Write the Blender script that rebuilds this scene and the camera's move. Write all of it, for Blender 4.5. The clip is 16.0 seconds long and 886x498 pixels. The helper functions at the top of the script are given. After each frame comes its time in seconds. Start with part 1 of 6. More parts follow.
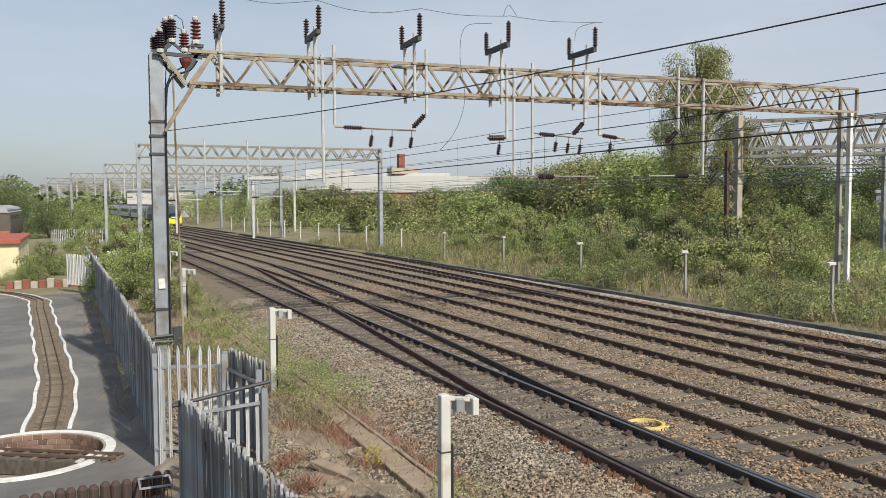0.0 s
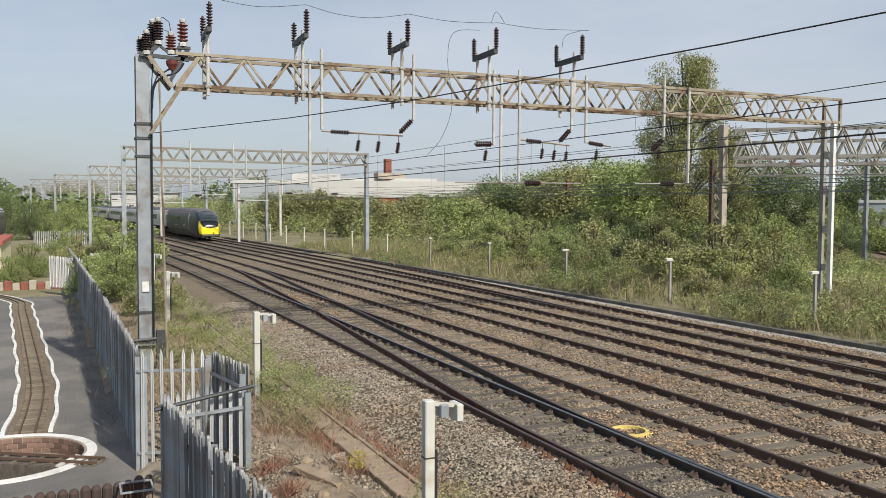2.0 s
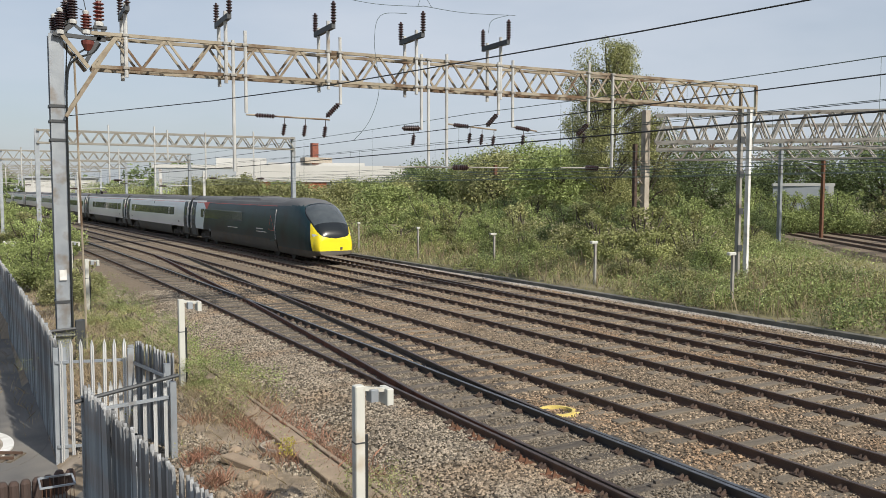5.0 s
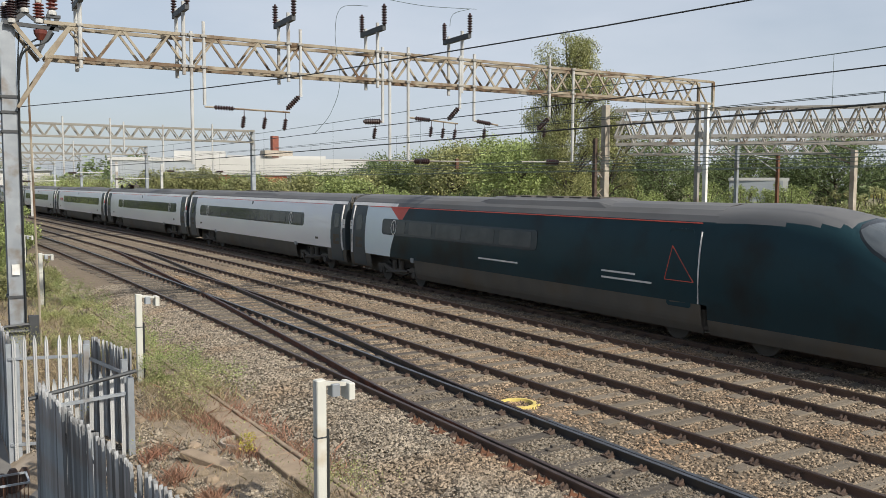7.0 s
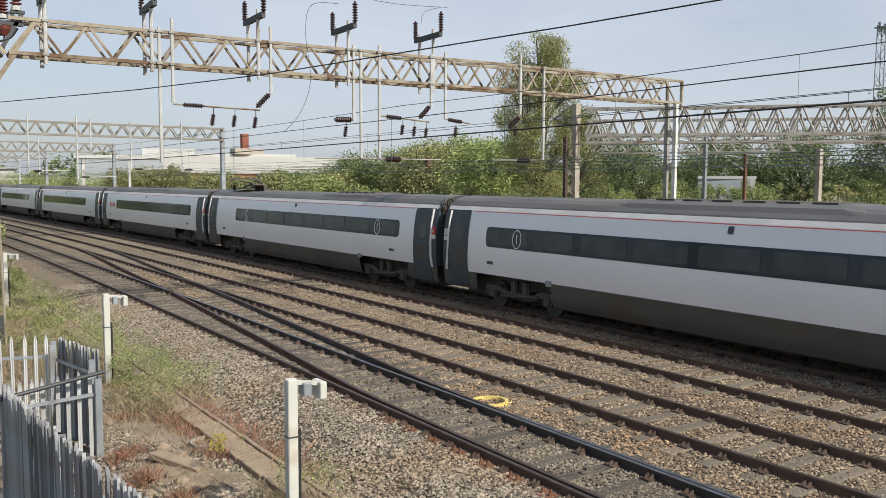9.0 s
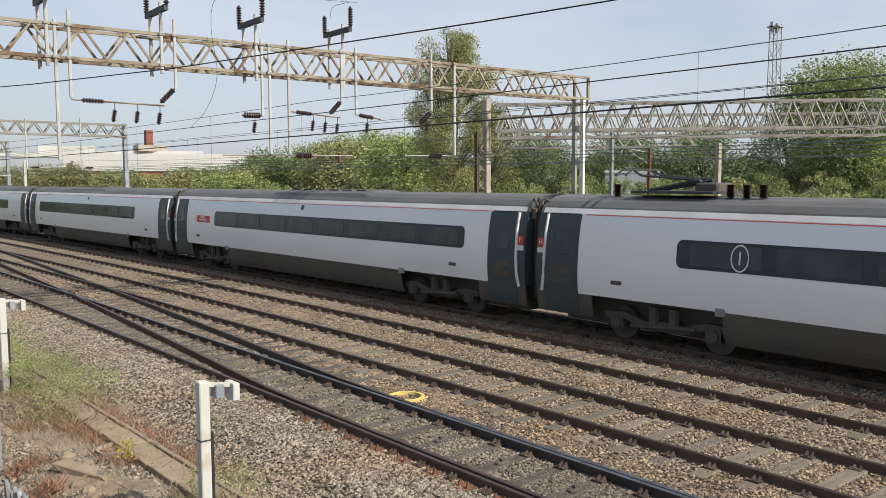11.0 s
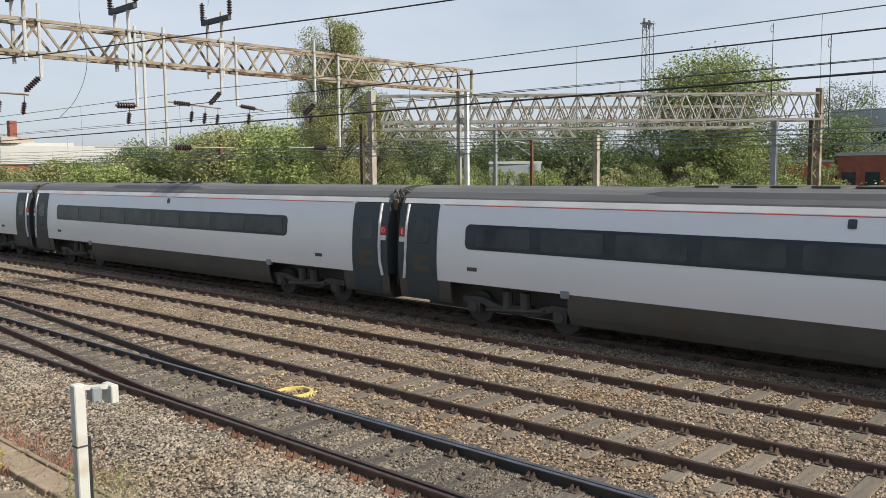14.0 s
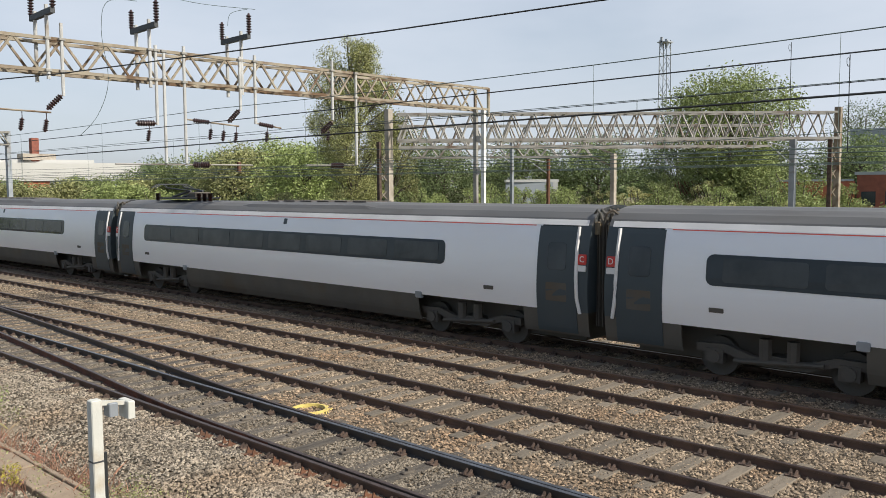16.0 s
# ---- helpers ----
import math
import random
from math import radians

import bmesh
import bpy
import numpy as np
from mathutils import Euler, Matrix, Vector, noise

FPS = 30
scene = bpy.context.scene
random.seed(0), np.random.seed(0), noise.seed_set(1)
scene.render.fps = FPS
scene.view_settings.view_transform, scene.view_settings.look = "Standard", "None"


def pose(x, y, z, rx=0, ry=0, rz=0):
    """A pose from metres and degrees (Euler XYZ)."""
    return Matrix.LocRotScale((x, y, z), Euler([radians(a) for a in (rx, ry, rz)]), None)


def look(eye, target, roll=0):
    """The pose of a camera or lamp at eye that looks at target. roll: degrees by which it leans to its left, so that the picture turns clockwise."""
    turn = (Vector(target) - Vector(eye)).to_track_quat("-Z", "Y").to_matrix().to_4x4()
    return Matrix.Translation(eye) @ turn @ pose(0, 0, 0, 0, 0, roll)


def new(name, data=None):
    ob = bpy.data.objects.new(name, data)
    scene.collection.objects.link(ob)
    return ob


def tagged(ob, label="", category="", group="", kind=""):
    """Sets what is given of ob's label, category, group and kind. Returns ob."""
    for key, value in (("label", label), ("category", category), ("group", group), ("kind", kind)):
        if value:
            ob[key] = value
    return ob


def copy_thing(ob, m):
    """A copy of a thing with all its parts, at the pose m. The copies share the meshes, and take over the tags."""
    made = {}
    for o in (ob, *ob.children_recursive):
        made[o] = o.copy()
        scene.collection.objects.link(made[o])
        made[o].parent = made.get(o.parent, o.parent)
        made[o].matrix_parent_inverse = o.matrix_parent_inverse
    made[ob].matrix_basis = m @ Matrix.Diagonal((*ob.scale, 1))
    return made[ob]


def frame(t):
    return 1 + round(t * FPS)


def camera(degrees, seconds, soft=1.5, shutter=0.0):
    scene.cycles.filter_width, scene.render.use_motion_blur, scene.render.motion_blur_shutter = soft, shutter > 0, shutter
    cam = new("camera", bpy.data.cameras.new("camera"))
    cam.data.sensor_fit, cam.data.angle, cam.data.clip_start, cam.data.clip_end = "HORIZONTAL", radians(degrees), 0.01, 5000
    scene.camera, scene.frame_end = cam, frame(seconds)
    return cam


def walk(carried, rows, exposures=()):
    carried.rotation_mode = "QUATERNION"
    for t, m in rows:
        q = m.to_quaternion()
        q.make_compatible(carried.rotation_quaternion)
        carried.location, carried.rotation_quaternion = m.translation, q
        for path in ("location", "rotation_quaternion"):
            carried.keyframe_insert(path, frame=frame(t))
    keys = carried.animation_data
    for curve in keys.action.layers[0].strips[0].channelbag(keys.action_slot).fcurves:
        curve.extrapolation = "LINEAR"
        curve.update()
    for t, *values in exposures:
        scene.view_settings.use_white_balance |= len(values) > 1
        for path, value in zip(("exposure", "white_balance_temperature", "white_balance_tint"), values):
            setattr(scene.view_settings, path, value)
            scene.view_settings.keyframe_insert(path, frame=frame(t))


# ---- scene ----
EYE = (0.0, 0.0, 4.05)
cam = camera(56.0, 16.0, soft=0.75)
ROWS = [
    (0.0, 86.66, 0.30, -23.59),
    (0.5, 86.97, 0.07, -23.50),
    (1.0, 87.11, -0.21, -23.47),
    (1.5, 87.13, -0.32, -23.89),
    (2.0, 87.04, -0.29, -24.53),
    (2.5, 86.93, -0.15, -25.16),
    (3.0, 86.83, 0.05, -25.82),
    (3.5, 86.66, 0.00, -26.57),
    (4.0, 86.61, -0.01, -27.55),
    (4.5, 86.37, -0.03, -28.57),
    (5.0, 85.99, -0.09, -29.45),
    (7.5, 85.48, -0.16, -32.54),
    (8.0, 85.36, -0.08, -32.94),
    (10.5, 85.47, -0.11, -37.84),
    (11.0, 85.16, 0.27, -40.04),
    (11.5, 84.87, 0.54, -42.81),
    (12.0, 84.64, 0.41, -45.74),
    (12.5, 84.51, 0.36, -47.66),
    (13.0, 84.51, 0.65, -47.78),
    (13.5, 84.47, 0.73, -47.70),
    (14.0, 84.54, 0.54, -47.84),
    (14.5, 84.87, 0.52, -47.65),
    (15.0, 85.33, 0.25, -47.06),
    (15.5, 85.69, 0.09, -46.63),
    (16.0, 85.77, 0.36, -46.71),
]
walk(cam, [(t, pose(*EYE, rx, ry, rz)) for t, rx, ry, rz in ROWS], [(0, 0.32), (5, 0.34), (10.5, 0.46), (16, 0.50)])

# ---- daylight ----
SUN_TO = Vector((0.27, -1.05, 0.95)).normalized()
world = bpy.data.worlds.new("sky")
scene.world = world
world.use_nodes = True
wn, wl = world.node_tree.nodes, world.node_tree.links
wn.clear()
w_out = wn.new("ShaderNodeOutputWorld")
w_bg = wn.new("ShaderNodeBackground")
w_sky = wn.new("ShaderNodeTexSky")
w_sky.sky_type = "NISHITA"
w_sky.sun_disc = False
w_sky.sun_elevation = math.asin(SUN_TO.z)
w_sky.sun_rotation = math.atan2(SUN_TO.x, SUN_TO.y)
w_sky.air_density, w_sky.dust_density, w_sky.ozone_density = 1.0, 2.0, 1.0
w_geo = wn.new("ShaderNodeTexCoord")
w_map = wn.new("ShaderNodeMapping")
w_map.inputs["Scale"].default_value = (1.0, 1.0, 3.2)
w_noise = wn.new("ShaderNodeTexNoise")
w_noise.inputs["Scale"].default_value = 1.7
w_noise.inputs["Detail"].default_value = 5.0
w_noise.inputs["Roughness"].default_value = 0.55
w_ramp = wn.new("ShaderNodeValToRGB")
w_ramp.color_ramp.elements[0].position, w_ramp.color_ramp.elements[0].color = 0.36, (0.25, 0.25, 0.25, 1)
w_ramp.color_ramp.elements[1].position, w_ramp.color_ramp.elements[1].color = 0.85, (0.92, 0.92, 0.92, 1)
w_mix = wn.new("ShaderNodeMixRGB")
w_mix.inputs["Color2"].default_value = (5.7, 6.25, 7.1, 1)     # thin high cloud
wl.new(w_geo.outputs["Generated"], w_map.inputs["Vector"])
wl.new(w_map.outputs["Vector"], w_noise.inputs["Vector"])
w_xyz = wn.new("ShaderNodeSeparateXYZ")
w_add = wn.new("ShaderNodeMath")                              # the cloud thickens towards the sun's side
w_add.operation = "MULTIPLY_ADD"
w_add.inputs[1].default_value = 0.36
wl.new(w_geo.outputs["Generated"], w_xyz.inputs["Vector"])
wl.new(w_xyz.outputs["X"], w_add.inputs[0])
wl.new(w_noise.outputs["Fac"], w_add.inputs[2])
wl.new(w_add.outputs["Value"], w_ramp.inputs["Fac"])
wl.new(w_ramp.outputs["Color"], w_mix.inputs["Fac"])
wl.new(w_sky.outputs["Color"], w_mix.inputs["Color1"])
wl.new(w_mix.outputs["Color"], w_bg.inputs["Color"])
w_bg.inputs["Strength"].default_value = 0.085
wl.new(w_bg.outputs["Background"], w_out.inputs["Surface"])
sun = new("sun", bpy.data.lights.new("sun", "SUN"))
sun.data.energy, sun.data.angle, sun.data.color = 3.9, radians(1.0), (1.0, 0.93, 0.82)
sun.matrix_basis = look(SUN_TO * 60, (0, 0, 0))

# ---- tools ----
class Geo:
    """A mesh in the making: plain lists of corners and faces."""

    def __init__(self):
        self.v, self.f = [], []

    def add(self, verts, faces):
        n = len(self.v)
        self.v.extend(tuple(p) for p in verts)
        self.f.extend(tuple(i + n for i in face) for face in faces)
        return self

    def box(self, x0, x1, y0, y1, z0, z1, m=None):
        vs = [Vector((x, y, z)) for z in (z0, z1) for y in (y0, y1) for x in (x0, x1)]
        if m is not None:
            vs = [m @ p for p in vs]
        return self.add(vs, [(0, 2, 3, 1), (4, 5, 7, 6), (0, 1, 5, 4), (2, 6, 7, 3), (0, 4, 6, 2), (1, 3, 7, 5)])

    def bevel_box(self, x0, x1, y0, y1, z0, z1, b, m=None):
        """A box with its upright and top edges cut back by b."""
        def ring(z, d):
            a0, a1, c0, c1 = x0 + d, x1 - d, y0 + d, y1 - d
            return [(a0 + b, c0, z), (a1 - b, c0, z), (a1, c0 + b, z), (a1, c1 - b, z), (a1 - b, c1, z), (a0 + b, c1, z), (a0, c1 - b, z), (a0, c0 + b, z)]
        return self.loft([ring(z0, 0), ring(z1 - b, 0), ring(z1, b)], m=m)

    def loft(self, rings, m=None, caps=True, closed=True):
        k = len(rings[0])
        vs = [Vector(p) for r in rings for p in r]
        if m is not None:
            vs = [m @ p for p in vs]
        fs = []
        for i in range(len(rings) - 1):
            for j in range(k if closed else k - 1):
                a, b2 = i * k + j, i * k + (j + 1) % k
                fs.append((a, b2, b2 + k, a + k))
        if caps and closed:
            fs.append(tuple(range(k - 1, -1, -1)))
            fs.append(tuple(range((len(rings) - 1) * k, len(rings) * k)))
        return self.add(vs, fs)

    def tube(self, p0, p1, r0, r1=None, n=6, caps=True):
        p0, p1 = Vector(p0), Vector(p1)
        r1 = r0 if r1 is None else r1
        q = (p1 - p0).to_track_quat("Z", "Y").to_matrix()
        rings = []
        for p, r in ((p0, r0), (p1, r1)):
            rings.append([p + q @ Vector((r * math.cos(a), r * math.sin(a), 0)) for a in (2 * math.pi * i / n for i in range(n))])
        return self.loft(rings, caps=caps)

    def path(self, pts, r, n=5):
        pts = [Vector(p) for p in pts]
        rings = []
        for i, p in enumerate(pts):
            d = pts[min(i + 1, len(pts) - 1)] - pts[max(i - 1, 0)]
            q = d.to_track_quat("Z", "Y").to_matrix()
            rings.append([p + q @ Vector((r * math.cos(a), r * math.sin(a), 0)) for a in (2 * math.pi * k / n for k in range(n))])
        return self.loft(rings)

    def bar(self, p0, p1, w, h):
        """A flat bar from p0 to p1."""
        p0, p1 = Vector(p0), Vector(p1)
        d = (p1 - p0).normalized()
        side = d.cross(Vector((0, 1, 0)))
        side = (side if side.length > 0.05 else d.cross(Vector((1, 0, 0)))).normalized()
        other = d.cross(side)
        rings = [[p + side * (sx * w / 2) + other * (sy * h / 2) for sx, sy in ((-1, -1), (1, -1), (1, 1), (-1, 1))] for p in (p0, p1)]
        return self.loft(rings)

    def turned(self, prof, n=12, at=(0, 0, 0), m=None):
        rings = [[(at[0] + r * math.cos(2 * math.pi * i / n), at[1] + r * math.sin(2 * math.pi * i / n), at[2] + z) for i in range(n)] for r, z in prof]
        return self.loft(rings, m=m)

    def mesh(self, name, mats, smooth=False):
        me = bpy.data.meshes.new(name)
        me.from_pydata(self.v, [], self.f)
        for one in mats if isinstance(mats, (list, tuple)) else [mats]:
            me.materials.append(one)
        if smooth:
            me.polygons.foreach_set("use_smooth", [True] * len(me.polygons))
        me.update()
        return me


def thing(name, label, category, group="", kind="", at=None):
    ob = new(name)
    ob.empty_display_size = 0.2
    if at is not None:
        ob.matrix_basis = at
    return tagged(ob, label, category, group, kind)


def part(name, geo, material, parent, label="", smooth=False, kind=""):
    ob = new(name, geo.mesh(name, material, smooth))
    ob.parent = parent
    return tagged(ob, label, kind=kind)


def solid(name, geo, material, label, category, group="", kind="", smooth=False):
    return tagged(new(name, geo.mesh(name, material, smooth)), label, category, group, kind)


def share(name, me, parent, m):
    ob = new(name, me)
    ob.parent = parent
    ob.matrix_basis = m
    return ob


def sstep(a, b, x):
    t = min(1.0, max(0.0, (x - a) / (b - a)))
    return t * t * (3 - 2 * t)


def bend(y):
    """How far the line has drifted sideways at y: nearly straight beside the viewer, easing to the left beyond."""
    if y < 12:
        return 0.0
    if y < 80:
        return -0.00036 * (y - 12) ** 2
    return -0.00036 * 68 ** 2 - 0.049 * (y - 80)


def bend_yaw(y):
    return math.degrees(math.atan(-(bend(y + 1) - bend(y - 1)) / 2))


# ---- materials ----
def material(name, color, rough=0.7, metal=0.0, second=None, scale=6.0, amount=0.5, bump=0.0, bump_scale=40.0,
             dirt=None, dirt_scale=1.2, dirt_lo=0.5, dirt_hi=0.7, by_object=0.0, by_island=0.0, stretch=(1, 1, 1), spec=0.5, coat=0.0, leaf=False):
    mt = bpy.data.materials.new(name)
    mt.use_nodes = True
    nt = mt.node_tree
    n, l = nt.nodes, nt.links
    b = n["Principled BSDF"]
    b.inputs["Roughness"].default_value = rough
    b.inputs["Metallic"].default_value = metal
    b.inputs["Specular IOR Level"].default_value = spec
    b.inputs["Coat Weight"].default_value = coat
    tc = n.new("ShaderNodeTexCoord")
    mp = n.new("ShaderNodeMapping")
    mp.inputs["Scale"].default_value = stretch
    l.new(tc.outputs["Object"], mp.inputs["Vector"])

    def noise_tex(sc, detail=4.0):
        t = n.new("ShaderNodeTexNoise")
        t.inputs["Scale"].default_value = sc
        t.inputs["Detail"].default_value = detail
        l.new(mp.outputs["Vector"], t.inputs["Vector"])
        return t

    def ramp(src, lo, hi):
        r = n.new("ShaderNodeMapRange")
        r.inputs["From Min"].default_value, r.inputs["From Max"].default_value = lo, hi
        l.new(src, r.inputs["Value"])
        return r.outputs["Result"]

    def mix(fac, a, c):
        m = n.new("ShaderNodeMixRGB")
        l.new(fac, m.inputs["Fac"]) if not isinstance(fac, float) else None
        if isinstance(fac, float):
            m.inputs["Fac"].default_value = fac
        for slot, val in (("Color1", a), ("Color2", c)):
            if isinstance(val, tuple):
                m.inputs[slot].default_value = (*val, 1)
            else:
                l.new(val, m.inputs[slot])
        return m.outputs["Color"]

    second = second or tuple(c * (1 - 0.35 * amount) for c in color)
    col = mix(ramp(noise_tex(scale).outputs["Fac"], 0.32, 0.68), tuple(color), tuple(second))
    if dirt:
        col = mix(ramp(noise_tex(dirt_scale, 6.0).outputs["Fac"], dirt_lo, dirt_hi), col, tuple(dirt))
    for amt, src in ((by_object, "obj"), (by_island, "isl")):
        if amt:
            rnd = n.new("ShaderNodeObjectInfo" if src == "obj" else "ShaderNodeNewGeometry")
            val = rnd.outputs["Random"] if src == "obj" else rnd.outputs["Random Per Island"]
            mul = n.new("ShaderNodeMapRange")
            mul.inputs["To Min"].default_value, mul.inputs["To Max"].default_value = 1 - amt, 1 + amt
            l.new(val, mul.inputs["Value"])
            hv = n.new("ShaderNodeHueSaturation")
            l.new(mul.outputs["Result"], hv.inputs["Value"])
            l.new(col, hv.inputs["Color"])
            col = hv.outputs["Color"]
    l.new(col, b.inputs["Base Color"])
    if bump:
        bp = n.new("ShaderNodeBump")
        bp.inputs["Strength"].default_value = bump
        bp.inputs["Distance"].default_value = 0.02
        l.new(noise_tex(bump_scale).outputs["Fac"], bp.inputs["Height"])
        l.new(bp.outputs["Normal"], b.inputs["Normal"])
    if leaf:
        tr = n.new("ShaderNodeBsdfTranslucent")
        l.new(col, tr.inputs["Color"])
        ms = n.new("ShaderNodeMixShader")
        ms.inputs["Fac"].default_value = 0.22
        l.new(b.outputs["BSDF"], ms.inputs[1])
        l.new(tr.outputs["BSDF"], ms.inputs[2])
        l.new(ms.outputs["Shader"], n["Material Output"].inputs["Surface"])
    return mt


M_ground = material("M_ground", (0.22, 0.19, 0.11), 0.95, second=(0.14, 0.14, 0.065), scale=0.9, bump=0.6, bump_scale=14, dirt=(0.25, 0.21, 0.15), dirt_scale=0.35)
M_verge = material("M_verge", (0.285, 0.225, 0.16), 0.95, second=(0.175, 0.14, 0.098), scale=4.5, bump=1.0, bump_scale=30, dirt=(0.34, 0.285, 0.225), dirt_scale=1.1)
M_ballast = material("M_ballast", (0.215, 0.165, 0.113), 0.95, second=(0.135, 0.105, 0.072), scale=9, bump=1.0, bump_scale=38, dirt=(0.16, 0.125, 0.088), dirt_scale=0.6)
M_stone = material("M_stone", (0.265, 0.208, 0.146), 0.92, second=(0.20, 0.155, 0.108), scale=0.9, by_island=0.8, dirt=(0.245, 0.16, 0.095), dirt_scale=0.35, dirt_lo=0.50, dirt_hi=0.72)
M_stone_grey = material("M_stone_grey", (0.255, 0.218, 0.168), 0.92, second=(0.18, 0.152, 0.117), scale=0.9, by_island=0.8, dirt=(0.24, 0.175, 0.115), dirt_scale=0.45, dirt_lo=0.52, dirt_hi=0.72)
M_stone_dark = material("M_stone_dark", (0.20, 0.17, 0.13), 0.92, second=(0.13, 0.11, 0.085), scale=0.9, by_island=0.7)
M_asphalt = material("M_asphalt", (0.150, 0.144, 0.135), 0.9, second=(0.115, 0.112, 0.108), scale=1.2, bump=0.35, bump_scale=90, dirt=(0.19, 0.178, 0.16), dirt_scale=0.5, dirt_lo=0.5, dirt_hi=0.62)
M_rail = material("M_rail", (0.140, 0.084, 0.058), 0.75, 0.15, second=(0.092, 0.06, 0.045), scale=3, bump=0.2)
M_rail_red = material("M_rail_red", (0.20, 0.075, 0.045), 0.75, 0.2, second=(0.10, 0.05, 0.035), scale=3, bump=0.2)
M_rail_dark = material("M_rail_dark", (0.050, 0.050, 0.052), 0.5, 0.35, second=(0.075, 0.062, 0.052), scale=3)
M_railhead = material("M_railhead", (0.14, 0.10, 0.085), 0.42, 0.8, second=(0.09, 0.06, 0.05), scale=5)
M_shine = material("M_shine", (0.20, 0.21, 0.23), 0.36, 0.8, second=(0.12, 0.12, 0.125), scale=3)
M_sleeper = material("M_sleeper", (0.185, 0.155, 0.118), 0.93, second=(0.125, 0.105, 0.08), scale=4, by_object=0.22, bump=0.5, bump_scale=25, stretch=(1, 4, 1))
M_sleeper_dark = material("M_sleeper_dark", (0.13, 0.112, 0.09), 0.93, second=(0.06, 0.05, 0.042), scale=4, by_object=0.3, bump=0.5, bump_scale=25, stretch=(1, 4, 1))
M_chair = material("M_chair", (0.12, 0.08, 0.06), 0.85, 0.2, second=(0.05, 0.036, 0.03), scale=8, by_island=0.3)
M_galv = material("M_galv", (0.36, 0.39, 0.42), 0.55, 0.35, second=(0.27, 0.30, 0.33), scale=2.2, bump=0.1, dirt=(0.20, 0.16, 0.12), dirt_scale=1.6, dirt_lo=0.56, dirt_hi=0.74, by_object=0.18)
M_lattice = material("M_lattice", (0.345, 0.305, 0.235), 0.8, 0.05, second=(0.245, 0.21, 0.155), scale=1.4, dirt=(0.13, 0.08, 0.045), dirt_scale=1.3, dirt_lo=0.48, dirt_hi=0.64)
M_white_steel = material("M_white_steel", (0.52, 0.53, 0.52), 0.6, 0.1, second=(0.42, 0.42, 0.40), scale=2, dirt=(0.26, 0.215, 0.17), dirt_scale=1.3, dirt_lo=0.56, dirt_hi=0.74)
M_grey_steel = material("M_grey_steel", (0.34, 0.33, 0.30), 0.7, 0.15, second=(0.25, 0.24, 0.22), scale=1.6, dirt=(0.16, 0.12, 0.09), dirt_scale=1.1, dirt_lo=0.52, dirt_hi=0.72)
M_far_steel = material("M_far_steel", (0.27, 0.26, 0.225), 0.75, 0.05, second=(0.20, 0.19, 0.165), scale=0.8)
M_pale_stone = material("M_pale_stone", (0.40, 0.37, 0.33), 0.9, second=(0.30, 0.28, 0.25), scale=1.3, by_island=0.35)
M_dark_steel = material("M_dark_steel", (0.07, 0.075, 0.08), 0.6, 0.4, scale=5)
M_insul = material("M_insul", (0.05, 0.022, 0.02), 0.3, second=(0.03, 0.018, 0.018), scale=4, spec=0.6)
M_insul_red = material("M_insul_red", (0.17, 0.045, 0.03), 0.3, second=(0.12, 0.03, 0.025), scale=4, spec=0.6)
M_wire = material("M_wire", (0.03, 0.034, 0.036), 0.6, 0.4, scale=4)
M_wire_green = material("M_wire_green", (0.10, 0.135, 0.125), 0.6, 0.3, scale=4)
M_concrete = material("M_concrete", (0.42, 0.38, 0.32), 0.92, second=(0.33, 0.29, 0.24), scale=3, bump=0.4, bump_scale=30, dirt=(0.22, 0.19, 0.15), dirt_scale=1.2)
M_trough = material("M_trough", (0.315, 0.245, 0.175), 0.94, second=(0.24, 0.185, 0.13), scale=3, bump=0.5, bump_scale=30, dirt=(0.20, 0.155, 0.11), dirt_scale=1.4)
M_kerb = material("M_kerb", (0.18, 0.175, 0.155), 0.9, second=(0.12, 0.118, 0.105), scale=2, bump=0.4, dirt=(0.085, 0.085, 0.07), dirt_scale=0.8)
M_post = material("M_post", (0.50, 0.505, 0.465), 0.7, second=(0.54, 0.54, 0.49), scale=3, dirt=(0.42, 0.36, 0.27), dirt_scale=2.5, dirt_lo=0.58, dirt_hi=0.78, bump=0.15)
M_white = material("M_white", (0.74, 0.74, 0.72), 0.75, second=(0.6, 0.6, 0.57), scale=2.5, dirt=(0.4, 0.37, 0.32), dirt_scale=2.0, dirt_lo=0.55, dirt_hi=0.75)
M_yellow_paint = material("M_yellow_paint", (0.66, 0.52, 0.14), 0.75, second=(0.55, 0.45, 0.16), scale=4, bump=0.3)
M_silver = material("M_silver", (0.86, 0.87, 0.88), 0.34, 0.12, second=(0.82, 0.83, 0.845), scale=0.8, dirt=(0.78, 0.785, 0.785), dirt_scale=0.5, coat=0.3, stretch=(1, 0.25, 1))
M_pale = material("M_pale", (0.72, 0.82, 0.85), 0.36, second=(0.68, 0.78, 0.81), scale=0.8, coat=0.35)
M_stripe_white = material("M_stripe_white", (0.78, 0.77, 0.75), 0.4, scale=1)
M_brass = material("M_brass", (0.24, 0.19, 0.12), 0.6, 0.3, second=(0.14, 0.115, 0.08), scale=6, bump=0.2)
M_red = material("M_red", (0.62, 0.045, 0.03), 0.45, second=(0.5, 0.04, 0.03), scale=1)
M_orange_red = material("M_orange_red", (0.66, 0.09, 0.05), 0.45, second=(0.6, 0.08, 0.05), scale=1)
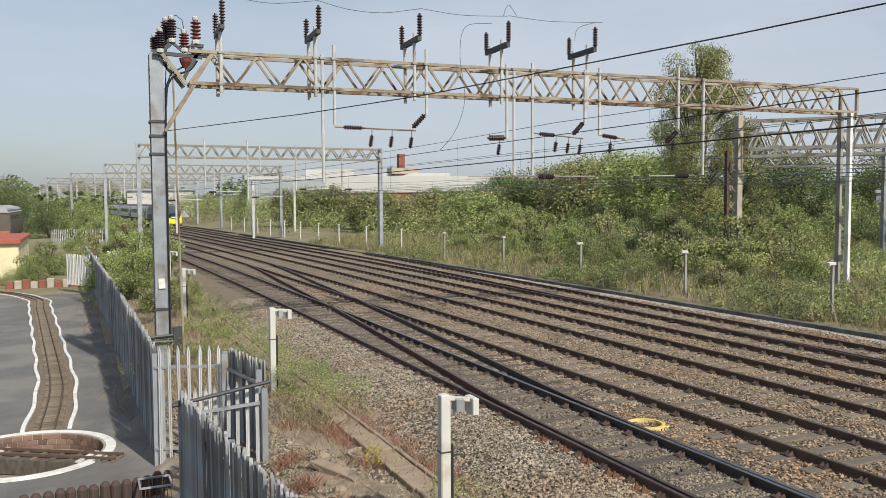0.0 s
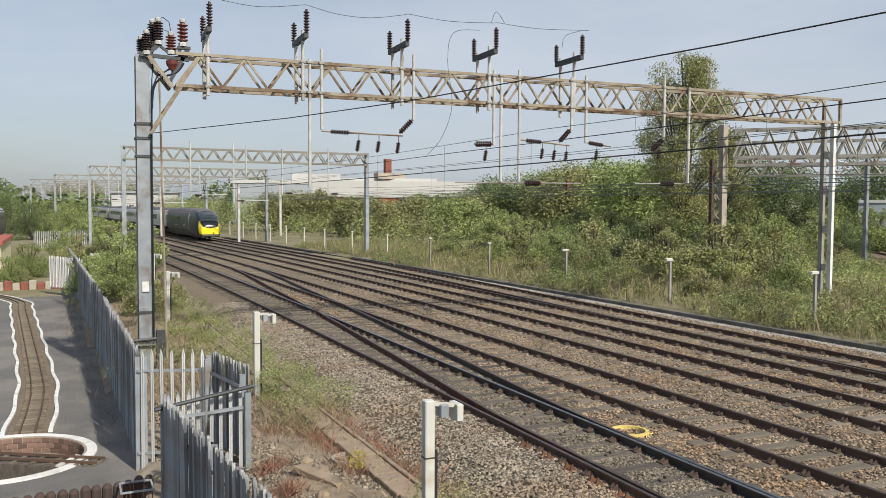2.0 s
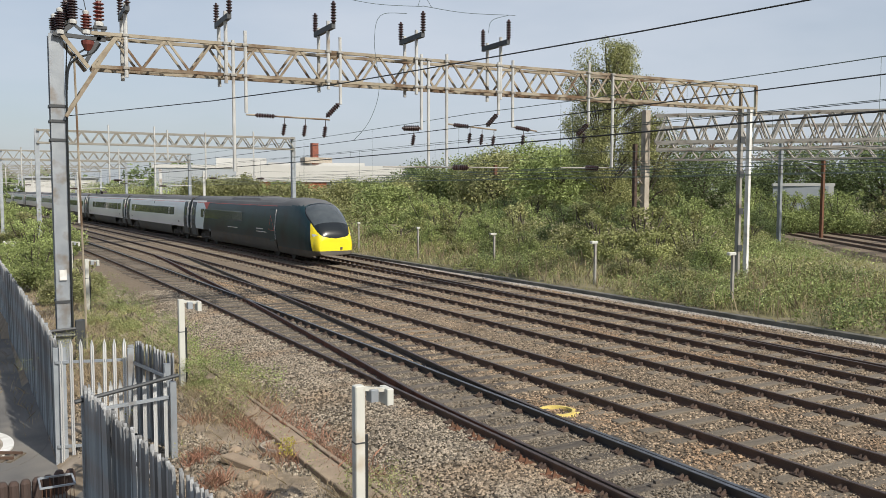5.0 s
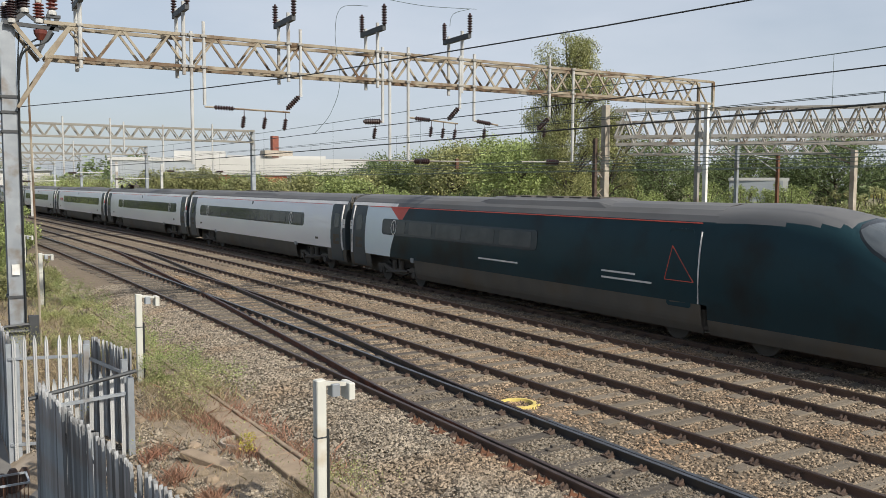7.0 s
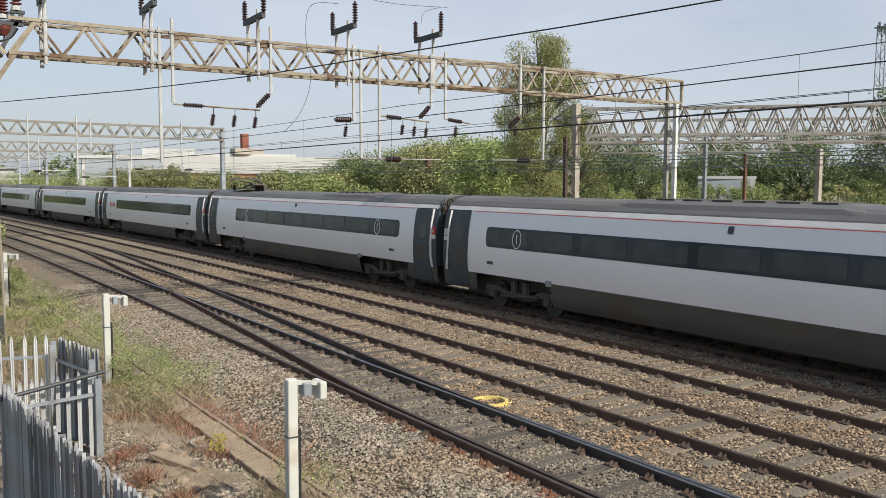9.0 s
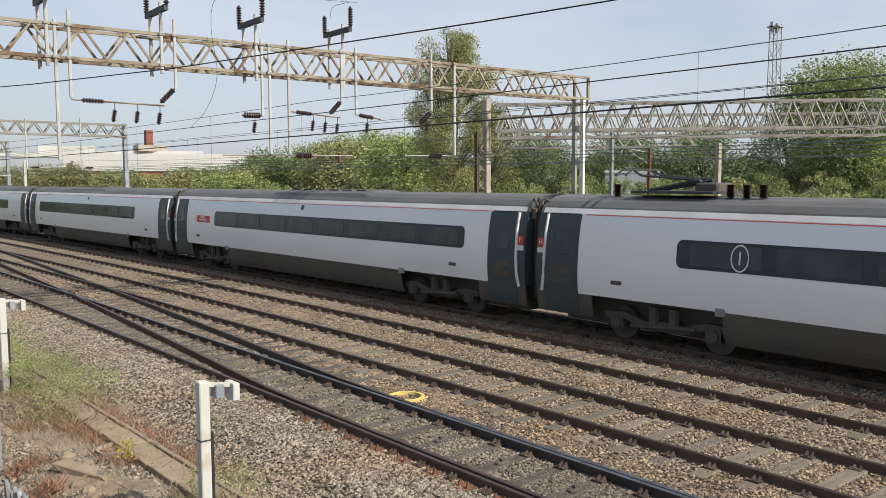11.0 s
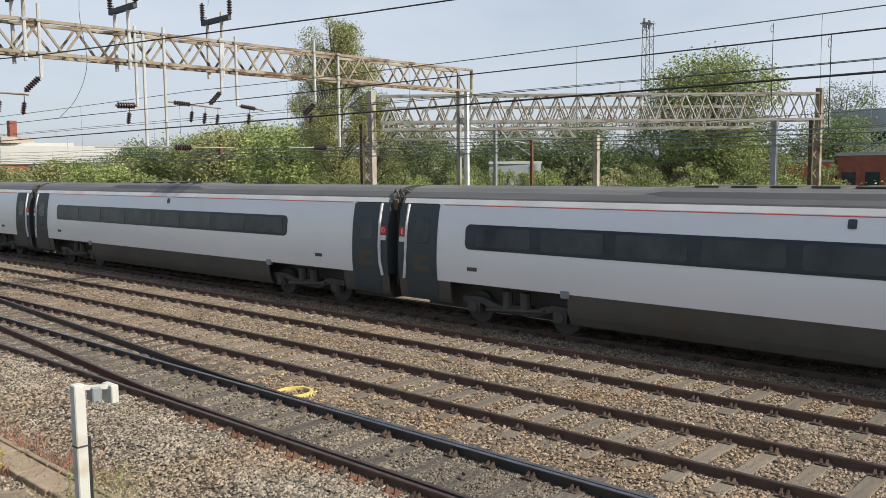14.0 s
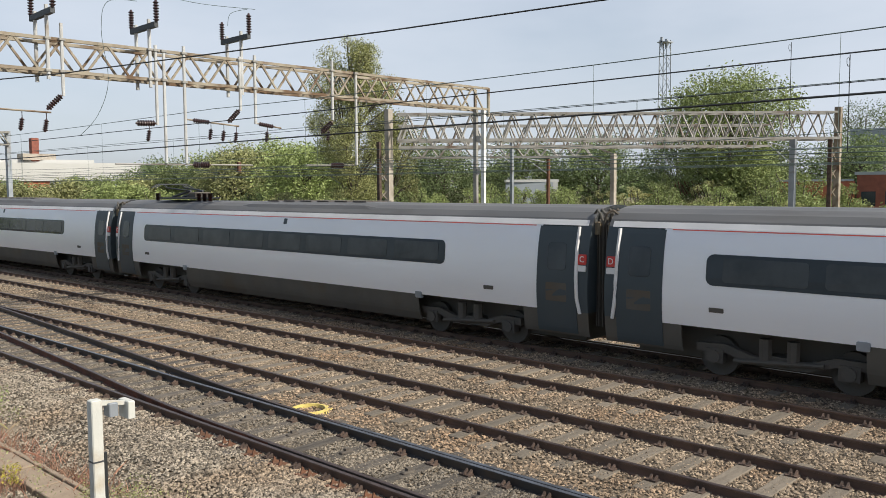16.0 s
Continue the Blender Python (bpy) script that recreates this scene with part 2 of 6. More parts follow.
M_roof = material("M_roof", (0.105, 0.108, 0.112), 0.6, spec=0.35, second=(0.135, 0.135, 0.135), scale=1.2, dirt=(0.085, 0.08, 0.075), dirt_scale=0.7, stretch=(1, 0.3, 1))
M_door = material("M_door", (0.052, 0.068, 0.077), 0.42, second=(0.060, 0.075, 0.083), scale=1, spec=0.3)
M_glass = material("M_glass", (0.022, 0.030, 0.038), 0.08, second=(0.036, 0.046, 0.056), scale=0.9, spec=0.3)
M_skirt = material("M_skirt", (0.092, 0.086, 0.075), 0.75, second=(0.115, 0.104, 0.086), scale=1.1, dirt=(0.105, 0.086, 0.064), dirt_scale=0.8, spec=0.3)
M_under = material("M_under", (0.075, 0.069, 0.060), 0.8, second=(0.095, 0.083, 0.068), scale=3, bump=0.4)
M_navy = material("M_navy", (0.016, 0.046, 0.058), 0.30, spec=0.16, second=(0.014, 0.034, 0.042), scale=0.35, dirt=(0.018, 0.020, 0.020), dirt_scale=0.5)
M_nose_yellow = material("M_nose_yellow", (0.86, 0.70, 0.015), 0.4, second=(0.80, 0.64, 0.02), scale=1.5, coat=0.2)
M_screen = material("M_screen", (0.014, 0.018, 0.022), 0.25, spec=0.3, scale=1)
M_windscreen = material("M_windscreen", (0.045, 0.055, 0.062), 0.06, spec=0.9, second=(0.07, 0.08, 0.085), scale=1.5)
M_window = material("M_window", (0.026, 0.033, 0.040), 0.10, second=(0.055, 0.063, 0.070), scale=1.3, spec=0.35)
M_head_lamp = material("M_head_lamp", (0.75, 0.78, 0.8), 0.15, spec=0.8, scale=8)
M_brick = material("M_brick", (0.40, 0.125, 0.070), 0.85, second=(0.33, 0.10, 0.058), scale=1, bump=0.2)
M_brick_dark = material("M_brick_dark", (0.26, 0.09, 0.06), 0.88, second=(0.20, 0.07, 0.05), scale=2, bump=0.2)
M_pit_brick = material("M_pit_brick", (0.20, 0.125, 0.095), 0.9, second=(0.15, 0.10, 0.08), scale=5, by_object=0.35, bump=0.3)
M_clad = material("M_clad", (0.52, 0.52, 0.50), 0.6, second=(0.47, 0.47, 0.45), scale=0.3, dirt=(0.38, 0.375, 0.35), dirt_scale=0.15, dirt_lo=0.55, dirt_hi=0.8)
M_clad_grey = material("M_clad_grey", (0.34, 0.37, 0.40), 0.6, second=(0.29, 0.32, 0.35), scale=0.3)
M_cream = material("M_cream", (0.72, 0.66, 0.42), 0.8, second=(0.62, 0.56, 0.36), scale=1.2, dirt=(0.42, 0.38, 0.27), dirt_scale=0.9, dirt_lo=0.56, dirt_hi=0.75)
M_red_roof = material("M_red_roof", (0.40, 0.10, 0.07), 0.8, second=(0.30, 0.09, 0.06), scale=2)
M_wood = material("M_wood", (0.085, 0.055, 0.045), 0.85, second=(0.05, 0.035, 0.03), scale=6, stretch=(1, 1, 0.2), bump=0.3)
M_bark = material("M_bark", (0.13, 0.11, 0.085), 0.95, second=(0.07, 0.06, 0.05), scale=6, bump=0.8, stretch=(1, 1, 0.25))
M_rust = material("M_rust", (0.17, 0.075, 0.04), 0.9, second=(0.10, 0.055, 0.035), scale=4, bump=0.3)


def leaves(name, a, b, isl=0.46):
    return material(name, a, 0.6, second=b, scale=0.7, by_island=isl, by_object=0.26, leaf=True, spec=0.25)


M_leaf = leaves("M_leaf", (0.285, 0.335, 0.13), (0.205, 0.25, 0.095))
M_leaf_light = leaves("M_leaf_light", (0.36, 0.375, 0.155), (0.275, 0.30, 0.12))
M_leaf_dark = leaves("M_leaf_dark", (0.195, 0.245, 0.105), (0.14, 0.185, 0.08))
M_leaf_olive = leaves("M_leaf_olive", (0.32, 0.32, 0.145), (0.225, 0.24, 0.11))
M_flower = leaves("M_flower", (0.50, 0.48, 0.32), (0.40, 0.37, 0.22), 0.2)
M_grass = leaves("M_grass", (0.40, 0.365, 0.19), (0.29, 0.285, 0.135))
M_straw = leaves("M_straw", (0.42, 0.34, 0.22), (0.32, 0.26, 0.17))
M_red_weed = leaves("M_red_weed", (0.30, 0.155, 0.11), (0.25, 0.165, 0.11))
M_yellow_weed = leaves("M_yellow_weed", (0.60, 0.50, 0.08), (0.35, 0.36, 0.08))
# ---- ground ----
TRACK_X = {"a": 8.22, "b": 11.34, "c": 14.71, "d": 17.70, "e": 20.45}
GAUGE = 0.7525                                   # half the distance between the rail heads' centres
KERB_X = 21.7


def fence_x(y):
    """The line of the palisade fence between yard and railway."""
    return 1.30 - 0.0145 * (y - 17) - 0.0006 * max(0.0, y - 17) ** 1.7


def ground_z(x, y):
    xb = x - bend(y)
    yard = -1.20
    verge = -1.20 + 0.80 * sstep(0.3, 3.4, xb) if y < 26 else -0.75 + 0.4 * sstep(0.5, 5.0, xb)
    k = sstep(22, 32, y)
    verge = (-1.20 + 0.80 * sstep(0.6, 3.6, xb)) * (1 - k) + (-0.70 + 0.35 * sstep(0.5, 5.0, xb)) * k
    z = verge
    z += (-0.24 - z) * sstep(5.2, 7.0, xb)
    if xb > KERB_X + 0.25:
        z = 0.05 + 0.45 * sstep(KERB_X, 28, xb) + 0.10 * math.sin(x * 0.31) * math.sin(y * 0.23)
    near = fence_x(y) if y > 17 else 1.30 + (17 - y) * 0.10
    if x < near and y < 140:
        z = yard
    elif x < near:
        z = yard + 0.8 * sstep(140, 200, y)
    return z


def grid_axis(stops):
    out = []
    for a, b, step in stops:
        n = max(1, round((b - a) / step))
        out += [a + (b - a) * i / n for i in range(n)]
    return out + [stops[-1][1]]


xs = grid_axis([(-3000, -300, 450), (-300, -60, 40), (-60, -6, 6), (-6, 7, 0.25), (7, 21, 2), (21, 24, 0.25), (24, 60, 2), (60, 300, 24), (300, 3000, 450)])
ys = grid_axis([(-3000, -300, 450), (-300, -30, 45), (-30, 0, 5), (0, 60, 0.6), (60, 140, 4), (140, 400, 20), (400, 4000, 450)])
g = Geo()
rough = lambda x, y: (noise.noise((x * 0.9, y * 0.9, 0)) * 0.10 + noise.noise((x * 3.1, y * 3.1, 4)) * 0.035)
for y in ys:
    for x in xs:
        z = ground_z(x, y)
        if 0 < y < 60 and z > -1.15 and (x < 6.2 or x > 22):
            z += rough(x, y)
        g.v.append((x, y, z))
nx = len(xs)
PIT = Vector((-1.20, 19.15, 0))                  # the middle of the turntable's pit, left open in the ground
in_pit = [math.hypot(v[0] - PIT.x, v[1] - PIT.y) < 1.62 for v in g.v]
g.f = [q for q in ((j * nx + i, j * nx + i + 1, (j + 1) * nx + i + 1, (j + 1) * nx + i) for j in range(len(ys) - 1) for i in range(nx - 1)) if not any(in_pit[k] for k in q)]
ground = solid("ground", g, [M_ground, M_verge, M_asphalt], "dry earth ground with weeds beside the railway", "ground", kind="structure", smooth=True)
for p in ground.data.polygons:
    c = p.center
    near = fence_x(c.y) if c.y > 17 else 1.30 + (17 - c.y) * 0.10
    if c.x < near and c.z < -1.1 and c.x > -60 and c.y < 52:
        p.material_index = 2
    elif c.x < 7.2 + bend(c.y) and -10 < c.y < 45:
        p.material_index = 1

# ballast bed under the five lines
g = Geo()
ys2 = grid_axis([(-60, -2, 3), (-2, 45, 0.5), (45, 200, 5), (200, 600, 20)])
xs2 = grid_axis([(5.2, 7.2, 0.4), (7.2, 21.4, 0.4)])
for y in ys2:
    for x in xs2:
        z = -0.158 - 0.26 * sstep(6.5, 5.2, x) + 0.03 * noise.noise((x * 1.7, y * 1.7, 9))
        g.v.append((x + bend(y), y, z))
nx = len(xs2)
g.f = [(j * nx + i, j * nx + i + 1, (j + 1) * nx + i + 1, (j + 1) * nx + i) for j in range(len(ys2) - 1) for i in range(nx - 1)]
solid("ballast_bed", g, M_ballast, "brown stone ballast bed under the tracks", "ballast", kind="structure", smooth=True)


def sweep(prof, x_of, y_list, z_of=None):
    geo = Geo()
    rings = []
    for y in y_list:
        rings.append([(x_of(y) + px, y, pz) for px, pz in prof])
    return geo.loft(rings)


RAIL_YS = grid_axis([(-60, 10, 5), (10, 120, 2.5), (120, 600, 20)])
kerb = tagged(new("edging_wall"), "low dark concrete edging wall along the far track", "edging", kind="structure")
part("coping", sweep([(-0.10, -0.3), (0.14, -0.3), (0.14, 0.00), (0.12, 0.015), (-0.08, 0.015), (-0.10, 0.00)], lambda y: KERB_X + bend(y), grid_axis([(-40, 140, 3)])), M_kerb, kerb)
# ---- tracks ----
RAIL_PROF = [(-0.070, -0.158), (0.070, -0.158), (0.066, -0.142), (0.012, -0.125), (0.012, -0.045), (0.035, -0.035), (0.036, -0.006), (-0.036, -0.006), (-0.035, -0.035), (-0.012, -0.045), (-0.012, -0.125), (-0.066, -0.142)]
HEAD_PROF = [(-0.036, -0.006), (0.036, -0.006), (0.030, 0.0), (-0.030, 0.0)]


def rail(track, x_of, y_list, body=M_rail, head=M_railhead, label="", lift=0.0):
    r = part("rail", sweep([(px, pz + lift) for px, pz in RAIL_PROF], x_of, y_list), body, track, label)
    part("running_surface", sweep([(px, pz + lift) for px, pz in HEAD_PROF], x_of, y_list), head, r)
    return r


tracks = {}
for key, label in (("a", "nearest railway track with turnout and dark polished rails"), ("b", "railway track with rusty brown rails on wooden sleepers"),
                   ("c", "railway track with rusty brown rails on wooden sleepers"), ("d", "railway track under the passing train"), ("e", "far siding track beside the edging wall")):
    tracks[key] = tagged(new("railway_track"), label, "railway track", "parallel tracks", "structure")


def straight(x):
    return lambda y: x + bend(y)


E_X = lambda y: 18.95 + 1.5 * sstep(8, 62, y) + bend(y)     # the far line closes in on its neighbour towards the viewer
for side in (-GAUGE, GAUGE):
    for key in "bcd":
        rail(tracks[key], straight(TRACK_X[key] + side), RAIL_YS)
    rail(tracks["e"], (lambda s: lambda y: E_X(y) + s)(side), [y for y in RAIL_YS if y >= 5])
# line a: stock rails, polished dark near the viewer
rail(tracks["a"], straight(TRACK_X["a"] - GAUGE), RAIL_YS, M_rail, M_railhead)
rail(tracks["a"], straight(TRACK_X["a"] + GAUGE), RAIL_YS, M_rail_dark, M_shine, "dark rail with a polished head")
# the crossover that leaves line a for line b
X_TOE, X_END = 11.0, 54.0
CROSS = [(11.0, 8.22), (14, 8.36), (17.5, 8.68), (20.5, 8.92), (23.6, 9.15), (26.8, 9.40), (29.2, 9.60), (34.4, 9.95), (41, 10.40), (48, 10.95), (54, 11.34)]


def cross_x(y):
    def at_(v):
        for (y0, x0), (y1, x1) in zip(CROSS, CROSS[1:]):
            if v <= y1:
                return x0 + (x1 - x0) * max(0.0, v - y0) / (y1 - y0)
        return CROSS[-1][1]
    return sum(at_(y + d) for d in (-2, -1, 0, 1, 2)) / 5 + bend(y)


cross_ys = [X_TOE + (X_END - X_TOE) * i / 40 for i in range(41)]
rail(tracks["a"], lambda y: cross_x(y) - GAUGE + 0.11 * sstep(15, X_TOE, y), cross_ys, M_rail_red, M_railhead, "rust-red switch rail")
rail(tracks["a"], lambda y: cross_x(y) + GAUGE + 0.06 * sstep(15, X_TOE, y), cross_ys, M_rail_dark, M_railhead, "dark closure rail")
near_ys = [0.5 + 0.75 * i for i in range(15)]
rail(tracks["a"], straight(TRACK_X["a"] - GAUGE + 0.13), near_ys, M_rail_dark, M_railhead, "switch blade lying beside the stock rail")
rail(tracks["a"], straight(TRACK_X["a"] + GAUGE + 0.10), near_ys, M_rail_dark, M_shine, "switch blade lying beside the stock rail")

# sleepers: shared blocks, each one on its own
SLEEP = 0.70


def sleeper_mesh(name, length, mat):
    s = Geo().bevel_box(-length / 2, length / 2, -0.125, 0.125, -0.28, -0.124, 0.012)
    return s.mesh(name, mat)


SL = {"a": sleeper_mesh("sleeper", 2.6, M_sleeper_dark), "b": sleeper_mesh("sleeper", 2.6, M_sleeper)}
SL_LONG = sleeper_mesh("sleeper", 3.6, M_sleeper_dark)
rs = random.Random(5)
for key in "abcde":
    far = Geo()
    k = 0
    y = -4.0
    while y < 150:
        cx = (E_X(y) if key == "e" else TRACK_X[key] + bend(y))
        long = key == "a" and 14 < y < 30
        if y < 75 and not (key == "e" and y < 6):
            m = pose(cx + rs.uniform(-0.05, 0.05) + (0.4 if long else 0), y + rs.uniform(-0.03, 0.03), rs.uniform(-0.012, 0.006), 0, 0, bend_yaw(y) + rs.uniform(-0.6, 0.6))
            share("sleeper", SL_LONG if long else SL["a" if key == "a" else "b"], tracks[key], m)
        elif y >= 75:
            far.box(cx - 1.3, cx + 1.3, y - 0.125, y + 0.125, -0.3, -0.124)
        y += SLEEP
    part("far_sleepers", far, M_sleeper_dark, tracks[key], kind="stuff")
# rail chairs: a cast lump with an upright jaw and a wooden key, either side of each rail
for key in "abcde":
    ch = Geo()
    y = -4.0
    while y < 62:
        for s in (-GAUGE, GAUGE):
            cx = (E_X(y) if key == "e" else TRACK_X[key] + bend(y)) + s
            for q in (-1, 1):
                h = rs.uniform(-0.015, 0.012)
                x0, x1 = sorted((cx + q * 0.06, cx + q * 0.19))
                ch.box(x0, x1, y - 0.09, y + 0.09, -0.135, -0.106)
                for k in (-0.05, 0.035):
                    ch.loft([[(cx + q * xx, y + k + yy, zz) for xx, zz in ((0.050, -0.112), (0.165, -0.112), (0.070, -0.052 + h))] for yy in (-0.014, 0.014)])
                if y < 30:
                    ch.tube((cx + q * 0.165, y - 0.005, -0.115), (cx + q * 0.165, y - 0.005, -0.080 + h), 0.018, n=5)
        y += SLEEP
    part("rail_chairs", ch, M_chair, tracks[key], "rusty cast rail chairs and bolts", kind="stuff")
lug = Geo()
y = 3.35
while y < 13:
    cx = TRACK_X["a"] - GAUGE + bend(y)
    for k in (-0.09, 0.07):
        lug.loft([[(cx - xx, y + k + yy, zz) for xx, zz in ((0.05, -0.13), (0.24, -0.13), (0.20, -0.01), (0.16, -0.08))] for yy in (-0.012, 0.012)])
    lug.box(cx - 0.30, cx - 0.05, y - 0.13, y + 0.13, -0.14, -0.118)
    y += SLEEP
part("rail_braces", lug, M_rust, tracks["a"], "rusty upright rail braces", kind="stuff")
# turnout slide plates and bolts between the rails of the nearest line
sp = Geo()
y = 3.0
while y < 15:
    for dx in (0.12,):
        cx = TRACK_X["a"] + bend(y) + dx + rs.uniform(-0.03, 0.03)
        sp.bevel_box(cx - 0.12, cx + 0.12, y - 0.05, y + 0.05, -0.13, -0.095, 0.015)
        sp.box(cx - 0.03, cx + 0.06, y - 0.03, y + 0.03, -0.095, -0.055)
    y += SLEEP * 2
part("slide_plates", sp, M_sleeper_dark, tracks["a"], "rusty turnout fittings", kind="stuff")

# loose ballast stones
def stones(name, count, region, mat, label, zf, size=(0.022, 0.05), seed=1):
    r = random.Random(seed)
    geo = Geo()
    base = [(1, 0, 0), (-1, 0, 0), (0, 1, 0), (0, -1, 0), (0, 0, 1), (0, 0, -1)]
    tri = [(0, 2, 4), (2, 1, 4), (1, 3, 4), (3, 0, 4)]
    V, F = geo.v, geo.f
    for _ in range(count):
        x, y = region(r)
        z = zf(x, y)
        s = r.uniform(*size)
        a = r.uniform(0, 6.28)
        ca, sa = math.cos(a) * s, math.sin(a) * s
        sy, sz = r.uniform(0.6, 1.1), r.uniform(0.5, 0.95) * s
        tx, ty = r.uniform(-0.6, 0.6), r.uniform(-0.6, 0.6)
        n0 = len(V)
        V.append((x + ca, y + sa, z - 0.1 * s))
        V.append((x - ca, y - sa, z + 0.3 * s))
        V.append((x - sa * sy, y + ca * sy, z + 0.2 * s))
        V.append((x + sa * sy, y - ca * sy, z))
        V.append((x + tx * s, y + ty * s, z + sz))
        F.extend((n0 + i, n0 + j, n0 + k) for i, j, k in tri)
    return solid(name, geo, mat, label, "stones", kind="stuff")


def bed_region(x0, x1, y0, y1, power=1.6):
    def pick(r):
        y = y0 + (y1 - y0) * r.random() ** power
        return r.uniform(x0, x1) + bend(y), y
    return pick


bed_z = lambda x, y: -0.150
solid_stones = stones("ballast_stones", 165000, bed_region(9.2, 21.3, 1.0, 40, 1.7), M_stone, "loose tan and brown ballast stones between the rails", bed_z, (0.019, 0.041), 1)
stones("ballast_stones", 46000, bed_region(7.3, 9.2, 2.0, 38), M_stone_dark, "oily dark ballast stones in the nearest track", bed_z, (0.018, 0.038), 2)
stones("ballast_stones", 72000, bed_region(4.9, 7.5, 4.0, 36), M_stone_grey, "grey ballast shoulder stones beside the track", lambda x, y: max(ground_z(x, y), -0.145 - 0.26 * sstep(6.5, 5.2, x - bend(y))) + 0.01, (0.017, 0.042), 3)
stones("edge_stones", 9000, lambda r: (lambda y: (21.62 - abs(r.gauss(0, 0.22)) + bend(y), y))(4 + 45 * r.random() ** 1.4), M_pale_stone, "pale stones strewn along the edging wall", bed_z, (0.022, 0.05), 6)
# ---- the train ----
PITCH = 24.1                                      # coupling to coupling
PROF = [(1.16, 0.34), (1.27, 0.60), (1.335, 1.08), (1.362, 1.40), (1.365, 1.75), (1.345, 2.10), (1.30, 2.55), (1.225, 2.95), (1.165, 3.14), (1.07, 3.30), (0.90, 3.44), (0.62, 3.54), (0.30, 3.59), (0.0, 3.60)]


def half_width(z):
    """The body's half width at a height, eased through the points of the outline."""
    pts = PROF
    for i in range(len(pts) - 1):
        z0, z1 = pts[i][1], pts[i + 1][1]
        if z0 <= z <= z1:
            u = (z - z0) / (z1 - z0)
            w0, w1 = pts[i][0], pts[i + 1][0]
            d0 = (w1 - pts[max(0, i - 1)][0]) / max(1e-6, z1 - pts[max(0, i - 1)][1]) * (z1 - z0)
            d1 = (pts[min(len(pts) - 1, i + 2)][0] - w0) / max(1e-6, pts[min(len(pts) - 1, i + 2)][1] - z0) * (z1 - z0)
            return (2 * u ** 3 - 3 * u * u + 1) * w0 + (u ** 3 - 2 * u * u + u) * d0 + (3 * u * u - 2 * u ** 3) * w1 + (u ** 3 - u * u) * d1
    return pts[0][0] if z < pts[0][1] else 0.0


def skin(y0, y1, z0, z1, out=0.0, sides=(-1, 1), n=8, thick=0.03, ny=1):
    """A curved panel of the body's side between two lengths and heights, standing proud by out."""
    geo = Geo()
    m_ = max(1, round((z1 - z0) / 0.10))
    zs = [z0 + (z1 - z0) * i / m_ for i in range(m_ + 1)]
    for s in sides:
        rings = []
        for i in range(ny + 1):
            y = y0 + (y1 - y0) * i / ny
            outer = [(s * (half_width(z) + out), y, z) for z in zs]
            inner = [(s * (half_width(z) + out - thick), y, z) for z in reversed(zs)]
            rings.append(outer + inner if s > 0 else inner + outer)
        geo.loft(rings)
    return geo


def sides(name, args, mat, parent, label=""):
    """The same panel on both sides of a coach, each a part of its own."""
    z = list(args)[:4] + [args[4] if len(args) > 4 else 0.0]
    return [part(name, skin(*z, (s,)), mat, parent, label) for s in (1, -1)][-1]


def window_band(y0, y1, z0, z1, out, r=0.16, side=-1):
    """A dark glazed band with rounded corners that follows the tumblehome."""
    pts = []
    for cy, cz, a0 in ((y1 - r, z1 - r, 0), (y0 + r, z1 - r, 90), (y0 + r, z0 + r, 180), (y1 - r, z0 + r, 270)):
        for k in range(5):
            a = radians(a0 + 22.5 * k)
            pts.append((cy + r * math.cos(a), cz + r * math.sin(a)))
    geo = Geo()
    rings = [[(side * (half_width(z) + d), y, z) for y, z in pts] for d in (-0.05, out)]
    return geo.loft(rings)


def bogie(parent, yc):
    b = part("bogie", Geo(), M_under, parent)
    fr = Geo()
    for s in (-1, 1):
        fr.loft([[(s * 1.02 + dx, yc + y, z + dz) for dx, dz in ((-0.07, -0.09), (0.07, -0.09), (0.07, 0.09), (-0.07, 0.09))] for y, z in ((-1.75, 0.62), (-1.1, 0.64), (-0.55, 0.47), (0.55, 0.47), (1.1, 0.64), (1.75, 0.62))])
        for wy in (-1.35, 1.35):
            fr.box(s * 1.02 - 0.10, s * 1.02 + 0.10, yc + wy - 0.20, yc + wy + 0.20, 0.32, 0.62)
            fr.tube((s * 1.06, yc + wy, 0.46), (s * 1.16, yc + wy, 0.46), 0.14, n=10)
        fr.tube((s * 1.13, yc - 0.9, 0.55), (s * 1.13, yc + 0.9, 0.42), 0.05, n=8)
        fr.tube((s * 1.05, yc - 0.28, 0.5), (s * 1.05, yc - 0.28, 0.95), 0.13, n=8)
        fr.tube((s * 1.05, yc + 0.28, 0.5), (s * 1.05, yc + 0.28, 0.95), 0.13, n=8)
    fr.box(-1.05, 1.05, yc - 0.25, yc + 0.25, 0.40, 0.60)
    b.data = fr.mesh("bogie", M_under)
    for wy in (-1.35, 1.35):
        w = Geo()
        for s in (-1, 1):
            w.tube((s * 0.68, yc + wy, 0.425), (s * 0.82, yc + wy, 0.425), 0.425, n=20)
        w.tube((-0.68, yc + wy, 0.425), (0.68, yc + wy, 0.425), 0.08, n=8)
        part("wheelset", w, M_under, b)


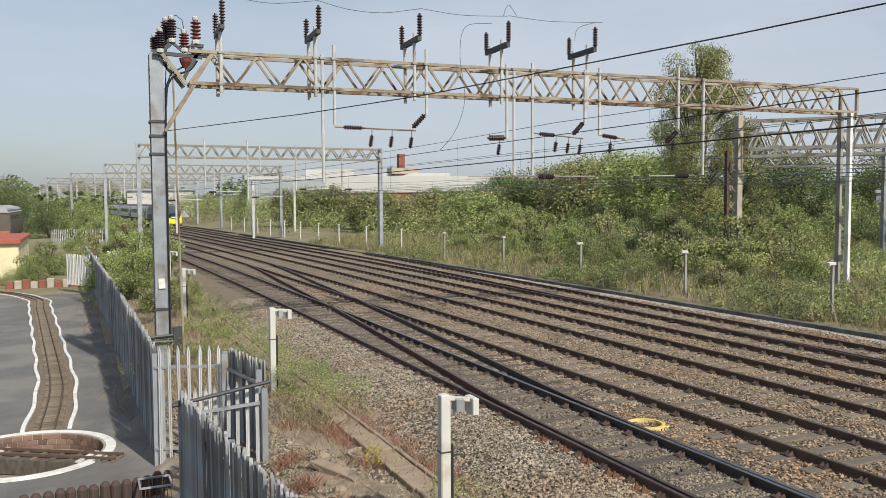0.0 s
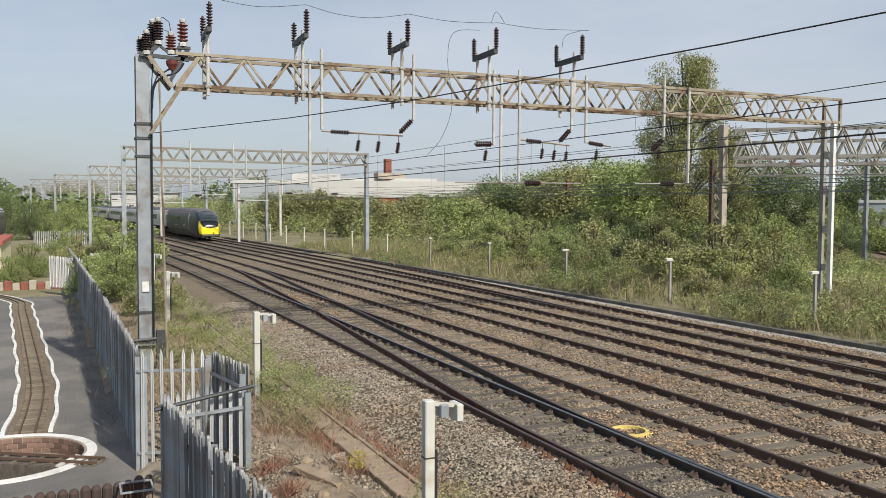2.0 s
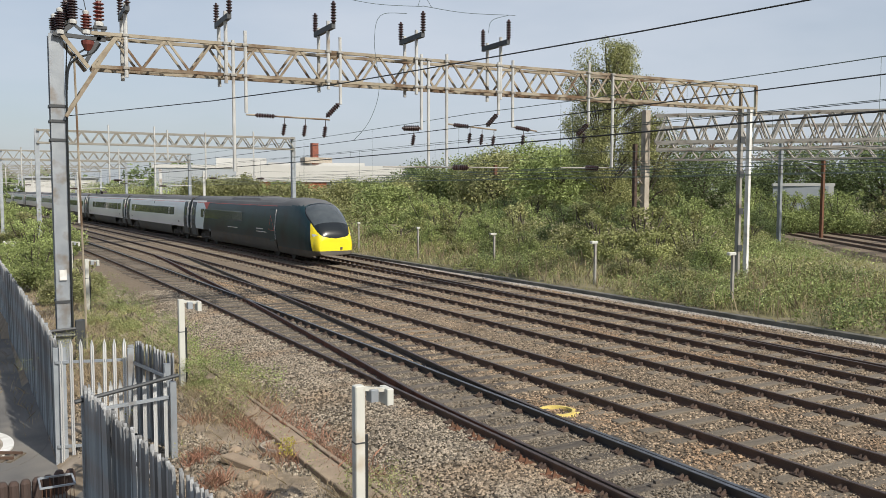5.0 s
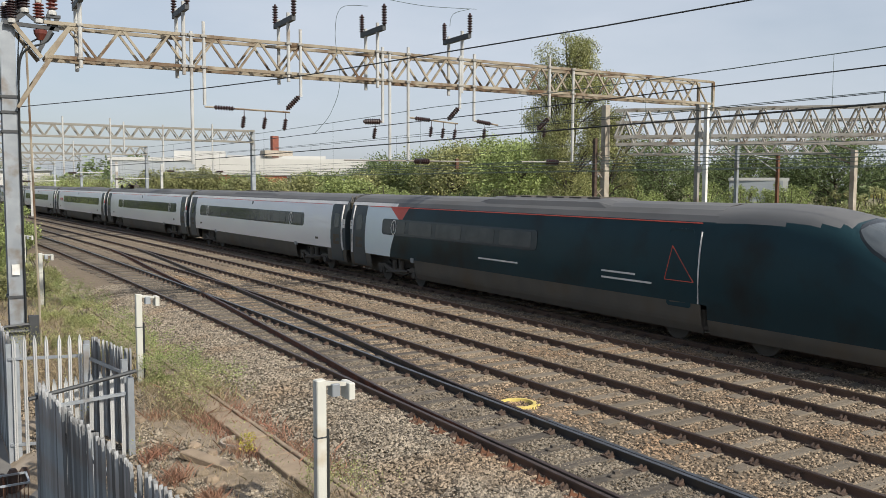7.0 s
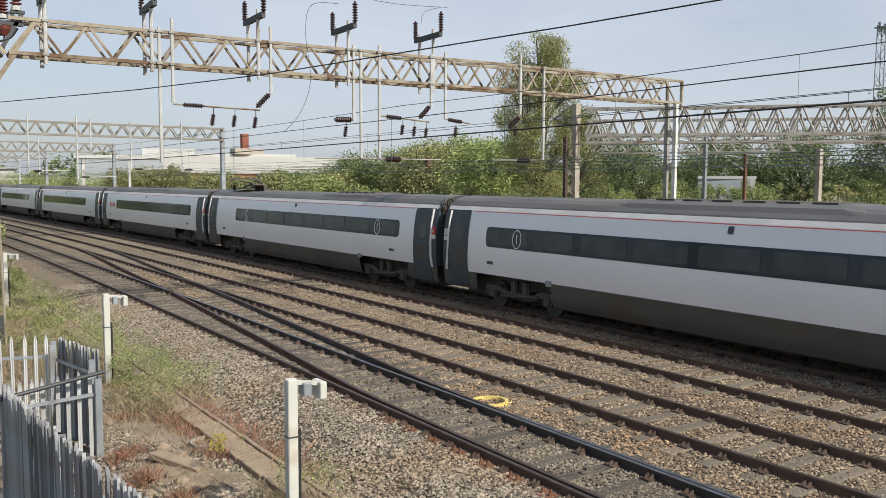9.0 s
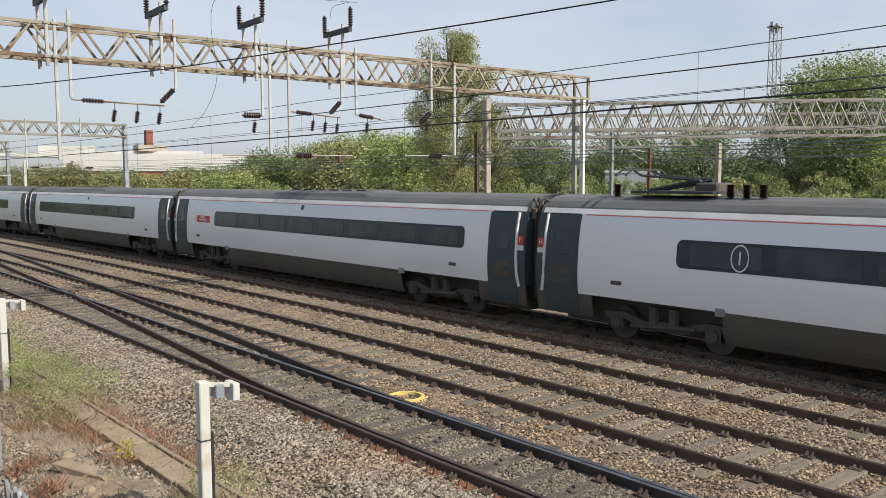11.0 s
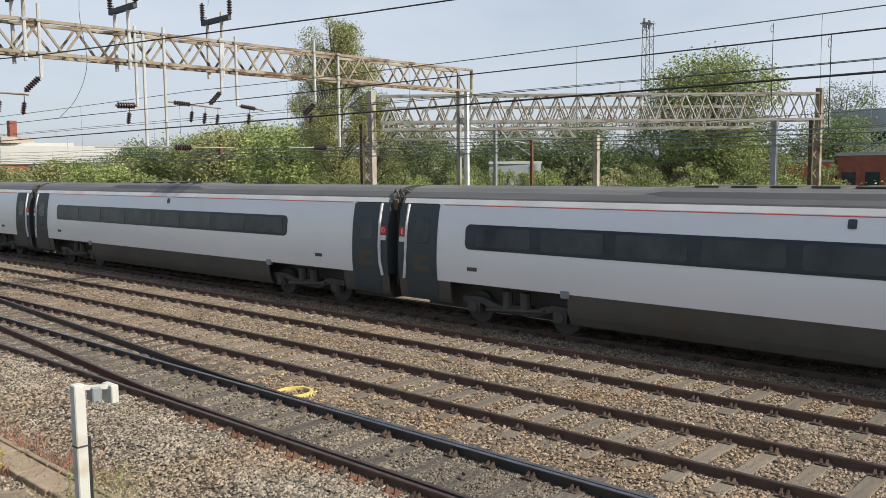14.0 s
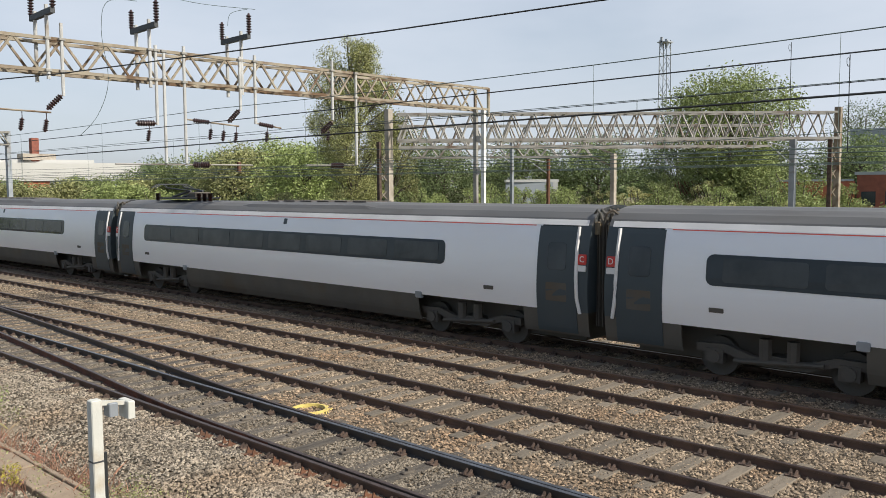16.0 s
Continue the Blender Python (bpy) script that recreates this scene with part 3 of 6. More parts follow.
def vestibule(car, yd0, yd1, end, light=False):
    """The dark door bay at one end: door leaf, its window, its handrail and the coach sign."""
    lo, hi = sorted((yd0, yd1))
    d = sides("door", (lo, hi, 0.55, 3.10, 0.012, (-1, 1)), M_door, car, "dark door with a small window")
    mid = (lo + hi) / 2
    part("door_window", window_band(mid - 0.27, mid + 0.27, 2.05, 2.72, 0.022, 0.10), M_window, d)
    part("door_panel", window_band(mid - 0.30, mid + 0.30, 1.30, 1.75, 0.016, 0.04), M_skirt, d)
    edge = yd0
    s = 1 if yd0 > yd1 else -1
    rail_pts = [(-(half_width(z) + 0.025), edge + s * o, z) for o, z in ((0.10, 1.05), (0.03, 1.4), (0.0, 1.9), (-0.01, 2.6), (-0.01, 3.10))]
    part("handrail", Geo().path(rail_pts, 0.045, 6), M_stripe_white, d)
    return d


def coach_sign(car, y, letter, s):
    b = part("coach_sign", window_band(y - 0.11, y + 0.11, 2.22, 2.46, 0.03, 0.03), M_red if letter not in "KJ" else M_stripe_white, car, "red coach letter sign with a white panel below")
    part("sign_panel", window_band(y - 0.11, y + 0.11, 2.06, 2.20, 0.03, 0.02), M_stripe_white, b)
    cu = bpy.data.curves.new("letter", "FONT")
    cu.body, cu.size, cu.align_x, cu.align_y, cu.extrude = letter, 0.20, "CENTER", "CENTER", 0.002
    tmp = bpy.data.objects.new("letter", cu)
    scene.collection.objects.link(tmp)
    bpy.context.view_layer.update()
    me = bpy.data.meshes.new_from_object(tmp)
    bpy.data.objects.remove(tmp)
    me.materials.append(M_stripe_white if letter not in "KJ" else M_door)
    ob = new("letter", me)
    ob.parent = b
    ob.matrix_basis = pose(-(half_width(2.34) + 0.036), y, 2.34, 90, 0, -90)


def first_class_mark(parent, y, z=2.30, r=0.30):
    g2 = Geo()
    n = 28
    rings = []
    for k in range(n + 1):
        aa = 2 * math.pi * k / n
        rings.append([(-(half_width(z + rr * math.sin(aa)) + dd), y + 0.72 * rr * math.cos(aa), z + rr * math.sin(aa)) for rr, dd in ((r, 0.030), (r - 0.035, 0.030), (r - 0.035, 0.022), (r, 0.022))])
    g2.loft(rings, caps=False)
    part("first_class_ring", g2, M_stripe_white, parent, "thin white ring mark on the window")
    part("first_class_figure", Geo().add([(-(half_width(z + q) + 0.03), y + p, z + q) for p, q in ((-0.02, -0.14), (0.02, -0.14), (0.02, 0.15), (-0.02, 0.15))], [(0, 1, 2, 3)]), M_stripe_white, parent)


def roof_pods(car, spots):
    for y0, y1, h in spots:
        geo = Geo()
        rings = []
        for y, k in ((y0, 0.0), (y0 + 0.5, 1.0), (y1 - 0.5, 1.0), (y1, 0.0)):
            rings.append([(-0.98, y, 3.36), (-0.86, y, 3.46 + h * 0.9 * k), (-0.5, y, 3.55 + h * k), (0.5, y, 3.55 + h * k), (0.86, y, 3.46 + h * 0.9 * k), (0.98, y, 3.36)])
        geo.loft(rings)
        pod = part("roof_pod", geo, M_roof, car, "dark grey roof equipment fairing")
        gr = Geo()
        for i in range(6):
            yy = y0 + 0.8 + i * (y1 - y0 - 1.6) / 6
            gr.box(-0.55, 0.55, yy, yy + (y1 - y0 - 1.6) / 9, 3.55 + h, 3.58 + h)
        part("vent_grille", gr, M_under, pod)


def coach(letter_front, letter_back, pods=(), first=False, plaque=False, pantograph=False, flip=False):
    car = thing("train_coach", "silver-grey express train coach with dark window band and roof", "train coach", "coaches of the train")
    L = PITCH / 2 - 0.25
    sides("body_side", (-L + 1.42, L - 1.42, 1.08, 3.14, 0.0), M_silver, car, "plain silver-grey side")
    part("shell", Geo().loft([[(s * (w - 0.035), y, z) for s, w, z in [(-1, w, z) for w, z in PROF[2:]] + [(1, w, z) for w, z in reversed(PROF[2:-1])]] for y in (-L, L)]), M_door, car)
    sides("skirt", (-L + 5.6, L - 5.6, 0.34, 1.08, -0.004), M_skirt, car, "dirty black underframe skirt")
    for s in (-1, 1):
        sides("skirt_end", (min(s * L, s * (L - 1.9)), max(s * L, s * (L - 1.9)), 0.50, 1.08, -0.006), M_skirt, car)
        sides("end_panel", (min(s * L, s * (L - 0.32)), max(s * L, s * (L - 0.32)), 1.08, 3.14, -0.002), M_door, car)
        part("gangway_bellows", bellows(L, s), M_under, car, "black folded gangway bellows")
        for q in (-0.9, -0.7, -0.35, 0.0, 0.4):
            part("jumper_cable", Geo().path([(q, s * (L - 0.12), 3.38), (q - 0.08, s * (L + 0.02), 3.50), (q - 0.16, s * (L + 0.14), 3.42), (q - 0.12, s * (L + 0.25), 3.12)], 0.032, 6), M_skirt, car, "grimy jumper cable over the gangway")
        part("cable_socket", Geo().bevel_box(-1.06, -0.78, s * L - 0.12, s * L + 0.12, 2.92, 3.22, 0.03), M_brass, car, "dull brass-coloured cable socket")
    roof = [(w, z) for w, z in PROF if z >= 3.14]
    part("roof", Geo().loft([[(s * w, y, z) for s, w, z in [(-1, w, z) for w, z in roof] + [(1, w, z) for w, z in reversed(roof[:-1])]] for y in (-L, L)]), M_roof, car, "dark grey roof")
    sides("white_line", (-L + 0.1, L - 0.1, 3.13, 3.26, 0.006), M_stripe_white, car, "white line below the roof")
    sides("red_line", (-L + 1.6, L - 1.6, 3.098, 3.118, 0.004), M_orange_red, car, "thin red line")
    a0, a1 = (-PITCH / 2 + 2.74, PITCH / 2 - 4.65) if flip else (-PITCH / 2 + 4.8, PITCH / 2 - 2.7)
    band = part("window_band", window_band(a0, a1, 1.98, 2.63, 0.010), M_glass, car, "long dark glazed window band")
    n = 8
    for i in range(n):
        y0 = a0 + 0.25 + i * (a1 - a0 - 0.3) / n
        part("window", window_band(y0, y0 + (a1 - a0) / n - 0.35, 2.06, 2.56, 0.015, 0.08), M_window, band)
    vestibule(car, -L + 0.31, -L + 1.46, -1)
    vestibule(car, L - 0.31, L - 1.46, 1)
    coach_sign(car, -L + 0.16, letter_front, -1)
    coach_sign(car, L - 0.16, letter_back, 1)
    for y in (-L + 3.0, L - 2.7):
        part("number_plate", window_band(y - 0.16, y + 0.16, 1.42, 1.52, 0.012, 0.02), M_skirt, car, "small dark plate with a plain bar")
    part("destination_lamp", window_band(-0.08, 0.08, 2.88, 3.06, 0.02, 0.03), M_door, car)
    for y in (-L + 3.9, L - 3.9):
        bogie(car, y)
    for y in (-L + 5.55, L - 5.55):
        part("lifting_bracket", window_band(y - 0.12, y + 0.12, 0.98, 1.16, 0.03, 0.03), M_galv, car)
    roof_pods(car, pods)
    part("underframe", Geo().box(-0.62, 0.62, -L + 0.5, L - 0.5, 0.28, 1.07), M_skirt, car)
    if first:
        first_class_mark(band, a0 + 1.6)
        first_class_mark(band, a1 - 1.6)
    if plaque:
        pl = part("name_plaque", window_band(L - 3.92, L - 2.58, 2.10, 2.40, 0.012, 0.03), M_red, car, "red plaque with two rows of pale bars")
        for y0, y1, z in ((L - 3.45, L - 2.98, 2.30), (L - 3.68, L - 2.82, 2.18)):
            part("text_bar", window_band(y0, y1, z, z + 0.06, 0.018, 0.01), M_stripe_white, pl)
        w = window_band(L - 2.54, L - 2.32, 2.10, 2.40, 0.012, 0.05)
        part("crest", w, M_stripe_white, car, "small white crest panel")
    if pantograph:
        pg = part("pantograph", Geo(), M_dark_steel, car, "folded pantograph with insulators")
        base = Geo().box(-0.7, 0.7, L - 4.9, L - 2.6, 3.66, 3.72)
        pg.data = base.mesh("pantograph", M_dark_steel)
        for x in (-0.45, 0.45):
            part("lower_arm", Geo().path([(x * 0.5, L - 2.8, 3.72), (x * 0.6, L - 4.3, 3.98)], 0.05, 6), M_dark_steel, pg)
            part("upper_arm", Geo().path([(x * 0.6, L - 4.3, 3.98), (x * 0.9, L - 2.7, 4.10), (x * 0.9, L - 2.45, 4.24)], 0.032, 6), M_dark_steel, pg)
        for y in (L - 2.55, L - 2.25):
            part("contact_strip", Geo().path([(-0.85, y, 4.10), (-0.6, y, 4.24), (0.6, y, 4.24), (0.85, y, 4.10)], 0.03, 5), M_dark_steel, pg)
        part("spring_box", Geo().bevel_box(-0.35, 0.35, L - 4.8, L - 4.2, 3.72, 3.92, 0.04), M_under, pg)
        for y in (L - 6.0, L - 5.6, L - 5.2, L - 2.0):
            part("roof_insulator", Geo().turned([(0.05, 3.58)] + [(r, 3.60 + 0.035 * k) for k in range(9) for r in (0.11, 0.06)], 10, (-0.45, y, 0)), M_insul, pg)
    return car


def table(tab, u):
    for (a, va), (b, vb) in zip(tab, tab[1:]):
        if a <= u <= b:
            k = (u - a) / (b - a)
            return va + (vb - va) * k
    return tab[-1][1]


NOSE_TOP = [(0.0, 1.40), (0.02, 1.52), (0.06, 1.66), (0.15, 1.84), (0.3, 2.04), (0.6, 2.35), (1.0, 2.70), (1.4, 2.99), (1.8, 3.21), (2.3, 3.41), (3.0, 3.56), (3.8, 3.62), (4.6, 3.63), (5.6, 3.60)]
NOSE_WIDE = [(0.0, 0.70), (0.03, 0.75), (0.10, 0.81), (0.25, 0.87), (0.5, 0.92), (1.0, 0.96), (2.0, 0.99), (3.5, 1.0), (5.6, 1.0)]
NOSE_SIDE = [((z - 0.34) / 3.26, w) for w, z in PROF]


SCREEN_EDGE = [(0, 0.9999), (0.01, 0.9999), (0.02, 0.955), (0.05, 0.922), (0.12, 0.902), (0.3, 0.885), (0.8, 0.87), (1.1, 0.86), (1.5, 0.86), (1.8, 0.90), (2.0, 0.95), (2.12, 0.9999), (6, 0.9999)]


def bellows(end, s):
    """Folded rubber gangway from a car's end wall to half-way across the coupling."""
    rings = []
    for k in range(19):
        y = s * (end - 0.04 + 0.025 * k)
        w, top = (0.96, 3.30) if k % 4 in (1, 2) else (0.87, 3.21)
        ring = [(-w, y, 0.75), (w, y, 0.75), (w, y, top - 0.15), (w - 0.15, y, top), (-w + 0.15, y, top), (-w, y, top - 0.15)]
        rings.append(ring if s < 0 else ring[::-1])
    return Geo().loft(rings)


def nose_geo():
    """The driving car's tapered front, split along its paint lines: the body, the yellow panel, the windscreen and the valance."""
    n_front, n_all, low_n, mid_n, top_n = 16, 60, 5, 30, 16
    cols = low_n + mid_n + top_n

    def s_front(c):
        u = min(1.0, max(0.0, (c - low_n) / mid_n))
        return 0.30 + 0.50 * u ** 2.2

    def s_at(i, c):
        f = s_front(c)
        return f * (i / n_front) ** 1.4 if i <= n_front else f + (5.6 - f) * ((i - n_front) / (n_all - n_front)) ** 1.25

    grid = []
    for i in range(n_all + 1):
        half = []
        for c in range(cols + 1):
            s = s_at(i, c)
            top, wid = table(NOSE_TOP, s), table(NOSE_WIDE, s)
            bot = 0.34 + 0.16 * max(0.0, 1 - s / 0.8)
            k_low = (0.72 - bot) / (top - bot)
            k_b = table(SCREEN_EDGE, s)
            if c <= low_n:
                k = k_low * c / low_n
            elif c <= low_n + mid_n:
                k = k_low + (k_b - k_low) * (c - low_n) / mid_n
            else:
                k = k_b + (1 - k_b) * (c - low_n - mid_n) / top_n
            w = table(NOSE_SIDE, k)
            half.append((w * wid, s + 0.30 * (w / 1.37) ** 4 * max(0.0, 1 - s / 3.0) * min(1.0, s / 0.2), bot + (top - bot) * k))
        grid.append([(-x, y, z) for x, y, z in half] + [(x, y, z) for x, y, z in reversed(half[:-1])])
    width = 2 * cols + 1
    out = {key: (Geo(), {}) for key in ("body", "yellow", "screen", "glass", "crown", "dam")}

    def add_face(key, ids, flat=False):
        geo, known = out[key]
        for q in ids:
            if (q, flat) not in known:
                known[(q, flat)] = len(geo.v)
                geo.v.append(grid[q[0]][q[1]])
        geo.f.append(tuple(known[(q, flat)] for q in ids))

    for i in range(n_all):
        for j in range(width - 1):
            c = min(j, width - 2 - j)
            if c < low_n:
                key = "dam"
            elif c < low_n + mid_n:
                key = "yellow" if i < n_front else ("crown" if grid[i][j][2] > 3.12 else "body")
            else:
                reach = s_at(i + 0.5, low_n + mid_n + 4)
                key = "crown" if reach >= 2.11 else ("glass" if 0.55 < reach < 1.95 and c >= low_n + mid_n + 3 else "screen")
            add_face(key, ((i, j), (i, j + 1), (i + 1, j + 1), (i + 1, j)))
    for j in range(cols):
        key = "dam" if j < low_n else "yellow"
        ids = ((0, j + 1), (0, j), (0, width - 1 - j), (0, width - 2 - j))
        add_face(key, ids if j < cols - 1 else ids[:3], True)
    return {key: geo for key, (geo, _) in out.items()}


def driving_car(letter, heading):
    car = thing("driving_coach", "dark blue-green driving coach with a yellow nose", "train coach", "coaches of the train")
    L = 12.85                                      # half its length; the nose is at -L
    root = Geo().loft([[(s * (w - 0.035), y, z) for s, w, z in [(-1, w, z) for w, z in PROF[2:]] + [(1, w, z) for w, z in reversed(PROF[2:-1])]] for y in (-L + 5.5, L - 0.25)])
    part("shell", root, M_under, car)
    E = L - 0.25
    move = lambda geo: Geo().add([(x, y - L, z) for x, y, z in geo.v], geo.f)
    nose = nose_geo()
    part("nose_body", move(nose["body"]), M_navy, car, "glossy dark blue-green nose", True)
    part("nose_crown", move(nose["crown"]), M_roof, car, "dark grey roof running down to the windscreen", True)
    part("nose_panel", move(nose["yellow"]), M_nose_yellow, car, "bright yellow front panel", True)
    part("screen_surround", move(nose["screen"]), M_screen, car, "black windscreen surround", True)
    part("windscreen", move(nose["glass"]), M_windscreen, car, "raked dark windscreen glass", True)
    part("air_dam", move(nose["dam"]), M_skirt, car, "black lower valance", True)
    for s in (-1, 1):
        part("headlight", Geo().loft([[(s * 1.02 + a * 0.15, -L + 0.30 + b + 0.25 * s * a, 1.50 + c * 0.13 + a * s * 0.10) for a, c in ((math.cos(q), math.sin(q)) for q in (2 * math.pi * i / 10 for i in range(10)))] for b in (0.4, 0.0)]), M_head_lamp, car, "clear headlight cluster")
        part("wiper", Geo().path([(s * 0.5, -L + 0.72, 1.95), (s * 0.15, -L + 1.25, 2.45)], 0.02, 5), M_under, car)
    part("coupler_hatch", Geo().box(0.28, 0.40, -L - 0.035, -L + 0.03, 0.78, 0.92), M_under, car)
    part("brow_line", Geo().path([(x, -L + 2.42 + 0.35 * abs(x) ** 2, 3.15 - 0.30 * abs(x) ** 2.2) for x in (-1.0, -0.8, -0.5, -0.2, 0.2, 0.5, 0.8, 1.0)], 0.022, 5), M_orange_red, car)
    y0 = -L + 5.5
    edge = [(1.08, 3.88), (1.40, 4.0), (1.95, 4.27), (2.50, 4.75), (2.55, 4.68), (2.95, 4.0), (3.14, 3.65)]
    dark_edge = [(1.08, 3.88), (1.40, 4.0), (1.95, 4.27), (2.50, 4.75), (2.55, 4.79), (2.95, 5.1), (3.14, 5.26)]

    def denser(tab):
        return [(za + (zb - za) * i / 6, oa + (ob - oa) * i / 6) for (za, oa), (zb, ob) in zip(tab, tab[1:]) for i in range(6)] + [tab[-1]]

    edge, dark_edge = denser(edge), denser(dark_edge)

    def strip(lo, hi, s):
        """A side panel whose ends run slanted: lo and hi give its length at each height."""
        geo = Geo()
        rows_ = [[(s * half_width(z), lo(i, z), z), (s * half_width(z), hi(i, z), z)] for i, (z, _) in enumerate(edge)]
        for r0, r1 in zip(rows_, rows_[1:]):
            geo.add([r0[0], r0[1], r1[1], r1[0]] if s < 0 else [r0[1], r0[0], r1[0], r1[1]], [(0, 1, 2, 3)])
        return geo

    for sd in (-1, 1):
        part("body_side", strip(lambda i, z: y0, lambda i, z: L - dark_edge[i][1], sd), M_navy, car, "glossy dark blue-green side")
    for sd in (-1, 1):
        part("pale_panel", strip(lambda i, z: L - edge[i][1], lambda i, z: E - 1.42, sd), M_pale, car, "pale end of the side before the door")
    for sd in (-1, 1):
        part("red_flash", strip(lambda i, z: L - dark_edge[i][1], lambda i, z: L - edge[i][1], sd), M_orange_red, car, "bright red triangular flash")
    sides("white_line", (E - 4.0, E, 3.13, 3.26, 0.006), M_stripe_white, car)
    sides("red_line", (y0 + 0.4, E - 1.6, 3.095, 3.122, 0.016), M_orange_red, car)
    sides("skirt", (y0 + 0.3, E - 5.6, 0.34, 1.08, -0.004), M_skirt, car, "dirty black underframe skirt")
    sides("skirt_end", (E - 1.9, E, 0.50, 1.08, -0.006), M_skirt, car)
    sides("end_panel", (E - 0.32, E, 1.08, 3.14, -0.002), M_door, car)
    roof = [(w, z) for w, z in PROF if z >= 3.14]
    part("roof", Geo().loft([[(s * w, y, z) for s, w, z in [(-1, w, z) for w, z in roof] + [(1, w, z) for w, z in reversed(roof[:-1])]] for y in (y0, E)]), M_roof, car, "dark grey roof")
    band = part("window_band", window_band(E - 13.2, E - 3.0, 1.98, 2.63, 0.014), M_glass, car, "dark glazed window band")
    for i in range(5):
        part("window", window_band(E - 12.9 + 2.0 * i, E - 11.2 + 2.0 * i, 2.06, 2.56, 0.018, 0.08), M_window, band)
    first_class_mark(band, E - 4.0)
    part("cab_door", window_band(-L + 6.1, -L + 6.9, 0.95, 2.95, 0.010, 0.08), M_navy, car)
    part("cab_window", window_band(-L + 4.05, -L + 4.75, 2.02, 2.62, -0.03, 0.08), M_screen, car)
    part("cab_handrail", Geo().path([(-(half_width(z) + 0.02), -L + 5.85, z) for z in (1.1, 1.8, 2.4, 2.9)], 0.02, 5), M_stripe_white, car)
    # the operator's name becomes plain bars; a red outline mark by the cab
    for y0_, y1_, z in ((-L + 8.0, -L + 9.3, 1.62), (-L + 7.4, -L + 9.3, 1.44), (-L + 13.2, -L + 15.4, 1.50)):
        part("name_bar", window_band(y0_, y1_, z, z + 0.05, 0.012, 0.015), M_stripe_white, car, "plain pale bar")
    geo = Geo()
    for y, z, y2, z2 in ((-L + 6.95, 1.62, -L + 6.75, 2.5), (-L + 6.75, 2.5, -L + 6.0, 1.62), (-L + 6.0, 1.62, -L + 6.95, 1.62)):
        geo.tube((-(half_width(z) + 0.006), y, z), (-(half_width(z2) + 0.006), y2, z2), 0.011, n=5)
    part("red_mark", geo, M_orange_red, car)
    vestibule(car, E - 0.31, E - 1.46, 1)
    coach_sign(car, E - 0.16, letter, 1)
    for y in (-L + 5.6, E - 3.9):
        bogie(car, y)
    part("lifting_bracket", window_band(E - 5.6, E - 5.35, 0.98, 1.16, 0.03, 0.03), M_galv, car)
    part("gangway_bellows", bellows(E, 1), M_under, car, "black folded gangway bellows")
    part("underframe", Geo().box(-0.62, 0.62, -L + 2.5, E - 0.5, 0.28, 1.07), M_skirt, car)
    roof_pods(car, [(-L + 9.5, -L + 16.0, 0.10)])
    return car


train = [driving_car("K", 0)]
LETTERS = "JHFEDCB"
PODS = [[(-3, 4, 0.07)], [(-7, -2, 0.06)], [(-4, 3, 0.08)], [(-2, 4.5, 0.07)], [(-2, 5, 0.08)], [(-4, 3, 0.06)], [(-3, 4, 0.07)]]
for i, letter in enumerate(LETTERS):
    train.append(coach(letter, letter, PODS[i], first=i in (0, 1), plaque=i == 2, pantograph=i in (1, 5), flip=i in (1, 2)))
train.append(driving_car("A", 180))


def along(t):
    """Where the first coupling is at t: the train slows a little as it passes."""
    return 159.38 - 18.763 * t + 0.12075 * t * t

# ---- overhead line structures ----
def insulator(geo, p0, p1, r=0.085, sheds=7):
    """A ribbed insulator from p0 to p1."""
    p0, p1 = Vector(p0), Vector(p1)
    d = p1 - p0
    q = d.to_track_quat("Z", "Y").to_matrix().to_4x4()
    n = 9
    prof = [(r * 0.35, 0.0)]
    for k in range(sheds):
        z = d.length * (0.06 + 0.88 * k / sheds)
        h = d.length * 0.88 / sheds
        prof += [(r * 0.5, z), (r, z + h * 0.35), (r * 0.95, z + h * 0.55), (r * 0.5, z + h * 0.75)]
    prof.append((r * 0.35, d.length))
    m = Matrix.Translation(p0) @ q
    return geo.loft([[(rr * math.cos(2 * math.pi * i / n), rr * math.sin(2 * math.pi * i / n), z) for i in range(n)] for rr, z in prof], m=m)


def warren(p0, p1, top, bottom, depth, bays, chord=0.10, web=0.075, mat=None, parent=None, verticals=()):
    """A boxed lattice girder between two points of the plan: four chords, zigzag webs on both faces and battens on top."""
    a, b = Vector((p0[0], p0[1], 0)), Vector((p1[0], p1[1], 0))
    d = (b - a).normalized()
    side = Vector((-d.y, d.x, 0))
    for s in (-1, 1):
        off = side * (s * depth / 2)
        for z in (top, bottom):
            part("chord", Geo().bar(a + off + Vector((0, 0, z)), b + off + Vector((0, 0, z)), chord, chord), mat, parent)
        for i in range(bays):
            u0, u1, u2 = i / bays, (i + 0.5) / bays, (i + 1) / bays
            for ua, za, ub, zb in ((u0, bottom, u1, top), (u1, top, u2, bottom)):
                part("web", Geo().bar(a.lerp(b, ua) + off + Vector((0, 0, za)), a.lerp(b, ub) + off + Vector((0, 0, zb)), web, web * 0.8), mat, parent)
    lace = Geo()
    for z in (top, bottom):
        for i in range(bays):
            s = 1 if i % 2 else -1
            lace.bar(a.lerp(b, i / bays) + side * (s * depth / 2) + Vector((0, 0, z)), a.lerp(b, (i + 1) / bays) - side * (s * depth / 2) + Vector((0, 0, z)), 0.05, 0.05)
    part("lacing", lace, mat, parent, kind="stuff")


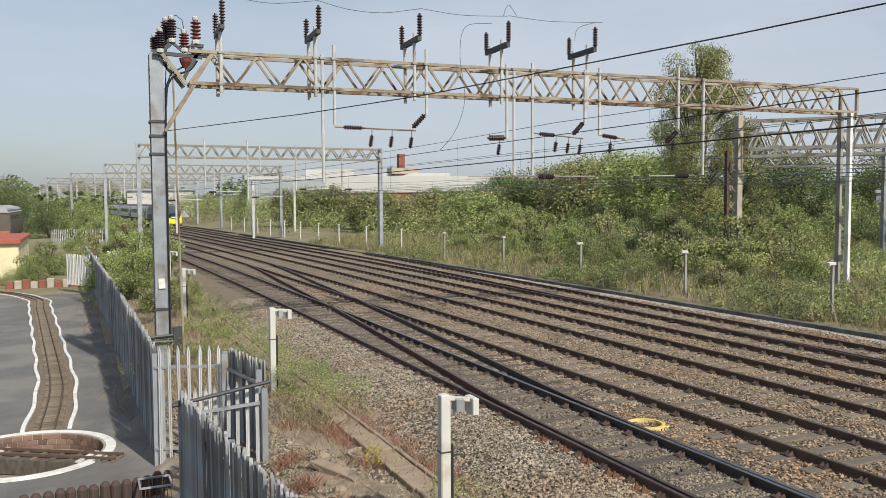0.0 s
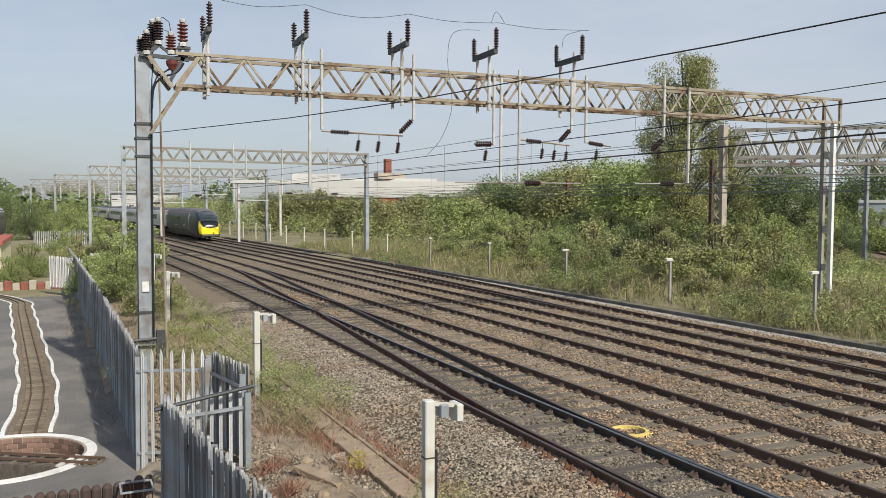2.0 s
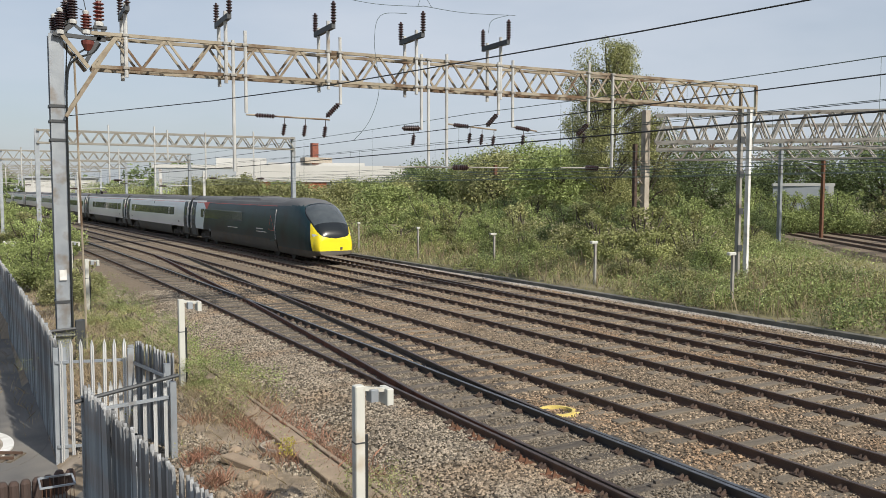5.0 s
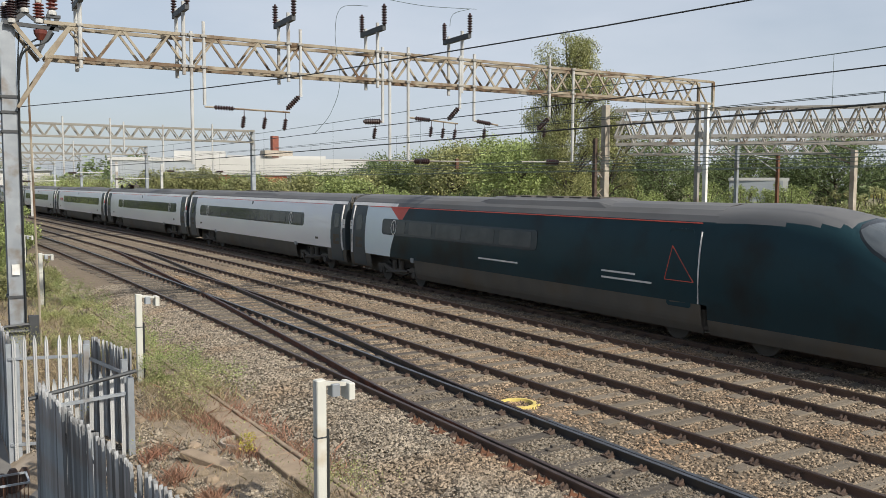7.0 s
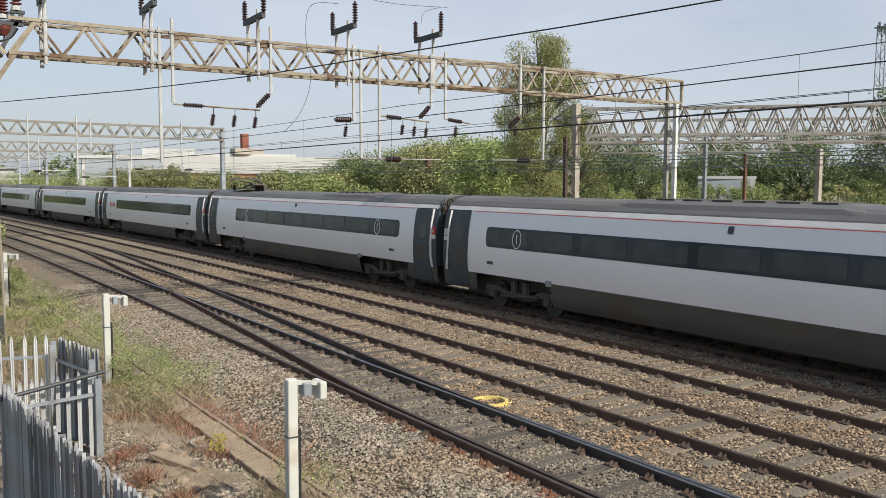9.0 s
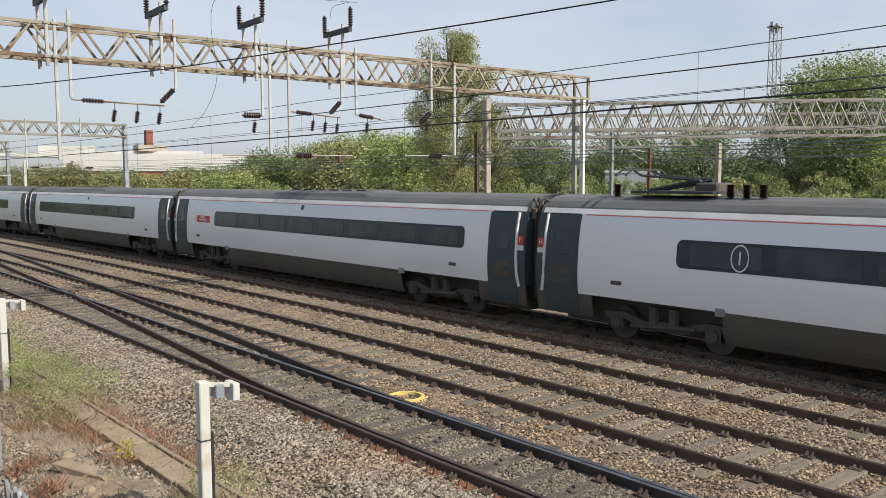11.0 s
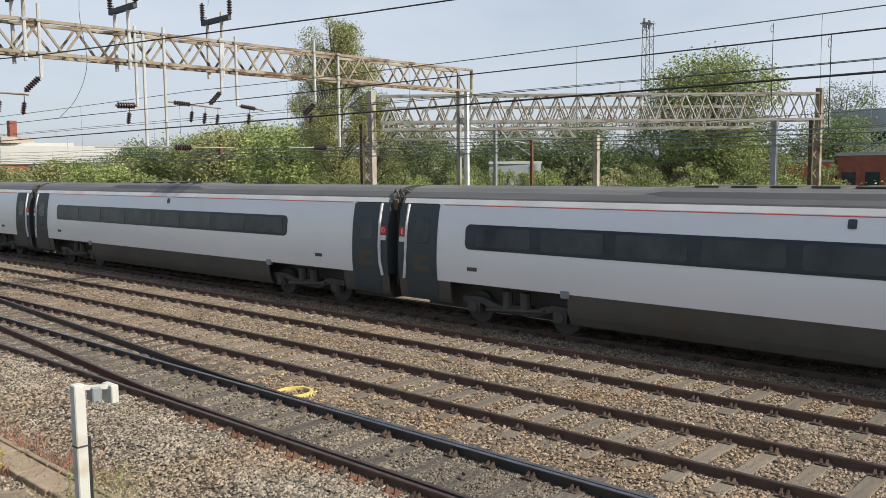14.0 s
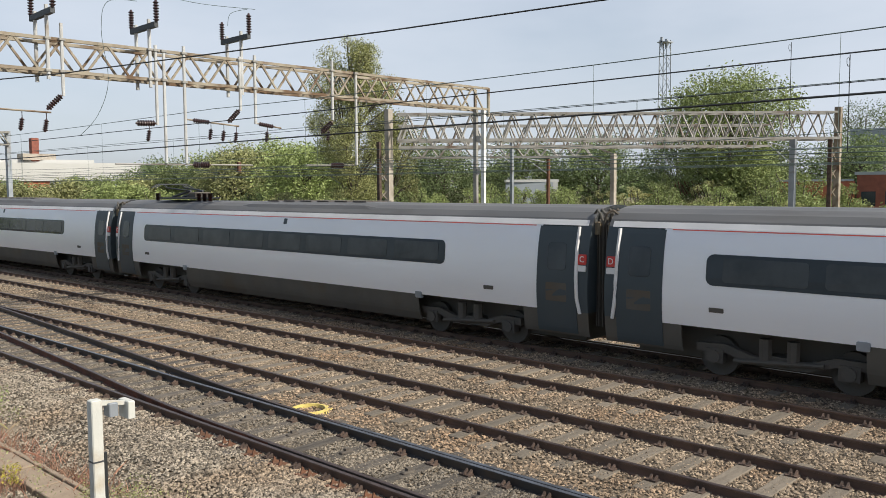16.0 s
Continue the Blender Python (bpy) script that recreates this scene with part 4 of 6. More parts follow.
def far_portal(y, x0, x1, top, depth=0.9, bays=18, mat=None, masts=True, droppers=(), label="pale lattice overhead line portal across the tracks"):
    mat = mat or M_far_steel
    p = thing("overhead_portal", label, "gantry", "overhead line portals")
    b0, b1 = bend(y) + x0, bend(y) + x1
    for z in (top, top - depth):
        for dy in (-0.3, 0.3):
            part("chord", Geo().box(b0, b1, y + dy - 0.05, y + dy + 0.05, z - 0.06, z + 0.06), mat, p)
    geo = Geo()
    for i in range(bays):
        xa, xm, xb = (b0 + (b1 - b0) * (i + k) / bays for k in (0, 0.5, 1))
        for dy in (-0.3, 0.3):
            geo.bar((xa, y + dy, top - depth), (xm, y + dy, top), 0.08, 0.07)
            geo.bar((xm, y + dy, top), (xb, y + dy, top - depth), 0.08, 0.07)
    part("lattice", geo, mat, p, kind="stuff")
    for x in (b0, b1) if masts else ():
        gz = ground_z(x, y) - 0.1
        g_ = Geo().box(x - 0.14, x + 0.14, y - 0.2, y + 0.2, gz, top + 0.1)
        part("mast", g_, M_galv, p, "grey steel mast")
    for fx, up, down in droppers:
        x = b0 + (b1 - b0) * fx
        part("drop_tube", Geo().tube((x, y - 0.35, top + up), (x, y - 0.35, top - depth - down), 0.06, n=6), M_white_steel, p)
        if down > 1.2:
            geo = Geo()
            insulator(geo, (x + 0.25, y - 0.35, top - depth - down + 0.1), (x + 0.8, y - 0.35, top - depth - down + 0.1))
            part("insulator", geo, M_insul, p)
            part("arm", Geo().tube((x + 0.8, y - 0.35, top - depth - down + 0.1), (x + 2.6, y - 0.35, top - depth - down + 0.15), 0.03), M_white_steel, p)
    return p


# the near portal
GA, GB = Vector((2.08, 24.8, 0)), Vector((27.5, 23.7, 0))
G_TOP, G_BOT = 8.25, 7.37
portal = thing("overhead_portal", "weathered cream lattice overhead line portal with brown rust streaks", "gantry", "overhead line portals")
warren((2.95, 24.76), (27.3, 23.71), G_TOP, G_BOT, 0.75, 19, 0.09, 0.062, mat=M_lattice, parent=portal)
gd = (GB - GA).normalized()


def on_beam(u, z, off=0.0):
    p = GA.lerp(GB, u)
    return Vector((p.x - gd.y * off, p.y + gd.x * off, z))


H_SECTION = [(1.90, 24.55), (2.26, 24.55), (2.26, 24.60), (2.12, 24.60), (2.12, 25.00), (2.26, 25.00), (2.26, 25.05), (1.90, 25.05), (1.90, 25.00), (2.04, 25.00), (2.04, 24.60), (1.90, 24.60)]
mast = Geo().loft([[(x, y, z) for x, y in H_SECTION] for z in (-0.6, 8.18)])
part("mast", mast, M_galv, portal, "grey steel joist mast with dark bands")
for z in (1.0, 5.35, 5.85, 6.25):
    part("band", Geo().box(1.87, 2.29, 24.52, 25.08, z, z + 0.07), M_dark_steel, portal)
part("notice_plate", Geo().box(1.99, 2.17, 24.50, 24.53, 1.62, 1.90), M_white, portal, "small white plate")
for s in (-0.37, 0.37):
    part("knee_brace", Geo().bar((2.26, 24.8 + s, 6.0), (3.1, 24.76 + s, G_BOT), 0.09, 0.09), M_lattice, portal)
    part("knee_brace", Geo().bar((2.22, 24.8 + s, 8.14), (2.85, 24.76 + s, G_BOT - 0.05), 0.10, 0.08), M_lattice, portal)
    part("knee_brace", Geo().bar((3.05, 24.76 + s, G_BOT), (3.6, 24.74 + s, G_TOP), 0.10, 0.08), M_lattice, portal)
# left leg greyer, right leg white: shade and sunlight put into their colours
for s, mt_ in ((-0.30, M_grey_steel), (0.26, M_white)):
    x, y = GB.x + s * 0.9, GB.y
    part("leg", Geo().box(x - 0.065, x + 0.065, y - 0.09, y + 0.09, 0.2, G_BOT + 0.05), mt_, portal)
for z in (1.6, 3.1, 4.6, 6.0):
    part("leg_plate", Geo().box(GB.x - 0.38, GB.x - 0.14, GB.y - 0.13, GB.y - 0.10, z, z + 0.25), M_dark_steel, portal)
for s in (-0.375, 0.375):
    part("end_post", Geo().box(GB.x + 0.08, GB.x + 0.18, GB.y + s - 0.05, GB.y + s + 0.05, G_BOT - 0.3, G_TOP + 0.02), M_lattice, portal)
    part("end_chord", Geo().bar((27.2, GB.y + s, G_TOP), (GB.x + 0.14, GB.y + s, G_TOP), 0.09, 0.09).bar((27.2, GB.y + s, G_BOT), (GB.x + 0.14, GB.y + s, G_BOT), 0.09, 0.09), M_lattice, portal)


def feeder_bracket(u, h):
    """Two tubes, one on each face of the girder, that carry a crossbar along the line with an upright insulator at each end."""
    for off, hh in ((0.45, h - 0.05), (-0.45, h)):
        part("bracket_tube", Geo().tube(on_beam(u, G_BOT - 0.25, off), on_beam(u, hh, off), 0.055, n=8), M_white_steel, portal)
        for z in (G_BOT, G_TOP):
            p = on_beam(u, z, off)
            part("clamp", Geo().bevel_box(p.x - 0.085, p.x + 0.085, p.y - 0.07, p.y + 0.07, z - 0.035, z + 0.035, 0.015), M_grey_steel, portal)
    a, b = on_beam(u, h - 0.22, 0.75), on_beam(u, h - 0.22, -0.95)
    part("crossbar", Geo().bar(a, b, 0.16, 0.12), M_dark_steel, portal)
    for p, l in ((a, 0.62), (b, 0.66)):
        geo = Geo()
        insulator(geo, p + Vector((0, 0, 0.06)), p + Vector((0, 0, 0.06 + l)), 0.09)
        part("insulator", geo, M_insul, portal, "dark ribbed insulator")


BRACKETS = [(0.068, 9.12), (0.174, 9.16), (0.295, 9.16), (0.411, 9.15), (0.534, 9.18)]
for u, h in BRACKETS:
    feeder_bracket(u, h)


def drop_tube(u, z, up=0.35, off=-0.45, r=0.05, label=""):
    part("drop_tube", Geo().tube(on_beam(u, G_TOP + up, off), on_beam(u, z, off), r, n=8), M_white_steel, portal, label)
    for zz in (G_BOT, G_TOP):
        p = on_beam(u, zz, off)
        part("clamp", Geo().bevel_box(p.x - 0.09, p.x + 0.09, p.y - 0.07, p.y + 0.07, zz - 0.035, zz + 0.035, 0.015), M_grey_steel, portal)


DROPS = [(0.182, 4.6, 0.10), (0.196, 6.3, 0.40), (0.310, 6.68, 0.45), (0.418, 6.0, 0.15), (0.428, 4.85, 0.0), (0.454, 4.85, 0.22), (0.531, 6.6, 0.1), (0.553, 6.2, 0.2), (0.678, 6.5, 0.35), (0.720, 4.9, 0.0)]
for u, z, up in DROPS:
    drop_tube(u, z, up)


def registration(u0, z0, u1, sag=0.0, heavy=False, hang=2):
    """A sideways arm with its insulator, hung from a drop tube, and the weights below it."""
    a, b = on_beam(u0, z0, -0.45), on_beam(u1, z0 + sag, -0.45)
    d = b - a
    geo = Geo()
    insulator(geo, a + d * 0.10, a + d * (0.10 + 0.62 / d.length), 0.10 if heavy else 0.075)
    part("insulator", geo, M_insul, portal, "dark brown ribbed insulator")
    part("arm", Geo().tube(a, b, 0.028, n=6), M_lattice, portal)
    for i in range(hang):
        p = a + d * (0.45 + 0.5 * i / max(1, hang - 1))
        geo = Geo()
        geo.tube(p, p - Vector((0, 0, 0.22)), 0.012, n=4)
        insulator(geo, p - Vector((0, 0, 0.20)), p - Vector((0.06, 0, 0.55)), 0.075, 5)
        part("insulator", geo, M_insul, portal)


registration(0.196, 6.25, 0.296, -0.05, hang=3)
registration(0.418, 6.05, 0.395, -0.02, True, 1)
registration(0.456, 6.22, 0.528, -0.13, hang=3)
registration(0.553, 6.22, 0.592, -0.12, hang=1)
registration(0.678, 6.45, 0.662, -0.35, True, 1)
for u, z in ((0.310, 6.70), (0.531, 6.62)):
    geo = Geo()
    insulator(geo, on_beam(u - 0.002, z, -0.45), on_beam(u - 0.018, z - 0.42, -0.45), 0.09)
    part("insulator", geo, M_insul, portal)
# low horizontal arms under the girder
for u0, u1, z in ((0.366, 0.548, 4.80), (0.633, 0.722, 4.86)):
    part("low_arm", Geo().tube(on_beam(u0, z, -0.4), on_beam(u1, z + 0.03, -0.4), 0.024), M_grey_steel, portal)
    geo = Geo()
    insulator(geo, on_beam(u0 * 0.4 + u1 * 0.6 - 0.012, z + 0.01, -0.4), on_beam(u0 * 0.4 + u1 * 0.6 + 0.012, z + 0.01, -0.4), 0.10)
    part("insulator", geo, M_insul, portal)
part("end_plate", Geo().bevel_box(on_beam(0.546, 0).x - 0.06, on_beam(0.546, 0).x + 0.06, on_beam(0.546, 0).y + 0.3, on_beam(0.546, 0).y + 0.4, 4.6, 4.95, 0.01), M_rust, portal)
def eased(pts, n=6):
    """A smooth line through points."""
    out = []
    for i in range(len(pts) - 1):
        p0, p1, p2, p3 = pts[max(0, i - 1)], pts[i], pts[i + 1], pts[min(len(pts) - 1, i + 2)]
        for k in range(n):
            u = k / n
            out.append(0.5 * (2 * p1 + (p2 - p0) * u + (2 * p0 - 5 * p1 + 4 * p2 - p3) * u * u + (3 * p1 - p0 - 3 * p2 + p3) * u ** 3))
    return out + [pts[-1]]


# hanging and looping leads between the feeders
for pts in ([(0.068, 9.75, -0.9), (0.12, 9.62, -0.9), (0.174, 9.80, -0.9)], [(0.174, 9.80, -0.9), (0.21, 9.62, -0.9), (0.25, 9.60, -0.9), (0.295, 9.80, -0.9)], [(0.295, 9.82, -0.9), (0.35, 9.72, -0.9), (0.411, 9.80, -0.9)], [(0.411, 9.82, -0.9), (0.47, 9.75, -0.9), (0.545, 9.85, -0.9)],
            [(0.405, 9.8, -0.9), (0.412, 10.15, -0.9), (0.424, 9.8, -0.9)], [(0.505, 9.2, -0.9), (0.510, 9.6, -0.9), (0.534, 9.82, -0.9)], [(0.395, 9.6, -0.6), (0.360, 9.45, -0.6), (0.352, 8.6, -0.6), (0.358, 7.2, -0.6), (0.345, 6.2, -0.6), (0.325, 5.6, -0.6)]):
    part("lead", Geo().path(eased([on_beam(*p) for p in pts]), 0.008, 4), M_wire_green, portal)
# switchgear on the mast head: four tall ribbed insulators with bent leads
SWITCH = [(2.18, 24.45, 8.20, 0.56, 0.14, M_insul), (2.06, 24.75, 8.22, 0.42, 0.13, M_insul), (2.36, 24.75, 8.50, 0.62, 0.13, M_insul), (2.49, 24.45, 8.50, 0.62, 0.14, M_insul),
          (2.82, 24.45, 8.26, 0.50, 0.145, M_insul_red), (3.14, 24.45, 8.50, 0.64, 0.15, M_insul_red)]
for x, y, z, l, r, mt_ in SWITCH:
    geo = Geo()
    insulator(geo, (x, y, z + 0.06), (x, y, z + l), r, 7 if mt_ is M_insul else 5)
    ins = part("insulator", geo, mt_, portal, "tall ribbed insulator of the switchgear")
    part("end_cap", Geo().turned([(r * 0.55, z + l - 0.02), (r * 0.6, z + l + 0.05), (r * 0.25, z + l + 0.09)], 8, (x, y, 0)), M_white_steel, ins)
    part("foot", Geo().turned([(r * 0.8, z - 0.04), (r * 0.8, z + 0.04), (r * 0.6, z + 0.08)], 8, (x, y, 0)), M_white_steel, ins)
for a_, b_, w_ in (((2.0, 24.45, 8.16), (3.30, 24.45, 8.10), 0.10), ((2.12, 24.45, 8.12), (2.50, 24.45, 8.46), 0.11), ((2.50, 24.45, 8.46), (2.80, 24.45, 8.22), 0.07), ((2.82, 24.45, 8.22), (2.98, 24.45, 8.40), 0.07),
                   ((3.05, 24.45, 8.42), (3.06, 24.45, 8.10), 0.09), ((3.24, 24.45, 8.44), (3.22, 24.45, 8.10), 0.09), ((3.28, 24.45, 8.40), (2.80, 24.45, 7.50), 0.10), ((2.36, 24.75, 8.46), (2.30, 24.75, 8.10), 0.10)):
    part("switch_arm", Geo().bar(a_, b_, w_, w_), M_dark_steel, portal)
part("bearing_plate", Geo().box(3.0, 3.34, 24.38, 24.52, 8.38, 8.46), M_dark_steel, portal)
part("spark_cone", Geo().turned([(0.17, 0.0), (0.16, -0.10), (0.07, -0.26)], 10, (2.85, 24.45, 8.04)), M_insul_red, portal)
part("hanger_rod", Geo().tube((2.85, 24.45, 7.8), (2.83, 24.45, 7.45), 0.025), M_dark_steel, portal)
part("lead", Geo().path([(2.49, 24.45, 9.15), (2.62, 24.45, 9.22), (2.78, 24.45, 9.10), (2.82, 24.45, 8.86)], 0.012), M_wire, portal)
part("lead", Geo().path([(2.18, 24.45, 8.85), (2.3, 24.45, 9.0), (2.5, 24.45, 8.92), (2.82, 24.45, 8.82)], 0.010), M_wire, portal)
part("control_cable", Geo().path(eased([Vector(p) for p in ((3.16, 24.42, 8.0), (2.95, 24.42, 7.72), (2.55, 24.42, 7.55), (2.35, 24.42, 7.25), (2.30, 24.42, 6.7))]), 0.03), M_wire, portal)
part("control_cable", Geo().path([(2.35, 24.55, 8.1), (2.3, 24.5, 7.2), (2.45, 24.5, 7.6), (2.9, 24.5, 7.9)], 0.025).path([(2.3, 24.5, 7.2), (2.28, 24.5, 5.4), (2.28, 24.5, 0.0)], 0.03), M_wire, portal)
part("operating_rod", Geo().tube((2.50, 24.45, 7.6), (2.62, 24.45, -0.3), 0.03), M_lattice, portal)
part("control_gear", Geo().box(1.75, 2.5, 24.5, 24.9, 0.15, 0.22).tube((1.7, 24.5, 0.25), (2.6, 24.5, 0.30), 0.05).tube((1.7, 24.5, 0.12), (2.6, 24.5, 0.10), 0.05).box(2.35, 2.6, 24.45, 24.7, -0.3, 0.5), M_dark_steel, portal, "dark operating gear at the foot")

# far portals down the line
far_portal(63, 4.9, 23.0, 8.1, 0.85, 16, droppers=((0.09, 0.3, 3.2), (0.25, 0.5, 2.6), (0.42, 0.5, 3.0), (0.47, 0.3, 1.0), (0.62, 0.2, 2.4), (0.82, 0.4, 2.4)))
far_portal(92, 4.8, 22.8, 7.9, 0.85, 16, droppers=((0.1, 0.3, 2.6), (0.3, 0.5, 2.4), (0.6, 0.4, 2.4)))
rp = random.Random(3)
for y, x0, x1 in ((125, 3.0, 23), (150, 0.5, 24), (176, 3, 24), (205, 0, 24), (235, -2, 25), (270, 2, 24), (310, -2, 26), (360, 0, 26), (420, -3, 27)):
    far_portal(y, x0, x1, 8.0, 0.9, 12, droppers=((0.15, 0.4, 2.2), (0.4, 0.4, 2.2), (0.7, 0.4, 2.2)))
# ---- wires ----
def wire(label, pts, r=0.011, mat=None, sag=0.0, name="overhead_wire"):
    geo = Geo()
    full = []
    for a, b in zip(pts, pts[1:]):
        a, b = Vector(a), Vector(b)
        for i in range(8):
            u = i / 8
            p = a.lerp(b, u)
            full.append(p - Vector((0, 0, sag * 4 * u * (1 - u))))
    full.append(Vector(pts[-1]))
    geo.path(full, r, 4)
    return solid(name, geo, mat or M_wire, label, "cable", "overhead wires")


Y_STOPS = (-35, 0.0, 24, 63, 92, 125, 176, 235, 310, 420)
for key, zc, zm, dip, rc_, rm_ in (("a", 4.87, 5.0, 0.03, 0.011, 0.004), ("b", 4.46, 5.73, 0.03, 0.007, 0.010), ("c", 4.66, 6.62, 0.10, 0.007, 0.010), ("d", 4.60, 6.12, 0.04, 0.007, 0.009), ("e", 4.55, 5.5, 0.3, 0.008, 0.008), ("f", 4.62, 5.35, 0.3, 0.008, 0.008), ("g", 4.8, 5.6, 0.3, 0.009, 0.009)):
    x = {"f": 24.6, "g": 29.5}.get(key) or TRACK_X[key]
    wire("dark contact wire over a track", [(x + bend(y) + 0.10 * (-1) ** i, y, zc) for i, y in enumerate(Y_STOPS)], rc_, M_wire if key == "a" else M_wire_green)
    wire("dark catenary wire over a track", [(x + bend(y), y, zm) for y in Y_STOPS], rm_, M_wire if key in "ab" else M_wire_green, dip)
    dr = Geo()
    for ya, yb in zip(Y_STOPS[:5], Y_STOPS[1:6]):
        for k in range(1, 5):
            u = k / 5
            y = ya + (yb - ya) * u
            dr.tube((x + bend(y), y, zc), (x + bend(y), y, zm - dip * 4 * u * (1 - u)), 0.005, n=3)
    solid("droppers", dr, M_wire_green, "thin dropper wires between contact and catenary wire", "cable", "overhead wires", "stuff")
wire("dark stay wire from the portal mast over the lines", [(2.35, 24.6, 6.04), (4.51, 17.96, 5.94), (5.77, 14.08, 5.95), (7.65, 8.3, 6.12), (8.37, 6.06, 6.21), (11.6, -3.9, 6.6)], 0.010)
for x_, y_, z0_, z1_ in ((11.34, 3.58, 4.46, 5.70), (14.7, 5.6, 5.08, 6.50)):
    geo = Geo().tube((x_, y_, z0_), (x_, y_, z1_), 0.006, n=5)
    for k in range(7):
        a_, b_ = k * 0.9, (k + 1) * 0.9
        geo.tube((x_ - 0.06 + 0.06 * math.cos(a_), y_, z1_ - 0.1 + 0.06 * math.sin(a_)), (x_ - 0.06 + 0.06 * math.cos(b_), y_, z1_ - 0.1 + 0.06 * math.sin(b_)), 0.004, n=4)
    solid("jumper_wire", geo, M_wire, "dark jumper wire with a small loop between two overhead wires", "cable", "overhead wires")
# ---- palisade fences ----
def pale_mesh(name, h, w=0.068):
    prof = [(-w / 2, 0.018), (-w / 4, -0.012), (0, 0.016), (w / 4, -0.012), (w / 2, 0.018), (w / 2, 0.024), (w / 4, -0.006), (0, 0.022), (-w / 4, -0.006), (-w / 2, 0.024)]
    geo = Geo()
    rings = [[(x, y, 0) for x, y in prof], [(x, y, h - 0.14) for x, y in prof], [(x * 0.9, y, h - 0.10) for x, y in prof], [(x * 0.12, y, h) for x, y in prof]]
    return geo.loft(rings)


# rusty pales of the runs facing away from the sun: shade mixed into the colour
M_pale_shaded = material("M_pale_shaded", (0.27, 0.305, 0.33), 0.65, 0.2, second=(0.18, 0.205, 0.225), scale=2.0, dirt=(0.19, 0.115, 0.065), dirt_scale=1.5, dirt_lo=0.47, dirt_hi=0.60, by_object=0.5, stretch=(1, 1, 0.3))
# the same steel on sunward panels, its base colour brightened as if sunlit
M_pale_lit = material("M_pale_lit", (0.62, 0.63, 0.63), 0.6, 0.2, second=(0.52, 0.53, 0.53), scale=2.0, dirt=(0.38, 0.30, 0.22), dirt_scale=1.2, dirt_lo=0.60, dirt_hi=0.78, by_object=0.14, stretch=(1, 1, 0.3))
PALE = {(2.4, 0): pale_mesh("pale", 2.4).mesh("pale", M_pale_shaded), (2.4, 1): pale_mesh("pale", 2.4).mesh("pale", M_pale_lit),
        (1.8, 0): pale_mesh("pale", 1.8).mesh("pale", M_pale_shaded), (1.8, 1): pale_mesh("pale", 1.8).mesh("pale", M_pale_lit)}
rf = random.Random(11)


def palisade(pts, h, tone, label, z_of, step=0.152, face=0):
    f = thing("palisade_fence", label, "fence", "palisade fences")
    for (xa, ya), (xb, yb) in zip(pts, pts[1:]):
        a, b = Vector((xa, ya, 0)), Vector((xb, yb, 0))
        n = max(2, round((b - a).length / step))
        yaw = math.degrees(math.atan2(yb - ya, xb - xa)) + face
        for i in range(n):
            p = a.lerp(b, (i + 0.5) / n)
            share("pale", PALE[(h, tone)], f, pose(p.x, p.y, z_of(p.x, p.y) + rf.uniform(-0.015, 0.015), rf.uniform(-0.8, 0.8), rf.uniform(-0.5, 0.5), yaw))
        d = (b - a).normalized()
        off = Vector((-d.y, d.x, 0)) * (0.05 if face == 0 else -0.05)
        for z in (0.35, h - 0.42):
            za, zb = z_of(xa, ya) + z, z_of(xb, yb) + z
            part("rail_bar", Geo().bar(a + off + Vector((0, 0, za)), b + off + Vector((0, 0, zb)), 0.05, 0.05), M_galv, f)
        m = max(1, round((b - a).length / 2.75))
        for i in range(m + 1):
            p = a.lerp(b, i / m) + off * 2.2
            z = z_of(p.x, p.y)
            part("post", Geo().box(p.x - 0.05, p.x + 0.05, p.y - 0.05, p.y + 0.05, z - 0.2, z + h - 0.15), M_galv, f)
    return f


yard_z = lambda x, y: -1.19
palisade([(fence_x(y), y) for y in (17.2, 24, 31, 38, 45, 52, 60)], 2.4, 0, "long palisade fence with rust streaks beside the yard, coloured grey as in shade", yard_z, 0.145, face=180)
palisade([(1.26, 17.15), (2.55, 16.75)], 2.4, 1, "pale galvanised palisade fence return", yard_z, 0.196)
palisade([(2.62, 16.5), (2.95, 14.75)], 2.4, 0, "short weathered palisade panel by the gateway, coloured darker as in shade", yard_z, 0.10, face=180)
palisade([(2.85, 14.55), (1.42, 14.2)], 2.4, 1, "pale galvanised palisade panel behind a steel bar", lambda x, y: -1.45, 0.19)
palisade([(1.42, 14.1), (1.65, 11.4), (1.98, 8.4), (2.25, 6.4)], 2.4, 0, "palisade fence with rust stains near the platform, coloured grey-blue as in shade", lambda x, y: -1.42, 0.085)
gate_bar = solid("gate_bar", Geo().tube((1.3, 14.0, 0.74), (2.95, 14.35, 0.92), 0.035, n=8), M_dark_steel, "dark steel bar across the pale fence panel", "bar")
palisade([(-0.75, 53.4), (0.85, 50.8)], 1.8, 1, "short pale palisade panel across the verge", lambda x, y: -0.75)
palisade([(-2.6, 95.0), (2.4, 99.0)], 1.8, 1, "far pale palisade fence across the end of the yard", lambda x, y: -0.55, step=0.22)

